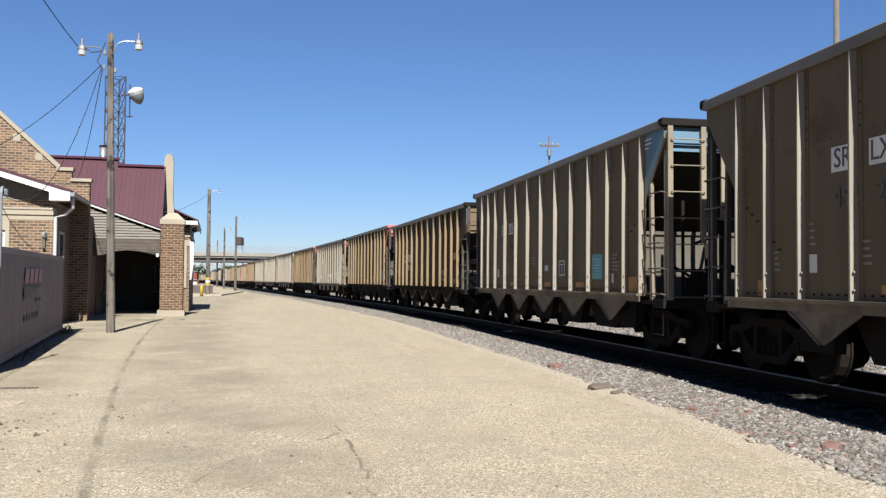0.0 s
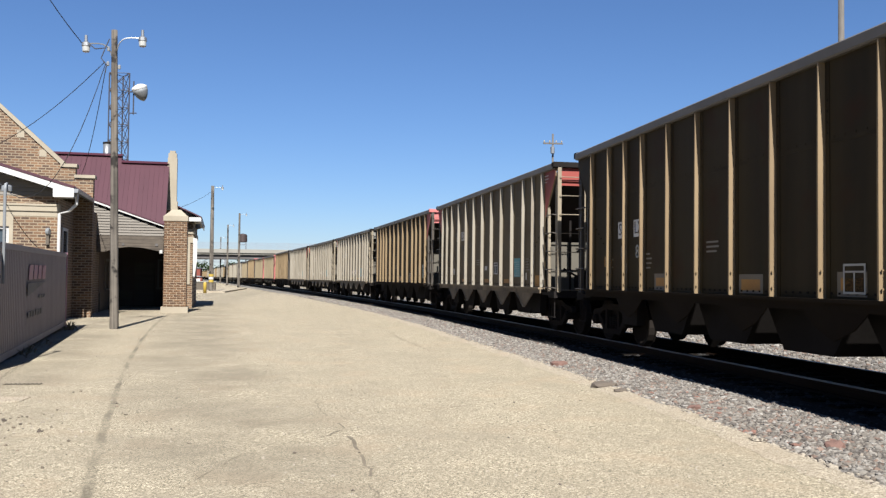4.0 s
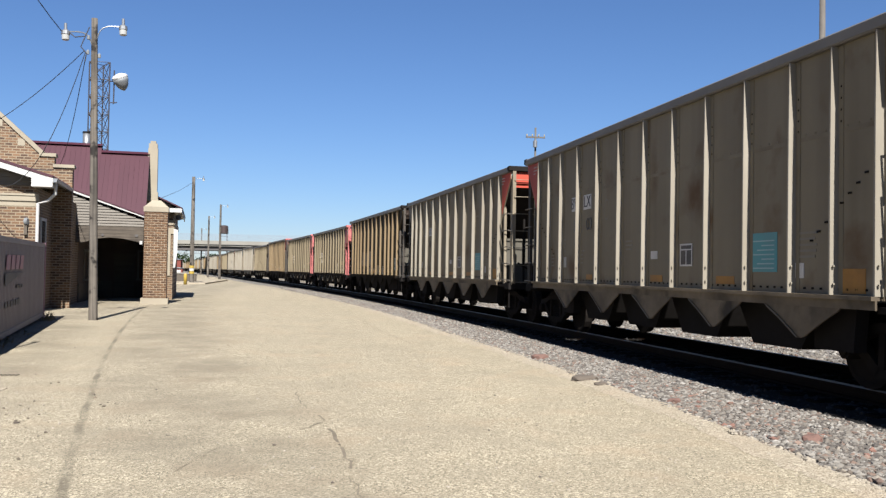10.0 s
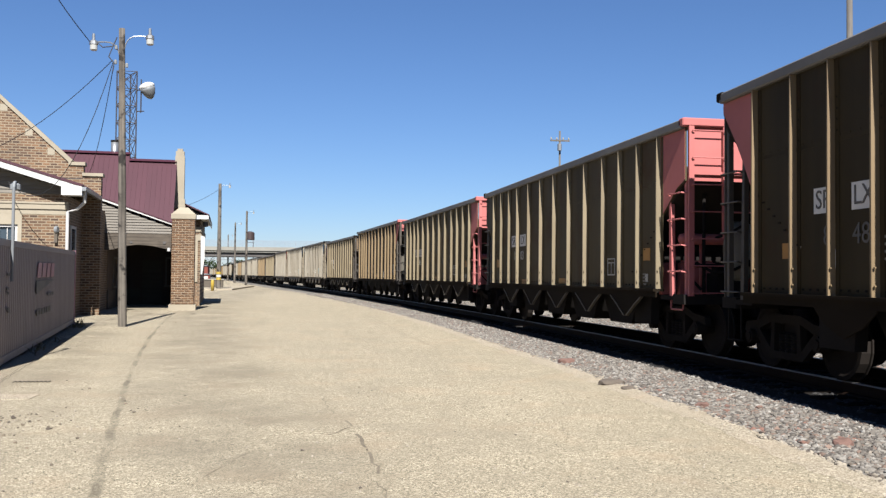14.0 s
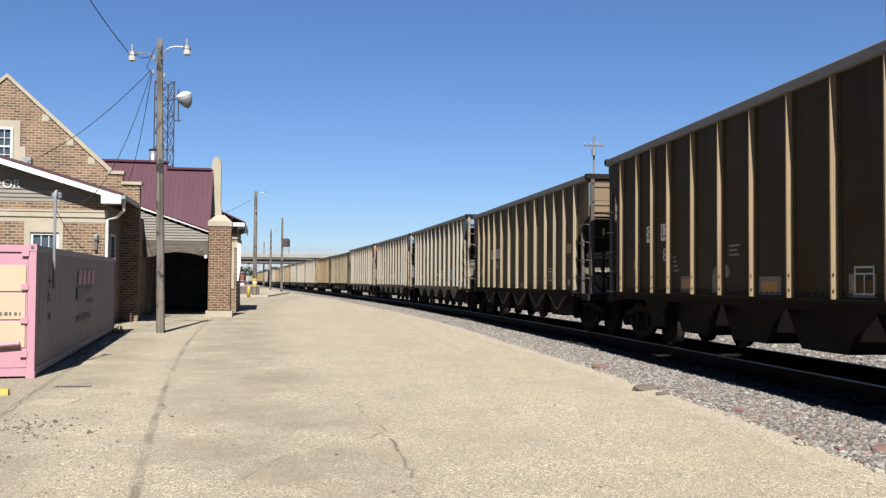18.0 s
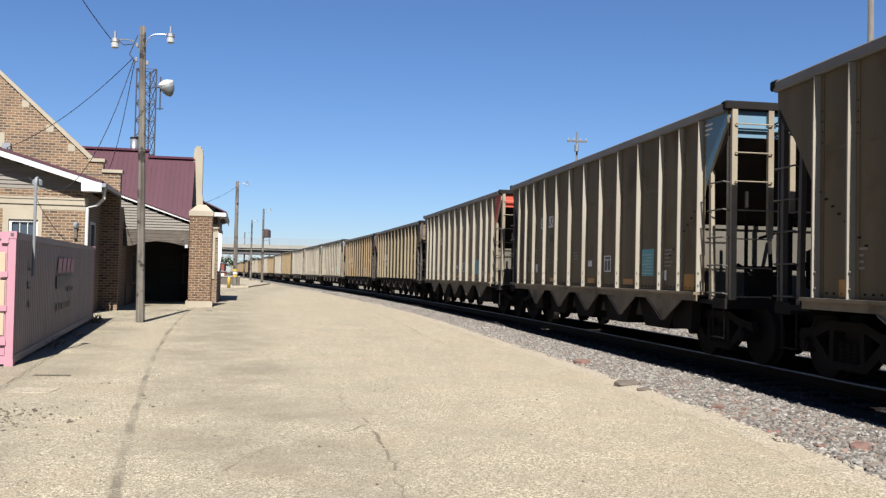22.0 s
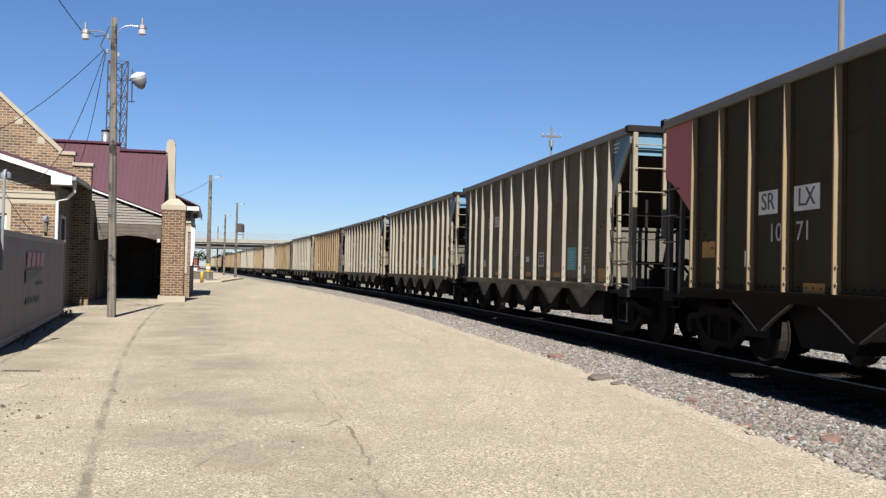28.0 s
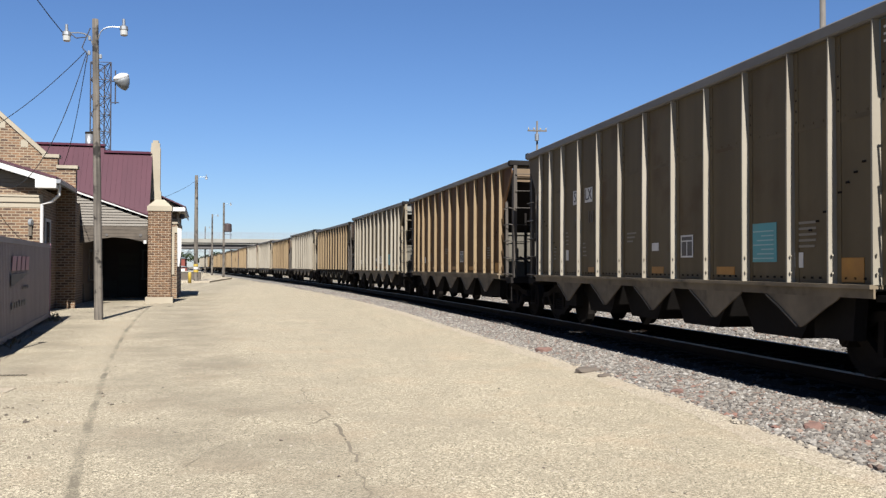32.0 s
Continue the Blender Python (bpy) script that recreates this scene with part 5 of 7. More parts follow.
    for sg in (1, -1):
        e = ridge_v + sg * (-3.09 - ridge_v)
        prism(fs, [(e, 4.35), (ridge_v, zr - 0.17), (ridge_v, zr + 0.03), (e, 4.55)], -8.60, -8.56, "y")
        slab(fs, (e, -8.56, 4.54), (e, -4.55, 4.54), (ridge_v, -4.55, zr + 0.02), (ridge_v, -8.56, zr + 0.02), 0.03)
    box(fs, -3.75, -8.60, 4.26, -3.12, -8.0, 4.38)
    prism(fs, [(-3.75, 4.26), (-3.09, 4.26), (-3.09, 4.56), (-3.75, 4.70)], -8.63, -8.60, "y")
    part("fascia", fs, WHITE, d, "white painted fascia and soffit")
    gt = bmesh.new()
    prism(gt, [(-3.09, 4.42), (-2.97, 4.42), (-2.94, 4.55), (-3.09, 4.55)], -8.62, -4.6, "y")
    part("gutter", gt, GALV, d, "grey metal eaves gutter")
    dp = bmesh.new()
    tube(dp, [(-3.03, -8.3, 4.42), (-3.05, -8.25, 4.05), (-3.3, -8.12, 3.82), (-3.62, -8.08, 3.72), (-3.62, -8.08, 0.1)], 0.055, 8)
    part("downspout", dp, WHITE, d, "white downspout")
    # tall gable wall
    g0 = -4.5
    pk = (-7.93, 9.36)
    poly = [(-12.85, 0), (-3.01, 0), (-3.01, 5.34), (-3.66, 5.34), (-3.66, 5.74), (-4.12, 5.74), (-4.2, 5.85), (pk[0], pk[1]), (-11.66, 5.85), (-12.2, 5.74), (-12.2, 5.34), (-12.85, 5.34)]
    bm = bmesh.new()
    prism(bm, poly, g0, g0 + 0.4, "y")
    part("gable_wall", bm, BRICK_F, d)
    cop = bmesh.new()
    for sg in (1, -1):
        f = lambda v: pk[0] + sg * (v - pk[0])
        prism(cop, [(f(-4.16), 5.82), (pk[0], pk[1] - 0.02), (pk[0], pk[1] + 0.14), (f(-4.05), 5.93)], g0 - 0.06, g0 + 0.45, "y")
        prism(cop, [(f(-4.2), 5.74), (f(-3.60), 5.74), (f(-3.60), 5.87), (f(-4.2), 5.87)], g0 - 0.06, g0 + 0.45, "y")
        prism(cop, [(f(-3.70), 5.34), (f(-2.94), 5.34), (f(-2.94), 5.46), (f(-3.70), 5.46)], g0 - 0.07, g0 + 0.46, "y")
        for k, (vv, zz) in enumerate(((-4.9, 6.35), (-5.7, 7.05), (-6.6, 7.95))):
            box(cop, *(sorted((f(vv + 0.2), f(vv - 0.06)))[0], g0 - 0.012, zz - 0.24, sorted((f(vv + 0.2), f(vv - 0.06)))[1], g0, zz + 0.02))
    part("coping", cop, LIMESTONE, d, "cream limestone coping stones")
    sur = bmesh.new()
    for b in ((-8.80, g0 - 0.03, 5.75, -8.50, g0 + 0.02, 7.7), (-7.66, g0 - 0.03, 5.75, -7.42, g0 + 0.02, 7.7), (-8.50, g0 - 0.03, 7.42, -7.66, g0 + 0.02, 7.7), (-7.42, g0 - 0.028, 6.15, -7.22, g0 + 0.02, 6.7)):
        box(sur, *b)
    part("window_surround", sur, LIMESTONE, d)
    window(d, -8.50, -7.66, 5.95, 7.42, g0 - 0.06, 2, 2)
    part("utility_box", boxes((-7.28, g0 - 0.16, 6.0, -6.98, g0, 6.3)), GALV, d)
    # main body and its cross roof
    part("rear_wall", boxes((-15, 1.0, 0, -3.78, 1.3, 4.3), (-15, -4.1, 0, -14.7, 1.0, 4.3), (-3.78, -4.1, 0, -3.45, 1.3, 4.3)), BRICK_S, d)
    part("back_wall", boxes((-15, 15.0, 0, -0.4, 15.3, 4.3), (-15, 1.3, 0, -14.7, 15, 4.3)), BRICK_F, d)
    rf = bmesh.new()
    RU, RZ, RZ2, SV, EU = 5.4, 7.52, 7.18, -2.98, 2.7
    k2 = EU + (RZ2 - 4.05) / (RZ - 4.05) * (RU - EU)
    for a in (((-15, EU, 4.05), (SV, EU, 4.05), (SV, RU, RZ), (-15, RU, RZ)), ((-15, 15, 4.05), (SV, 15, 4.05), (SV, RU, RZ), (-15, RU, RZ)),
              ((SV, EU, 4.05), (-0.74, EU, 4.05), (-0.74, k2, RZ2), (SV, k2, RZ2)), ((SV, 15, 3.8), (-0.80, 15, 3.8), (-0.80, k2, RZ2), (SV, k2, RZ2))):
        slab(rf, *a, 0.08)
    part("main_roof", rf, MAROON, d, "maroon standing-seam metal roof")
    for v0, v1, uu, zz in ((-12.2, SV, RU, RZ), (SV, -0.74, k2, RZ2)):
        n = int((v1 - v0) / 0.44)
        for k in range(n):
            pv = v0 + (v1 - v0) * k / n
            w = (v1 - v0) / n
            pan = bmesh.new()
            slab(pan, (pv + 0.004, EU, 4.062), (pv + w - 0.004, EU, 4.062), (pv + w - 0.004, uu, zz + 0.012), (pv + 0.004, uu, zz + 0.012), 0.01)
            for q in (pv + w / 2, pv + w - 0.002):
                seams(pan, (q - 0.010, EU, 4.06), (q, EU, 4.06), (q, uu, zz + 0.01), (q - 0.010, uu, zz + 0.01), 1, 0.02, 0.014)
            part("roof_pan", pan, MAROON, d)
    rf = bmesh.new()
    for v0, v1, zz, uu in ((-15, SV + 0.01, RZ, RU), (SV + 0.01, -0.74, RZ2, k2)):
        prism(rf, [(uu - 0.2, zz - 0.06), (uu + 0.2, zz - 0.06), (uu, zz + 0.07)], v0, v1, "x")
    part("ridge_cap", rf, MAROON, d)
    rf = bmesh.new()
    slab(rf, (-15, -4.1, 4.2), (-7.93, -4.1, 9.1), (-7.93, 4.4, 9.1 - 2.0), (-15, 3.0, 4.2), 0.08)
    part("gable_roof", rf, MAROON, d)
    # parapet of the cross gable, seen on edge
    pc = bmesh.new()
    for z0, z1, w in ((4.98, 5.3, 0.27), (5.3, 7.45, 0.225), (7.45, 7.68, 0.20), (7.68, 7.80, 0.13)):
        box(pc, -0.59 - w, 5.0, z0, -0.59 + w, 5.5, z1)
    part("parapet_finial", pc, LIMESTONE, d, "cream limestone gable finial")
    pp = bmesh.new()
    prism(pp, [(5.1, 3.5), (14.6, 3.5), (14.6, 4.0), (5.6, 6.9), (5.1, 6.9)], -0.80, -0.62, "x")
    part("parapet_wall", pp, BRICK_S, d)
    part("kneeler_cap", boxes((-0.98, 4.9, 4.86, -0.30, 5.55, 4.98)), LIMESTONE, d)
    st = bmesh.new()
    box(st, -0.94, 5.0, 3.9, -0.34, 5.5, 4.86)
    part("kneeler", st, BRICK_F, d)
    vt = bmesh.new()
    rod(vt, (-3.72, 5.6, 7.0), (-3.72, 5.6, 8.08), 0.185, seg=16)
    flue = part("roof_vent", vt, GALV, d, "grey metal flue", smooth=True)
    part("flue_rim", quick(rod, (-3.72, 5.6, 8.08), (-3.72, 5.6, 8.17), 0.2, 0.2, 16), UNDER, flue)
    # porch between the gable and the pier
    p0 = 0.3
    z = 3.38
    while z < 4.75:
        v_r = min(-0.66, -0.68 - (z + 0.12 - 3.75) / 0.348)
        if v_r > -3.5:
            por = bmesh.new()
            prism(por, [(p0 + 0.1, z), (p0, z + 0.003), (p0 + 0.04, z + 0.12), (p0 + 0.1, z + 0.12)], -3.6, v_r, "x")
            part("clapboard", por, SIDING, d)
        z += 0.12
    for k, (z0, z1, dep) in enumerate(((3.22, 3.375, 0.02), (3.06, 3.215, 0.0))):
        part("porch_board", boxes((-3.5, p0 + dep, z0, -0.66, p0 + 0.2, z1)), PEELING, d, "weathered board with peeling pale paint")
    bmk = bmesh.new()
    prism(bmk, [(-3.5, 3.055), (-3.5, 2.62), (-3.05, 2.66), (-2.7, 2.80), (-2.1, 2.88), (-1.5, 2.84), (-0.95, 2.72), (-0.66, 2.66), (-0.66, 3.055)], p0 - 0.02, p0 + 0.16, "y")
    part("porch_beam", bmk, PEELING, d, "weathered sagging timber porch beam with peeling paint")
    part("roundel", quick(rod, (-2.35, p0 - 0.05, 2.98), (-2.35, p0 - 0.02, 2.98), 0.06), GIRDER, d)
    part("roundel", quick(rod, (-0.95, p0 - 0.05, 2.98), (-0.95, p0 - 0.02, 2.98), 0.07), GIRDER, d)
    rk = bmesh.new()
    prism(rk, [(-3.95, 4.90), (-0.60, 3.755), (-0.60, 3.80), (-3.95, 4.98)], p0 - 0.12, p0 - 0.08, "y")
    part("rake_board", rk, WHITE, d)
    rf = bmesh.new()
    slab(rf, (-0.55, p0 - 0.12, 3.86), (-0.55, 5.5, 3.86), (-4.0, 5.5, 5.06), (-4.0, p0 - 0.12, 5.06), 0.05)
    part("porch_roof", rf, MAROON, d)
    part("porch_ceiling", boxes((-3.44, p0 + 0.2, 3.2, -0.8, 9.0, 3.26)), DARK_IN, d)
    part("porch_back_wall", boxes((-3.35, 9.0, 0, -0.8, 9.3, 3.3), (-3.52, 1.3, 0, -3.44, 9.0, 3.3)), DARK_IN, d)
    dr = boxes((-2.6, 8.9, 0, -1.6, 8.98, 2.2), (-2.65, 8.86, 2.2, -1.55, 8.98, 2.3))
    part("porch_door", dr, BOARD, d)
    part("porch_window_frame", boxes((-3.43, 3.2, 1.0, -3.38, 3.32, 2.4), (-3.43, 4.6, 1.0, -3.38, 4.72, 2.4), (-3.43, 3.32, 2.28, -3.38, 4.6, 2.4), (-3.43, 3.1, 0.92, -3.34, 4.82, 1.0)), SIDING, d)
    part("porch_window_frame", boxes((-1.45, 8.9, 1.0, -1.36, 8.99, 2.5), (-0.9, 8.9, 1.0, -0.81, 8.99, 2.5), (-1.36, 8.9, 2.4, -0.9, 8.99, 2.5), (-1.5, 8.86, 0.9, -0.81, 8.99, 1.0)), SIDING, d)
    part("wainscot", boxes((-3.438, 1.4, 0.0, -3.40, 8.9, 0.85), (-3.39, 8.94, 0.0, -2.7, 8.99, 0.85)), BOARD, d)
    # brick pier with a limestone cap
    pier = part("pier", boxes((-0.62, 0.02, 0.16, 0.33, 0.98, 4.04)), MORTAR, d)
    part("pier_side", boxes((0.33, 0.02, 0.16, 0.345, 0.98, 4.04)), BRICK_S, d)
    bricks = {}
    for k in range(36):
        z, edge = 0.172 + 0.1075 * k, -0.64
        while edge < 0.33:
            w = min(0.16 if edge < -0.6 and k % 2 else 0.29, 0.35 - edge)
            if round(w, 3) not in bricks:
                b = boxes((0.009, 0, 0, w - 0.009, 0.04, 0.081))
                bmesh.ops.bevel(b, geom=b.edges[:], offset=0.006, segments=1, affect="EDGES")
                bricks[round(w, 3)] = mesh_of("brick", b, BRICK_1)
            part("brick", bricks[round(w, 3)], None, pier, at=pose(edge, random.uniform(-0.004, 0.004), z))
            edge += w
    cp = bmesh.new()
    box(cp, -0.67, -0.03, 4.04, 0.38, 1.03, 4.26)
    lo = [cp.verts.new(p) for p in ((-0.64, 0, 4.26), (0.35, 0, 4.26), (0.35, 1.0, 4.26), (-0.64, 1.0, 4.26))]
    hi = [cp.verts.new(p) for p in ((-0.33, 0.3, 4.56), (0.04, 0.3, 4.56), (0.04, 0.7, 4.56), (-0.33, 0.7, 4.56))]
    for i in range(4):
        cp.faces.new((lo[i], lo[(i + 1) % 4], hi[(i + 1) % 4], hi[i]))
    cp.faces.new(hi), cp.faces.new(lo[::-1])
    part("pier_cap", cp, LIMESTONE, d, "cream limestone cap")
    part("pier_base", boxes((-0.72, -0.08, 0, 0.43, 1.08, 0.26)), LIMESTONE, d)
    # bay on the track side behind the pier
    part("bay_wall", boxes((-0.37, 6.0, 0, 0.42, 6.3, 4.5), (0.12, 6.3, 0, 0.42, 14.5, 4.5)), BRICK_F, d)
    part("bay_trim", boxes((0.10, 5.94, 1.2, 0.30, 6.0, 3.6), (0.30, 5.94, 3.3, 0.47, 6.0, 3.62), (-0.3, 5.95, 3.75, 0.47, 6.0, 4.0), (0.42, 5.95, 3.75, 0.47, 14.5, 4.0)), LIMESTONE, d)
    rf = bmesh.new()
    slab(rf, (0.85, 5.4, 4.60), (0.85, 15, 4.60), (-0.37, 15, 5.15), (-0.37, 5.4, 5.15), 0.06)
    part("bay_roof", rf, MAROON, d)
    part("bay_fascia", boxes((-0.37, 5.42, 4.36, 0.82, 5.46, 4.56), (0.78, 5.46, 4.36, 0.82, 15, 4.56), (-0.37, 5.46, 4.5, 0.78, 15, 4.53)), WHITE, d)
    aw = bmesh.new()
    prism(aw, [(0.44, 3.55), (0.64, 3.5), (0.64, 2.4), (0.54, 1.6), (0.46, 1.6)], 5.78, 5.86, "y")
    part("awning_side", aw, WHITE, d, "white painted awning bracket")
    lm = bmesh.new()
    lathe(lm, [(0.03, 0.12), (0.12, 0.08), (0.14, -0.12), (0.05, -0.16)], (0.66, 5.9, 4.15), 12)
    part("wall_lamp", lm, GIRDER, d)
    wl = bmesh.new()
    rod(wl, (-0.75, 0.1, 2.75), (-0.75, 0.1, 2.60), 0.07, seg=10)
    part("porch_lamp", wl, WHITE, d)
    return d


depot()


def shipping_container():
    """Faded pink and cream storage container; its long side is in shade."""
    c = thing("shipping_container", pose(-5.29, 15.36, 0.0, 0.35, 0, 9.4), "faded pink storage container with corrugated sides and cream door panels", "container")
    Lc, Wc, Hc = 13.2, 2.44, 2.19
    side = bmesh.new()
    pts, x = [], 0.12
    while x < Lc - 0.3:
        pts += [(x, 0.0), (x + 0.07, 0.0), (x + 0.105, -0.022), (x + 0.175, -0.022)]
        x += 0.21
    pts.append((Lc - 0.12, 0.0))
    lo = [side.verts.new((-0.02 + q, p, 0.16)) for p, q in pts]
    hi = [side.verts.new((-0.02 + q, p, Hc - 0.1)) for p, q in pts]
    for i in range(len(pts) - 1):
        side.faces.new((lo[i], lo[i + 1], hi[i + 1], hi[i]))
    part("corrugated_side", side, CONT, c)
    part("left_side", boxes((-Wc, 0.1, 0.16, -Wc + 0.04, Lc, Hc - 0.1), (-Wc + 0.04, Lc - 0.06, 0.16, -0.1, Lc - 0.02, Hc - 0.1)), CONT, c)
    part("roof", boxes((-Wc + 0.02, 0.05, Hc - 0.04, -0.02, Lc - 0.05, Hc - 0.01)), CONT, c)
    part("floor", boxes((-Wc + 0.05, 0.05, 0.12, -0.08, Lc - 0.05, 0.16)), UNDER, c)
    for y in (0.0, Lc - 0.12):
        for xx in (-0.12, -Wc):
            part("corner_post", boxes((xx, y, 0.02, xx + 0.12, y + 0.12, Hc)), PINK, c)
            for z in (0.0, Hc - 0.11):
                cc = boxes((xx - 0.008, y - 0.008, z, xx + 0.128, y + 0.17, z + 0.12))
                part("corner_casting", cc, PINK, c)
    for z0, z1 in ((0.04, 0.17), (Hc - 0.12, Hc - 0.005)):
        part("side_rail", boxes((-0.06, 0.12, z0, -0.004, Lc - 0.12, z1)), CONT, c)
        part("end_rail", boxes((-Wc + 0.12, 0.0, z0, -0.12, 0.1, z1)), PINK, c)
    # doors: cream boards in a pink frame
    for v0, v1 in ((-Wc + 0.13, -Wc / 2 - 0.01), (-Wc / 2 + 0.01, -0.13)):
        door = part("door", boxes((v0, 0.03, 0.18, v1, 0.07, Hc - 0.13)), PINK, c, "cream and pink container door")
        for k in range(3):
            z = 0.50 + k * 0.46
            b = boxes((v0 + 0.0, 0.012, z, v1 - 0.02, 0.03, z + 0.435))
            bmesh.ops.bevel(b, geom=b.edges[:], offset=0.008, segments=1, affect="EDGES")
            part("door_panel", b, CREAM, door)
        h = bmesh.new()
        for k in range(4):
            box(h, v1 - 0.09, -0.02, 0.35 + 0.55 * k, v1 + 0.02, 0.03, 0.44 + 0.55 * k)
        part("hinge", h, PINK, door)
    for k, w in enumerate((0.05, 0.04, 0.05, 0.03, 0.04, 0.02)):
        part("stencil_bar", boxes((-0.62 + 0.075 * k, 0.006, 1.03, -0.62 + 0.075 * k + w, 0.0115, 1.085)), DARK_MARK, c, "worn dark stencil bar")
    part("casting_hole", boxes((-0.085, -0.012, Hc - 0.075, -0.035, -0.006, Hc - 0.02), (0.008, 0.05, Hc - 0.08, 0.014, 0.12, Hc - 0.03)), DARK_MARK, c, "dark slot in the corner casting")
    hd = bmesh.new()
    rod(hd, (-0.62, -0.05, 0.55), (-0.22, -0.05, 0.58), 0.035)
    part("door_handle", hd, PINK, c)
    # worn mark: a red bar with a dark wedge under it, and unreadable lines
    for k in range(4):
        part("worn_mark", quick(prism, [(5.0 + 0.75 * k, 1.48), (5.6 + 0.75 * k, 1.48), (5.75 + 0.75 * k, 1.80), (5.15 + 0.75 * k, 1.80)], 0.0, 0.006), LOGO_RED, c, "worn red painted mark")
    part("painted_wedge", quick(prism, [(4.9, 1.41), (8.0, 1.41), (7.6, 1.38), (4.9, 1.13)], 0.0, 0.006), DARK_MARK, c, "worn dark painted wedge")
    bars = [(6.8 + 0.4 * k, 1.04, 0.25, 0.08) for k in range(3)] + [(5.0 + 0.42 * k, 0.66 + 0.01 * (k % 2), 0.3, 0.13) for k in range(6)]
    bars += [(y, z, 0.22, 0.05) for y, z in ((1.3, 1.55), (1.25, 1.3), (1.3, 1.22), (1.35, 0.95), (1.4, 0.9))]
    for y, z, w, h in bars:
        part("stencil_bar", boxes((0.0, y, z, 0.006, y + w, z + h)), DARK_MARK, c, "worn dark stencil bar")
    pp = bmesh.new()
    tube(pp, [(0.05, 1.45, 1.45), (0.05, 1.45, 3.12), (0.05, 1.49, 3.2), (0.05, 1.58, 3.22), (0.05, 1.64, 3.14)], 0.026, 8)
    lathe(pp, [(0.05, 0.06), (0.09, 0.03), (0.09, -0.05), (0.04, -0.07)], (0.05, 1.62, 3.14), 10)
    part("vent_pipe", pp, DISH, c, "grey hooked pipe fixed to the side")
    return c


shipping_container()


def street_pole(x, y, h, lamps, label, r=0.15, lean=(0, 0), band=False):
    p = thing("utility_pole", pose(x, y, 0, lean[0], lean[1], 0), label, "pole")
    bm = bmesh.new()
    prof = [(r * (1 - 0.32 * k / 14) * random.uniform(0.985, 1.015), h * k / 14) for k in range(15)]
    lathe(bm, [(r, -0.1)] + prof, (0, 0, 0), 14)
    part("shaft", bm, WOOD, p, smooth=True)
    for sx, dx, dz, reach in lamps:
        arm = bmesh.new()
        z = h + dz
        tube(arm, [(sx * 0.08, 0, z - 0.18), (sx * 0.11, 0, z - 0.06), (sx * 0.16, 0, z + 0.05), (sx * 0.24, 0, z + 0.13), (sx * 0.34, 0, z + 0.18), (sx * 0.48, 0, z + 0.2), (sx * reach, 0, z + 0.19)], 0.02)
        a = part("lamp_arm", arm, GALV, p)
        hd = bmesh.new()
        lathe(hd, [(0.025, 0.30), (0.042, 0.29), (0.046, 0.11), (0.12, 0.06), (0.13, -0.04), (0.115, -0.05)], (sx * (reach + 0.05), 0, z + 0.15), 14)
        part("lamp_head", hd, GALV, a)
        ln = bmesh.new()
        lathe(ln, [(0.112, 0.0), (0.108, -0.15), (0.08, -0.17)], (sx * (reach + 0.05), 0, z + 0.1), 14)
        part("lamp_lens", ln, LAMP_GLASS, a)
    if band:
        for k, m in ((0, YELLOW), (1, WHITE), (2, YELLOW)):
            b = bmesh.new()
            rod(b, (0, 0, 1.0 + 0.3 * k), (0, 0, 1.25 + 0.3 * k), r * 1.03 + 0.01, seg=12)
            part("painted_band", b, m, p)
    return p


main_pole = street_pole(-6.09, 28.5, 9.1, [(-1, 0, -0.62, 0.78), (1, 0, -0.42, 0.78)], "weathered wooden pole with two grey lamps", 0.132, lean=(0, -1.1))
for z, dx in ((8.5, -0.16), (8.05, -0.18), (7.95, 0.15)):
    k = bmesh.new()
    lathe(k, [(0.02, 0.08), (0.045, 0.05), (0.045, -0.05), (0.02, -0.06)], (dx, -0.05, z), 8)
    part("insulator", k, DISH, main_pole)
loop = bmesh.new()
tube(loop, [(-0.8, 0, 8.72), (-0.55, -0.06, 8.50), (-0.25, -0.12, 8.52), (-0.12, -0.12, 8.8), (-0.28, -0.14, 8.4), (-0.36, -0.14, 8.2), (-0.2, -0.14, 8.0), (-0.24, -0.14, 7.75)], 0.018)
part("drop_cable", loop, WIRE, main_pole)


def cable(p, q, sag, r, label):
    bm = bmesh.new()
    p, q = Vector(p), Vector(q)
    pts = [p.lerp(q, k / 14) - Vector((0, 0, sag * 4 * (k / 14) * (1 - k / 14))) for k in range(15)]
    tube(bm, pts, r, 5)
    return tagged(new("overhead_cable", mesh_of("overhead_cable", bm, WIRE)), label, "cable", "overhead cables")


cable((-6.5, 28.4, 8.1), B @ Vector((-7.1, -4.7, 6.1)), 0.35, 0.012, "thin black cable from the pole to the brick gable")
cable((-6.48, 28.4, 8.05), B @ Vector((-5.4, -8.7, 4.65)), 1.85, 0.012, "thin black cable sagging from the pole to the eaves")
cable((-6.46, 28.4, 8.0), B @ Vector((-4.75, 3.4, 6.0)), 0.75, 0.012, "thin black cable from the pole to the roof slope")
cable((-7.2, 28.45, 8.66), (-7.84, 13.6, 13.27), 0.75, 0.014, "black cable running up from the lamp pole")


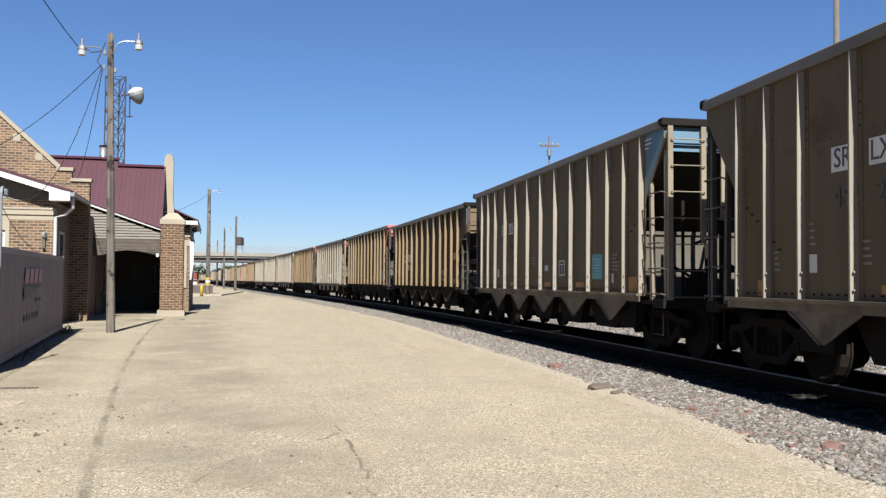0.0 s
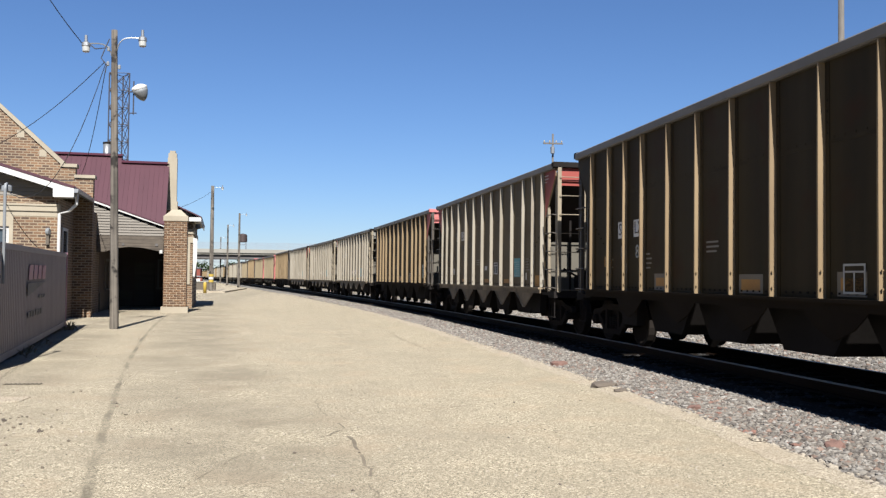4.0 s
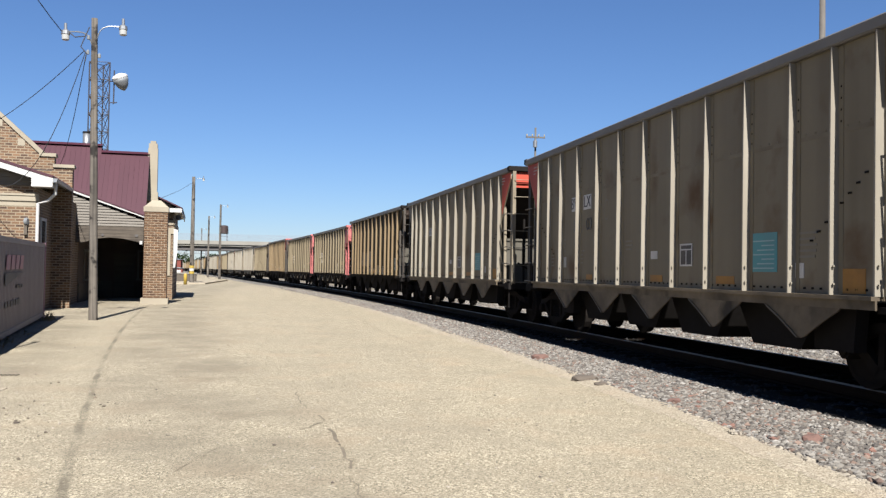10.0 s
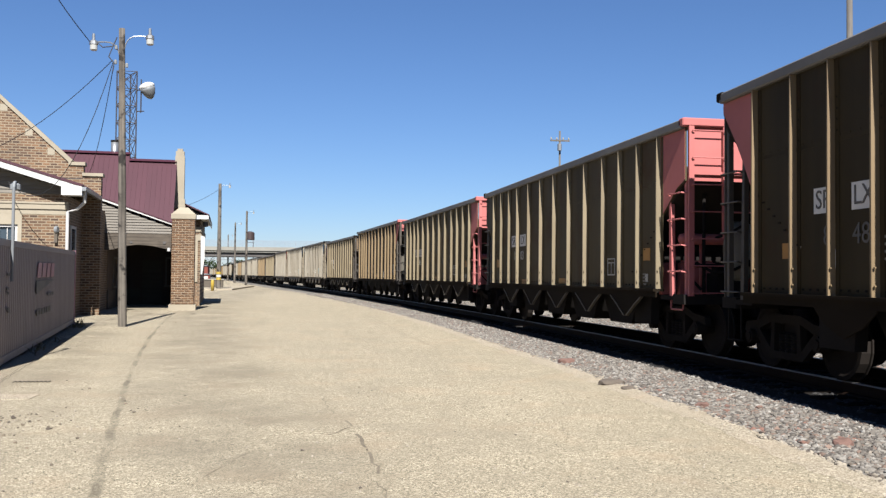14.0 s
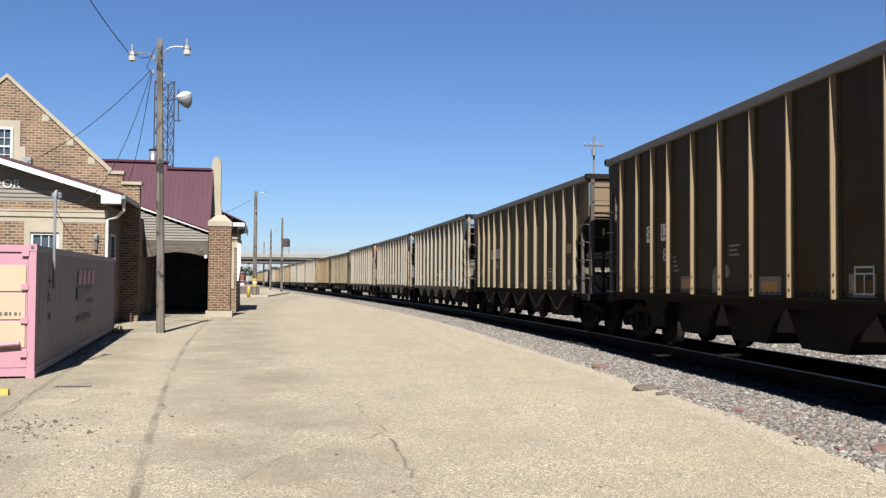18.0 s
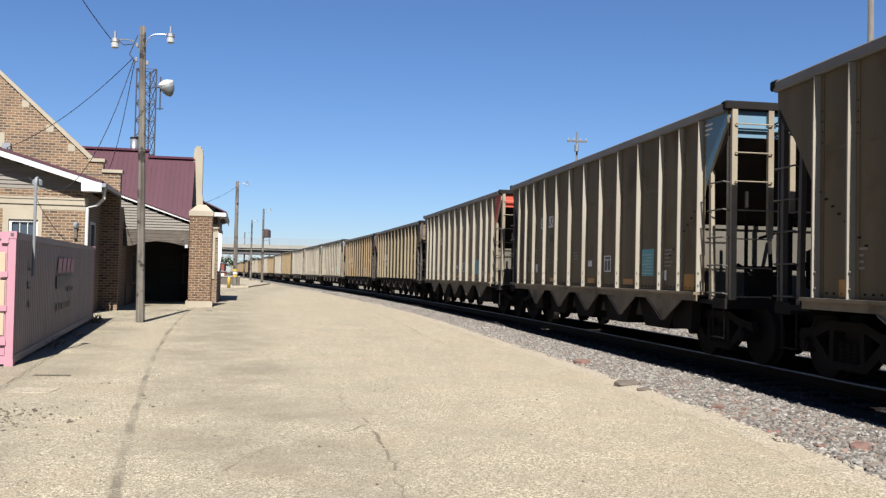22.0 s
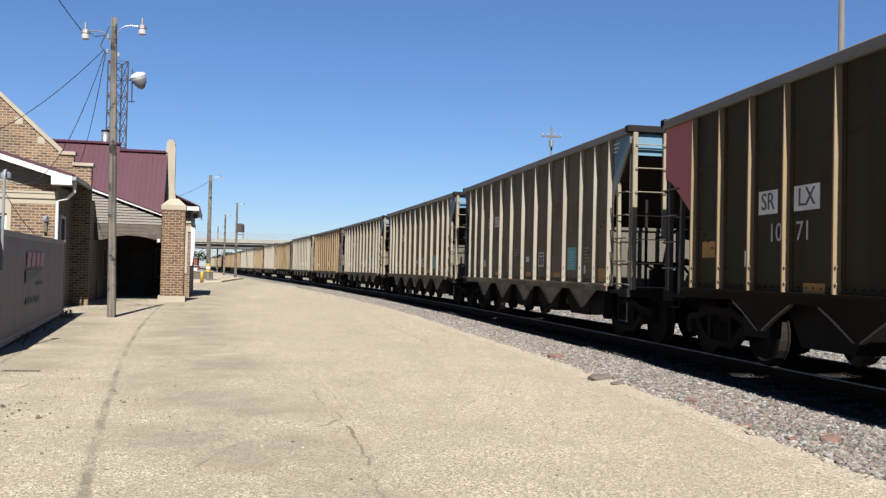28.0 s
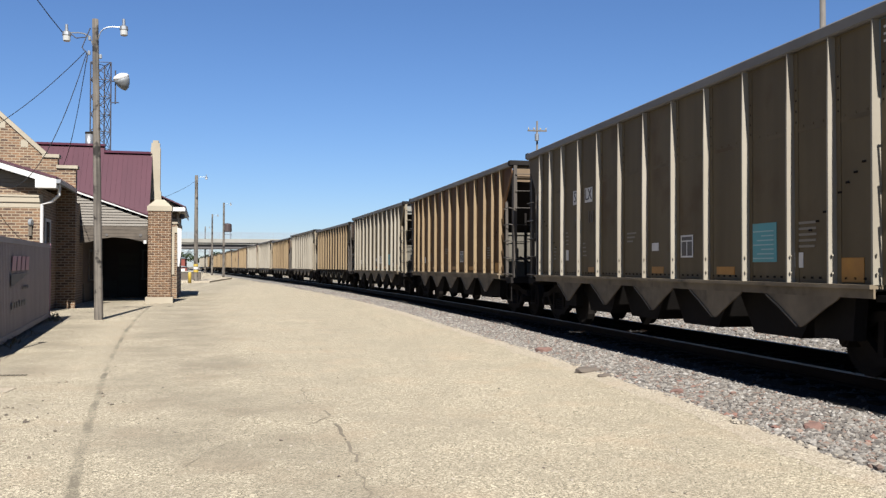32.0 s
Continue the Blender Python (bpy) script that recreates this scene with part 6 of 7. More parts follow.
def lattice_tower():
    tw = thing("lattice_tower", pose(-14.87, 70.0, 0, 0, 0, 0), "dark grey steel lattice radio tower", "tower")
    legs = [(-0.72, -0.42), (0.72, -0.42), (0, 0.83)]
    h = 16.7
    for i, (x, y) in enumerate(legs):
        part("leg", quick(rod, (x, y, 0), (x, y, h), 0.05), TOWER, tw)
    for i in range(3):
        (x0, y0), (x1, y1) = legs[i], legs[(i + 1) % 3]
        for k in range(13):
            z0, z1 = h * k / 13, h * (k + 1) / 13
            bm = bmesh.new()
            rod(bm, (x0, y0, z0), (x1, y1, z1), 0.028, seg=5)
            rod(bm, (x1, y1, z0), (x0, y0, z1), 0.028, seg=5)
            rod(bm, (x0, y0, z1), (x1, y1, z1), 0.028, seg=5)
            part("brace", bm, TOWER, tw)
    ar = bmesh.new()
    rod(ar, (0.72, -0.42, 15.3), (1.3, -0.6, 15.3), 0.05)
    rod(ar, (0.72, -0.42, 13.7), (1.3, -0.6, 13.7), 0.04)
    rod(ar, (1.05, -0.5, 13.6), (1.05, -0.5, 16.1), 0.05)
    part("bracket", ar, TOWER, tw)
    ds = bmesh.new()
    up = Vector((-0.30, -0.30, 0.9))
    lathe(ds, [(0.05, -0.75), (0.24, -0.62), (0.42, -0.36), (0.54, -0.02), (0.56, 0.22)], (1.55, -0.55, 15.35), 20, up)
    part("antenna_bowl", ds, DISH, tw, "grey antenna bowl", smooth=True)
    hd = bmesh.new()
    lathe(hd, [(0.57, 0.2), (0.58, 0.30), (0.46, 0.42), (0.2, 0.52), (0.03, 0.55)], (1.55, -0.55, 15.35), 18, up)
    part("antenna_cover", hd, WHITE, tw, "white antenna cover")


lattice_tower()


def crossarm_pole(x, y, h, z_arm, label, r=0.14):
    p = thing("utility_pole", pose(x, y, 0), label, "pole")
    bm = bmesh.new()
    lathe(bm, [(r, -0.1), (r * 0.85, h * 0.5), (r * 0.7, h)], (0, 0, 0), 12)
    part("shaft", bm, GREY_WOOD, p, smooth=True)
    if z_arm:
        part("crossarm", boxes((-0.75, -0.08, z_arm - 0.06, 0.75, 0.0, z_arm + 0.06)), GREY_WOOD, p)
        for xx in (-0.68, -0.25, 0.25, 0.68):
            k = bmesh.new()
            lathe(k, [(0.02, 0.06), (0.05, 0.1), (0.05, 0.2), (0.02, 0.24)], (xx, -0.04, z_arm), 8)
            part("insulator", k, LIMESTONE, p)
        t = bmesh.new()
        lathe(t, [(0.1, -0.3), (0.16, -0.28), (0.16, 0.2), (0.1, 0.24)], (-0.08, -0.22, z_arm - 0.5), 12)
        part("transformer", t, GALV, p)


crossarm_pole(17.6, 67.0, 12.75, 12.0, "far wooden pole with a short crossarm behind the train", 0.10)
crossarm_pole(24.67, 40.0, 17.0, 0, "tall wooden pole standing behind the train", 0.19)
for x, y in ((-11.1, 97.0), (-11.8, 138.0), (-16.5, 169.0), (-23.3, 222.0)):
    street_pole(x, y, 11.1, [(1, 0, -0.35, 0.95)], "wooden street lamp pole beside the track", 0.24 if y < 100 else 0.2, band=y < 100)
cable((-11.1, 97, 10.6), B @ Vector((-0.5, 13, 5.6)), 0.12, 0.014, "thin cable from a far pole to the depot")

# ---- the far end of the lot ----
bl = thing("bollard", pose(-10.75, 89.0, 0), "yellow steel bollard on the pavement", "bollard")
bm = bmesh.new()
lathe(bm, [(0.16, 0), (0.16, 0.95), (0.13, 1.03), (0.05, 1.07)], (0, 0, 0), 14)
part("post", bm, YELLOW, bl, smooth=True)
kerb = new("kerb", mesh_of("kerb", boxes((-24, 92, -0.1, -9.2, 92.3, 0.14), (-9.5, 92.3, -0.1, -9.2, 120, 0.14), (-24, 92.3, -0.1, -9.5, 120, 0.10)), SAND))
tagged(kerb, "pale concrete kerb and raised pad", kind="structure")
wall_low = thing("low_wall", pose(-14, 104, 0.1), "low brown retaining wall beside the lamp pole", "wall")
part("wall", boxes((-4.5, -0.3, 0, 2.6, 0.3, 0.85)), BOARD, wall_low)
part("coping", boxes((-4.6, -0.38, 0.85, 2.7, 0.38, 0.97)), CONCRETE, wall_low)
for k, (x, y, w, h, m, lab) in enumerate(((-26, 190, 4.5, 3.2, RED_WALL, "red metal shed under the overpass"), (-21.2, 165, 1.6, 1.5, RED_WALL, "small red equipment cabinet"),
                                          (-36, 230, 6.0, 3.0, CONCRETE, "pale low block building"))):
    sh = thing("shed", pose(x, y, 0), lab, "shed")
    part("wall", boxes((-w / 2, -w / 3, 0, w / 2, w / 3, h)), m, sh)
    rf = bmesh.new()
    prism(rf, [(-w / 2 - 0.2, h), (w / 2 + 0.2, h), (0, h + w * 0.12)], -w / 3 - 0.2, w / 3 + 0.2, "y")
    part("roof", rf, GALV, sh)
    part("door", boxes((-0.5, -w / 3 - 0.04, 0, 0.5, -w / 3, min(2.0, h - 0.3))), WHITE, sh)


def overpass():
    o = thing("overpass", pose(-20, 224, -1.4, 0, 0, 3), "concrete road overpass with dark girders and a wire fence", "bridge")
    part("deck", boxes((-140, -5, 8.2, 110, 5, 9.0), (-140, -5.3, 8.6, 110, -5, 9.5), (-140, 5, 8.6, 110, 5.3, 9.5)), CONCRETE, o)
    for y in (-4.2, -1.4, 1.4, 4.2):
        part("girder", boxes((-140, y - 0.2, 7.2, 110, y + 0.2, 8.2)), GIRDER, o)
    for x in (-70, -38, 46, 78):
        pier = part("pier", boxes((x - 0.6, -4.8, 6.4, x + 0.6, 4.8, 7.2)), CONCRETE, o)
        for y in (-3.5, 0, 3.5):
            b = bmesh.new()
            rod(b, (x, y, 0), (x, y, 6.4), 0.45, seg=12)
            part("column", b, CONCRETE, pier)
    fe = bmesh.new()
    for k in range(101):
        box(fe, -140 + 2.5 * k, -5.2, 9.5, -139.93 + 2.5 * k, -5.12, 11.0)
    for k in range(8):
        box(fe, -140, -5.18, 9.66 + 0.19 * k, 110, -5.15, 9.74 + 0.19 * k)
    part("fence", fe, FENCE, o, "pale wire fence along the deck")


overpass()


def water_tank():
    w = thing("water_tank", pose(-27.0, 330, 0), "dark water tank on tall legs behind the overpass", "water tank")
    bm = bmesh.new()
    lathe(bm, [(1.5, 13.9), (1.6, 14.0), (1.55, 16.4), (1.2, 16.8), (0.1, 17.0)], (0, 0, 0), 18)
    part("tank", bm, TANK_RED, w)
    for x, y in ((-1, -1), (1, -1), (1, 1), (-1, 1)):
        part("leg", quick(rod, (x * 1.4, y * 1.4, 0), (x * 1.1, y * 1.1, 13.8), 0.12), GIRDER, w)
    for z in (5, 9.5, 13):
        part("ring", boxes((-1.4, -1.4, z, 1.4, -1.3, z + 0.12), (-1.4, 1.3, z, 1.4, 1.4, z + 0.12)), GIRDER, w)


water_tank()


def tree(x, y, h, seed):
    rnd = random.Random(seed)
    t = thing("tree", pose(x, y, 0), "distant dark green leafy tree beyond the overpass", "tree", "distant trees")
    bm = bmesh.new()
    rod(bm, (0, 0, 0), (0.1, 0, h * 0.5), 0.28, 0.16)
    tips = []
    for k in range(6):
        a = k * 1.05 + rnd.random()
        tip = Vector((math.cos(a) * h * 0.25, math.sin(a) * h * 0.25, h * rnd.uniform(0.6, 0.85)))
        rod(bm, (0.1, 0, h * rnd.uniform(0.35, 0.5)), tip, 0.11, 0.04, 6)
        tips.append(tip)
    part("trunk", bm, BARK, t)
    cr = bmesh.new()
    for k in range(420):
        c = rnd.choice(tips) + Vector((rnd.gauss(0, h * 0.11), rnd.gauss(0, h * 0.11), rnd.gauss(0, h * 0.09)))
        s = rnd.uniform(0.15, 0.4)
        d1, d2 = Vector((rnd.gauss(0, 1), rnd.gauss(0, 1), rnd.gauss(0, 1))).normalized() * s, Vector((rnd.gauss(0, 1), rnd.gauss(0, 1), rnd.gauss(0, 1))).normalized() * s
        cr.faces.new([cr.verts.new(c + q) for q in (d1, d2, -d1, -d2)])
    part("crown", cr, LEAF, t)


for k in range(7):
    tree(-46 + k * 3.4 + (k % 3), 300 + 14 * ((k * 7) % 5), 5.0 + (k * 5) % 3, k)


def signal_gantry():
    g = thing("signal_gantry", pose(-34, 250, 0), "grey steel signal bridge over the far tracks", "signal bridge")
    for x in (-9, 9):
        part("mast", boxes((x - 0.25, -0.25, 0, x + 0.25, 0.25, 6.2)), GALV, g)
    bm = boxes((-9, -0.3, 5.4, 9, -0.2, 5.55), (-9, -0.3, 6.1, 9, -0.2, 6.25))
    for k in range(12):
        rod(bm, (-9 + 1.5 * k, -0.25, 5.45), (-8.25 + 1.5 * k, -0.25, 6.15), 0.06, seg=5)
        rod(bm, (-8.25 + 1.5 * k, -0.25, 6.15), (-7.5 + 1.5 * k, -0.25, 5.45), 0.06, seg=5)
    part("truss", bm, GALV, g)
    for x in (-4, 0, 4):
        part("signal_head", boxes((x - 0.3, -0.6, 6.2, x + 0.3, -0.3, 7.4)), GIRDER, g)


signal_gantry()


# ---- wear on the pavement ----
DEBRIS = stone_material("dark_litter", [(0, (0.1, 0.08, 0.055)), (0.5, (0.16, 0.125, 0.085)), (0.8, (0.07, 0.055, 0.04))])


def crack(points, w, label, material=None, jitter=0.018):
    """An uneven filled crack lying 3 mm proud of the pavement."""
    rnd = random.Random(len(label) + int(points[0][0] * 10) + int(points[0][1] * 10))
    vs, fs, n = [], [], 0
    fine = []
    for (x0, y0), (x1, y1) in zip(points, points[1:]):
        m = max(2, int(math.hypot(x1 - x0, y1 - y0) / 0.14))
        for k in range(m):
            fine.append((x0 + (x1 - x0) * k / m + rnd.gauss(0, jitter), y0 + (y1 - y0) * k / m + rnd.gauss(0, jitter)))
    fine.append(points[-1])
    for k, (x, y) in enumerate(fine):
        x1, y1 = fine[min(k + 1, len(fine) - 1)]
        x0, y0 = fine[max(k - 1, 0)]
        d = Vector((-(y1 - y0), x1 - x0)).normalized() * w * (rnd.uniform(0.3, 1.0) if jitter > 0.01 else rnd.uniform(0.85, 1.1)) / 2
        vs += [(x + d.x, y + d.y, 0.003), (x - d.x, y - d.y, 0.003)]
        if k:
            fs.append((2 * k - 2, 2 * k - 1, 2 * k + 1, 2 * k))
    me = bpy.data.meshes.new("pavement_crack")
    me.from_pydata(vs, [], fs)
    me.materials.append(material or SEAL)
    return tagged(new("pavement_crack", me), label, kind="structure")


HAIR = surface("dirt_filled_crack", (0.140, 0.117, 0.082), (0.070, 0.057, 0.040), 0.95, 0, 4.5, 40, 0.2)
PAD = ground_material("worn_concrete_pad", (0.2344, 0.2003, 0.1417), (0.1512, 0.1266, 0.08507), (0.2873, 0.2495, 0.1814), (0.1512, 0.1285, 0.09264))
crack([(0.25, 10.2), (0.31, 9.85)], 0.045, "short dark crack in the worn pavement", HAIR)
crack([(0.35, 9.35), (0.39, 8.95), (0.40, 8.6)], 0.045, "short dark crack in the worn pavement", HAIR)
crack([(0.41, 8.4), (0.44, 7.9), (0.45, 7.45)], 0.04, "short dark crack in the worn pavement", HAIR)
crack([(0.44, 7.2), (0.47, 6.6), (0.5, 5.6)], 0.014, "thin dark crack in the worn pavement", HAIR)
crack([(-0.02, 12.2), (0.05, 11.3), (0.12, 10.7)], 0.016, "thin dark crack across the worn pavement", HAIR)
crack([(0.06, 9.3), (0.28, 9.74)], 0.02, "thin dark crack across the worn pavement", HAIR)
crack([(-0.61, 8.77), (-1.1, 8.85), (-1.73, 8.83), (-2.6, 8.7)], 0.009, "thin crack running across the pavement", HAIR)
crack([(-1.0, 30.3), (-1.36, 30.09), (-2.4, 29.6), (-3.47, 29.32), (-5.0, 29.0)], 0.05, "thin crack running across the pavement", HAIR)
crack([(2.5, 20.0), (2.21, 24.1), (2.01, 30.25), (1.6, 38.0)], 0.03, "thin crack running along the pavement", HAIR)
crack([(1.0, 11.2), (1.6, 11.3), (1.9, 11.45)], 0.02, "thin crack running across the pavement", HAIR)
crack([(-4.16, 11.01), (-4.61, 13.45), (-5.05, 16.08), (-5.6, 19.5), (-6.6, 25.5), (-7.1, 29.5)], 0.03, "dark joint between the pavement and the container pad", SEAL)
grate = new("drain_grate", mesh_of("drain_grate", boxes(*[(-4.55 + 0.06 * k, 14.05, 0.002, -4.52 + 0.06 * k, 14.2, 0.012) for k in range(9)]), SEAL))
tagged(grate, "dark steel drain grate set in the pavement", "drain grate")
patch = new("concrete_patch", mesh_of("concrete_patch", boxes((-4.28, 12.2, -0.02, -3.74, 12.68, 0.006)), SAND))
tagged(patch, "pale square concrete patch in the pavement", kind="structure")
pad = new("container_pad", mesh_of("container_pad", quick(prism, [(-4.25, 9.0), (-4.22, 11.0), (-4.66, 13.45), (-5.1, 16.08), (-7.5, 29.5), (-11, 29.5), (-9, 9.0)], -0.02, 0.004, "z"), PAD))
tagged(pad, "pale concrete pad under the container", kind="structure")

crack([(-5.26, 31.58), (-4.44, 30.87), (-3.78, 32.09)], 0.09, "short dark crack in the worn pavement", HAIR, 0.03)
crack([(-3.13, 33.92), (-2.57, 34.38), (-2.03, 33.32)], 0.09, "short dark crack in the worn pavement", HAIR, 0.03)
crack([(-6.16, 33.25), (-5.81, 33.94)], 0.09, "short dark crack in the worn pavement", HAIR, 0.03)
crack([(-0.70, 8.45), (-0.80, 7.95), (-0.95, 7.4)], 0.007, "thin dark crack in the worn pavement", HAIR)
crack([(-3.29, 24.03), (-2.81, 23.49), (-2.34, 24.56)], 0.09, "short dark crack in the worn pavement", HAIR, 0.03)
stop = bmesh.new()
prism(stop, [(0, -0.02), (0.02, 0.09), (0.13, 0.09), (0.15, -0.02)], -1.75, 0.0, "x")
ws = new("wheel_stop", mesh_of("wheel_stop", stop, YELLOW))
ws.matrix_world = pose(-4.86, 13.1, 0.0, 0, 0, 9.4)
tagged(ws, "yellow painted concrete wheel stop by the container", "wheel stop")



def scatter(name, n, where, size, material, label, sink=0.3, seed=5, squash=0.7):
    """Many small angular stones in one mesh."""
    rng = np.random.RandomState(seed)
    base = np.array([(0, 0, -1), (0.72, -0.53, -0.45), (-0.28, -0.85, -0.45), (-0.89, 0, -0.45), (-0.28, 0.85, -0.45), (0.72, 0.53, -0.45),
                     (0.28, -0.85, 0.45), (-0.72, -0.53, 0.45), (-0.72, 0.53, 0.45), (0.28, 0.85, 0.45), (0.89, 0, 0.45), (0, 0, 1)])
    tri = np.array([(0, 1, 2), (1, 0, 5), (0, 2, 3), (0, 3, 4), (0, 4, 5), (1, 5, 10), (2, 1, 6), (3, 2, 7), (4, 3, 8), (5, 4, 9), (1, 10, 6), (2, 6, 7),
                    (3, 7, 8), (4, 8, 9), (5, 9, 10), (6, 10, 11), (7, 6, 11), (8, 7, 11), (9, 8, 11), (10, 9, 11)])
    pos = where(rng, n)
    n = len(pos)
    r = size[0] + (size[1] - size[0]) * rng.rand(n) ** 1.8
    v = base[None] * (1 + rng.uniform(-0.35, 0.3, (n, 12, 1)))
    v = v * np.stack([r * rng.uniform(0.8, 1.35, n), r * rng.uniform(0.7, 1.1, n), r * rng.uniform(0.5, 0.9, n) * squash / 0.7], 1)[:, None]
    a = rng.uniform(0, 6.28, n)
    x, y = v[..., 0] * np.cos(a)[:, None] - v[..., 1] * np.sin(a)[:, None], v[..., 0] * np.sin(a)[:, None] + v[..., 1] * np.cos(a)[:, None]
    v = np.stack([x, y, v[..., 2]], 2) + pos[:, None] + np.stack([0 * r, 0 * r, r * (0.5 - sink)], 1)[:, None]
    f = (tri[None] + 12 * np.arange(n)[:, None, None]).reshape(-1, 3)
    me = bpy.data.meshes.new(name)
    me.from_pydata(v.reshape(-1, 3).tolist(), [], f.tolist())
    me.materials.append(material)
    return tagged(new(name, me), label, name.replace("_", " "), kind="stuff")


def bed_height(d):
    return np.interp(d, [4.45, 4.75, 5.3, CENTRE - 1.5, CENTRE - 1.25, CENTRE + 1.25, CENTRE + 3.2, CENTRE + 5], [-0.015, 0.012, 0.03, 0.05, 0.13, 0.13, 0.05, -0.015])


def on_bed(s0, s1, d0, d1, power=1.0):
    def where(rng, n):
        s = s0 + (s1 - s0) * rng.rand(n) ** power
        d = d0 + (d1 - d0) * rng.rand(n)
        th = np.interp(s, S, TH)
        return np.stack([np.interp(s, S, TX) + d * np.cos(th), np.interp(s, S, TY) + d * np.sin(th), bed_height(d)], 1)
    return where


scatter("ballast_stones", 44000, on_bed(4, 26, 4.62, CENTRE - 1.48), (0.013, 0.04), BALLAST, "loose grey crushed ballast stones", seed=1)
# these stones carry the train's shade in their colour
scatter("stained_ballast_stones", 9000, on_bed(4, 30, CENTRE - 1.54, CENTRE + 1.2), (0.018, 0.045), SHADE_BALLAST, "ballast stones between the rails, painted black for train shade", seed=21)
scatter("ballast_stones", 18000, on_bed(26, 75, 4.75, CENTRE - 1.48, 1.3), (0.022, 0.048), BALLAST, "loose grey crushed ballast stones", seed=2)
scatter("ballast_stones", 6000, on_bed(8, 60, CENTRE + 1.5, 12.5), (0.03, 0.06), BALLAST, "loose grey crushed ballast stones", seed=12)
scatter("ballast_stones", 9000, on_bed(-16, 4, 4.62, CENTRE - 1.48), (0.016, 0.042), BALLAST, "loose grey crushed ballast stones", seed=31)
scatter("brick_rubble", 150, on_bed(4, 13, 4.6, 5.5), (0.02, 0.055), RUBBLE, "pinkish brick crumbs along the pavement edge", seed=3)


def lot_edge(rng, n):
    s = 4 + 50 * rng.rand(n) ** 1.5
    d = np.array([edge_d(k) for k in s]) + rng.normal(0.10, 0.055, n)
    th = np.interp(s, S, TH)
    return np.stack([np.interp(s, S, TX) + d * np.cos(th), np.interp(s, S, TY) + d * np.sin(th), np.maximum(0, bed_height(d))], 1)


scatter("edge_grit", 6000, lot_edge, (0.01, 0.034), GRIT, "pale broken pavement edge crumbs", seed=4)


def lot_spread(rng, n):
    return np.stack([rng.uniform(-8, 4.4, n), 5 + 30 * rng.rand(n) ** 1.6, np.zeros(n)], 1)


scatter("dark_debris", 75, lambda rng, n: np.stack([rng.normal(-3.2, 0.7, n), rng.normal(9.4, 1.5, n), np.zeros(n)], 1), (0.006, 0.028), DEBRIS, "dark dirt clods and leaf litter on the pavement", seed=8)
scatter("dark_debris", 110, lambda rng, n: np.stack([rng.uniform(-6, 4, n), rng.uniform(6, 34, n), np.zeros(n)], 1), (0.005, 0.018), DEBRIS, "dark dirt clods and leaf litter on the pavement", seed=18)
scatter("dark_debris", 230, lambda rng, n: np.stack([rng.normal(-3.75, 0.4, n), rng.normal(10.2, 0.45, n), np.zeros(n)], 1), (0.006, 0.024), DEBRIS, "dark dirt clods and leaf litter on the pavement", seed=41)
scatter("pavement_grit", 200, lambda rng, n: np.stack([rng.normal(-3.75, 0.5, n), rng.normal(10.2, 0.5, n), np.zeros(n)], 1), (0.006, 0.02), GRIT, "scattered grit on the pavement", seed=42)
scatter("pavement_grit", 1500, lot_spread, (0.006, 0.018), GRIT, "scattered grit on the pavement", seed=6)
for x, y, w, h, m, lab in ((4.45, 16.43, 0.17, 0.1, RUBBLE, "reddish lump of broken masonry by the pavement edge"), (4.29, 13.28, 0.22, 0.07, GRIT, "pale flat stone by the pavement edge"),
                           (4.97, 8.2, 0.12, 0.08, RUBBLE, "orange-red half brick on the ballast"), (4.67, 10.8, 0.1, 0.06, RUBBLE, "pinkish broken brick on the ballast"),
                           (4.33, 12.6, 0.1, 0.05, GRIT, "pale flat stone by the pavement edge")):
    bm = bmesh.new()
    bmesh.ops.create_icosphere(bm, subdivisions=2, radius=1)
    for v in bm.verts:
        k = 1 + 0.35 * noise.noise(v.co * 1.7 + Vector((x, y, 0)))
        v.co = Vector((v.co.x * w * k, v.co.y * w * 0.7 * k, max(-0.5, min(0.75, v.co.z)) * h * k))
    ob = new("rock", mesh_of("rock", bm, m))
    ob.location = (x, y, 0.03)
    tagged(ob, lab, "rock")


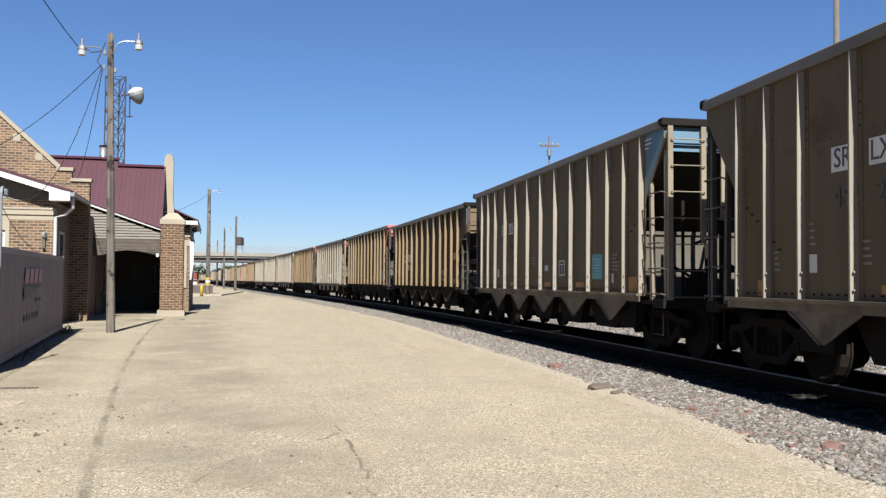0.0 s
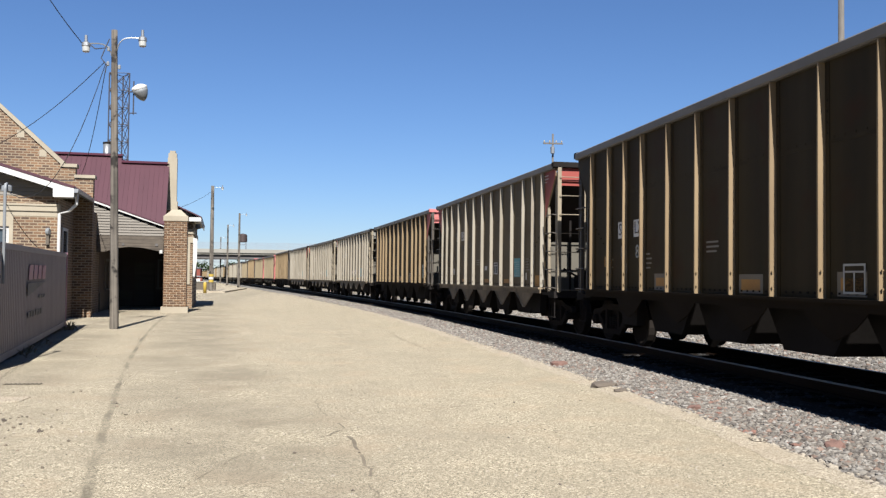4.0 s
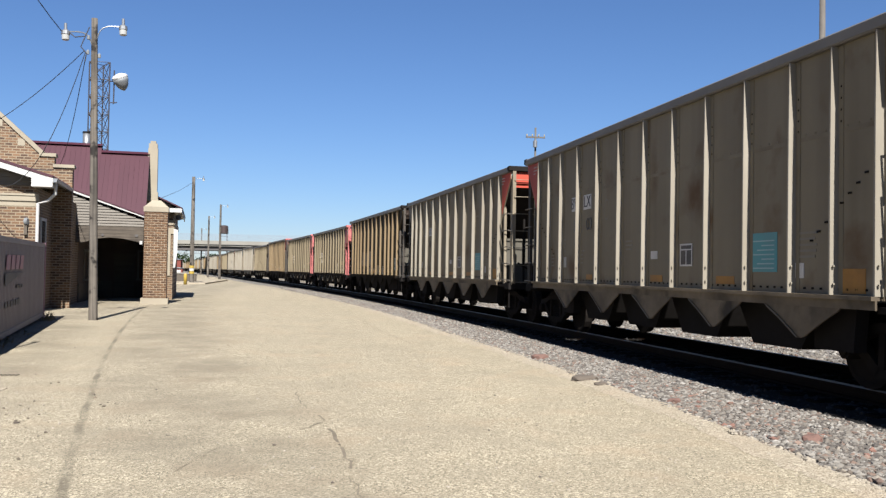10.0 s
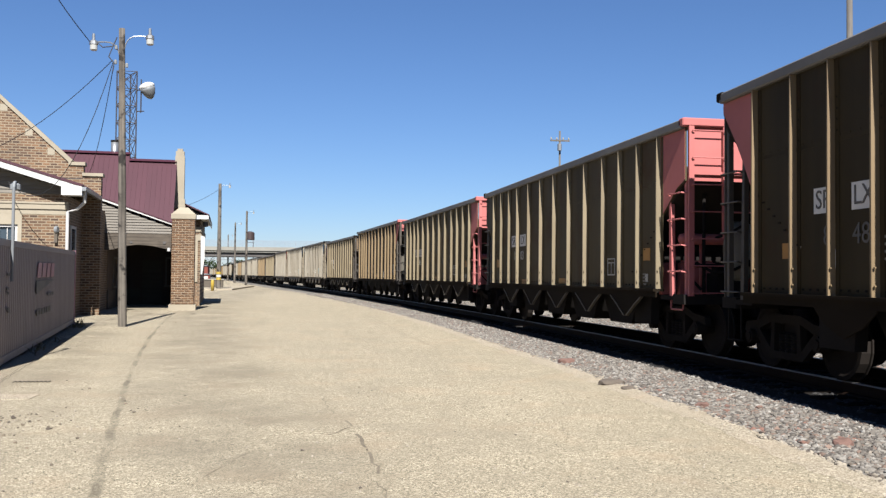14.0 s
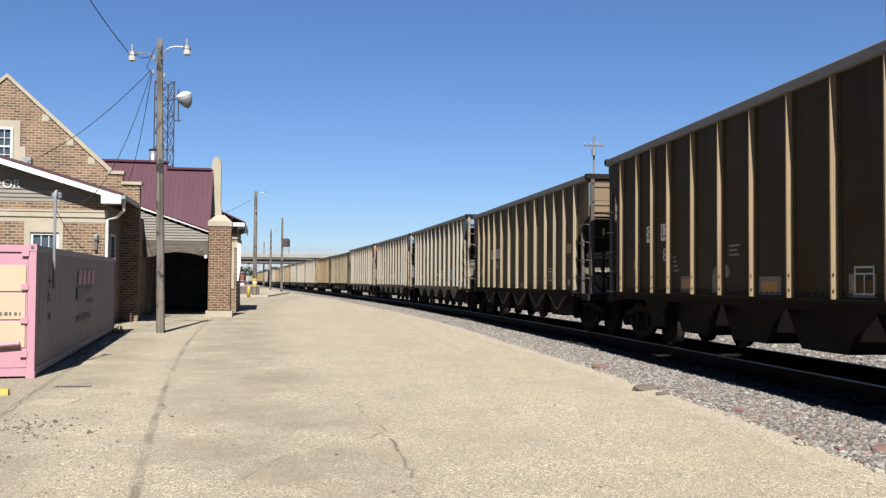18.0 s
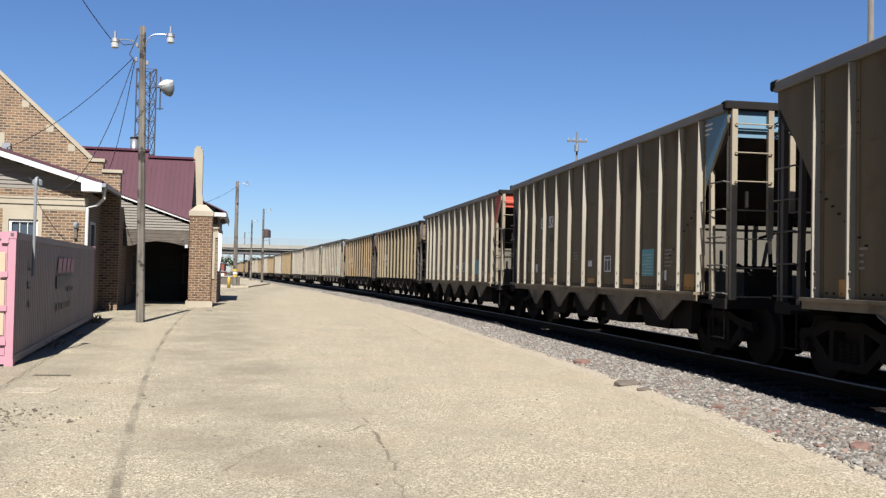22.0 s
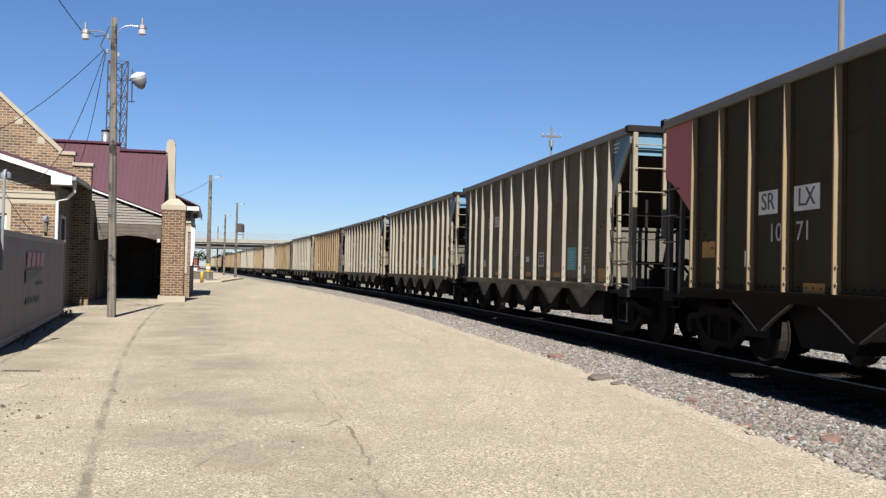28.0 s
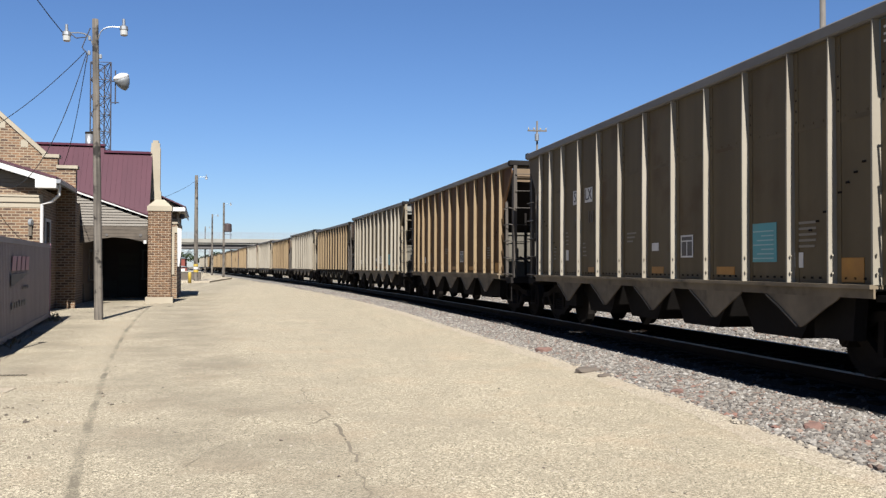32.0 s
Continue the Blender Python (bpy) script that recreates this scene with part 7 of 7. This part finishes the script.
def weeds(points, label, n=70, h=0.35):
    rnd = random.Random(int(abs(points[0][0]) * 100))
    bm = bmesh.new()
    for k in range(n):
        (x0, y0), (x1, y1) = points
        f = rnd.random()
        b = Vector((x0 + (x1 - x0) * f + rnd.gauss(0, 0.12), y0 + (y1 - y0) * f + rnd.gauss(0, 0.12), 0))
        tip = b + Vector((rnd.gauss(0, 0.12), rnd.gauss(0, 0.12), h * rnd.uniform(0.3, 1)))
        mid = b.lerp(tip, 0.6) + Vector((0.015, 0, 0.02))
        e = Vector((rnd.gauss(0, 1), rnd.gauss(0, 1), 0)).normalized() * 0.012
        bm.faces.new([bm.verts.new(q) for q in (b - e, b + e, mid + e, tip, mid - e)])
    return tagged(new("weeds", mesh_of("weeds", bm, WEED)), label, "weeds", kind="stuff")


cable(B @ Vector((-7.1, -4.75, 6.1)), B @ Vector((-3.7, -4.75, 5.2)), 0.25, 0.016, "black cable draped along the brick gable")
meter = thing("electric_meter", B @ pose(-3.98, -8.06, 3.0), "grey oval meter box on the brick wall", "meter")
mb = bmesh.new()
lathe(mb, [(0.05, -0.06), (0.12, -0.03), (0.13, 0.04), (0.1, 0.07)], (0, -0.02, 0.1), 14, Vector((1, -0.3, 0)))
part("dial", mb, DISH, meter)
part("box", boxes((-0.05, -0.06, -0.35, 0.05, 0.06, 0.02)), BOARD, meter)
weeds(((-5.75, 18.3), (-6.5, 23.4)), "dry weeds along the foot of the container", 40, 0.17)
weeds(((-7.2, 27.5), (-7.5, 28.8)), "dry weeds by the container corner", 60, 0.3)



def motions():
    """The train rolls towards the camera and past it on the right."""
    for i, car in enumerate(TRAIN):
        rows = []
        for k in range(33):
            s = FIRST + PITCH * i - advance(k) - HL + SLACK.get(i, -0.1)
            x0, y0, _ = track(s - 5.0)
            x1, y1, _ = track(s + 5.0)
            yaw = math.degrees(math.atan2(-(x1 - x0), y1 - y0))
            rows.append((k, pose((x0 + x1) / 2, (y0 + y1) / 2, RAIL_Z, 0, 0, yaw)))
        walk(car, rows)


motions()
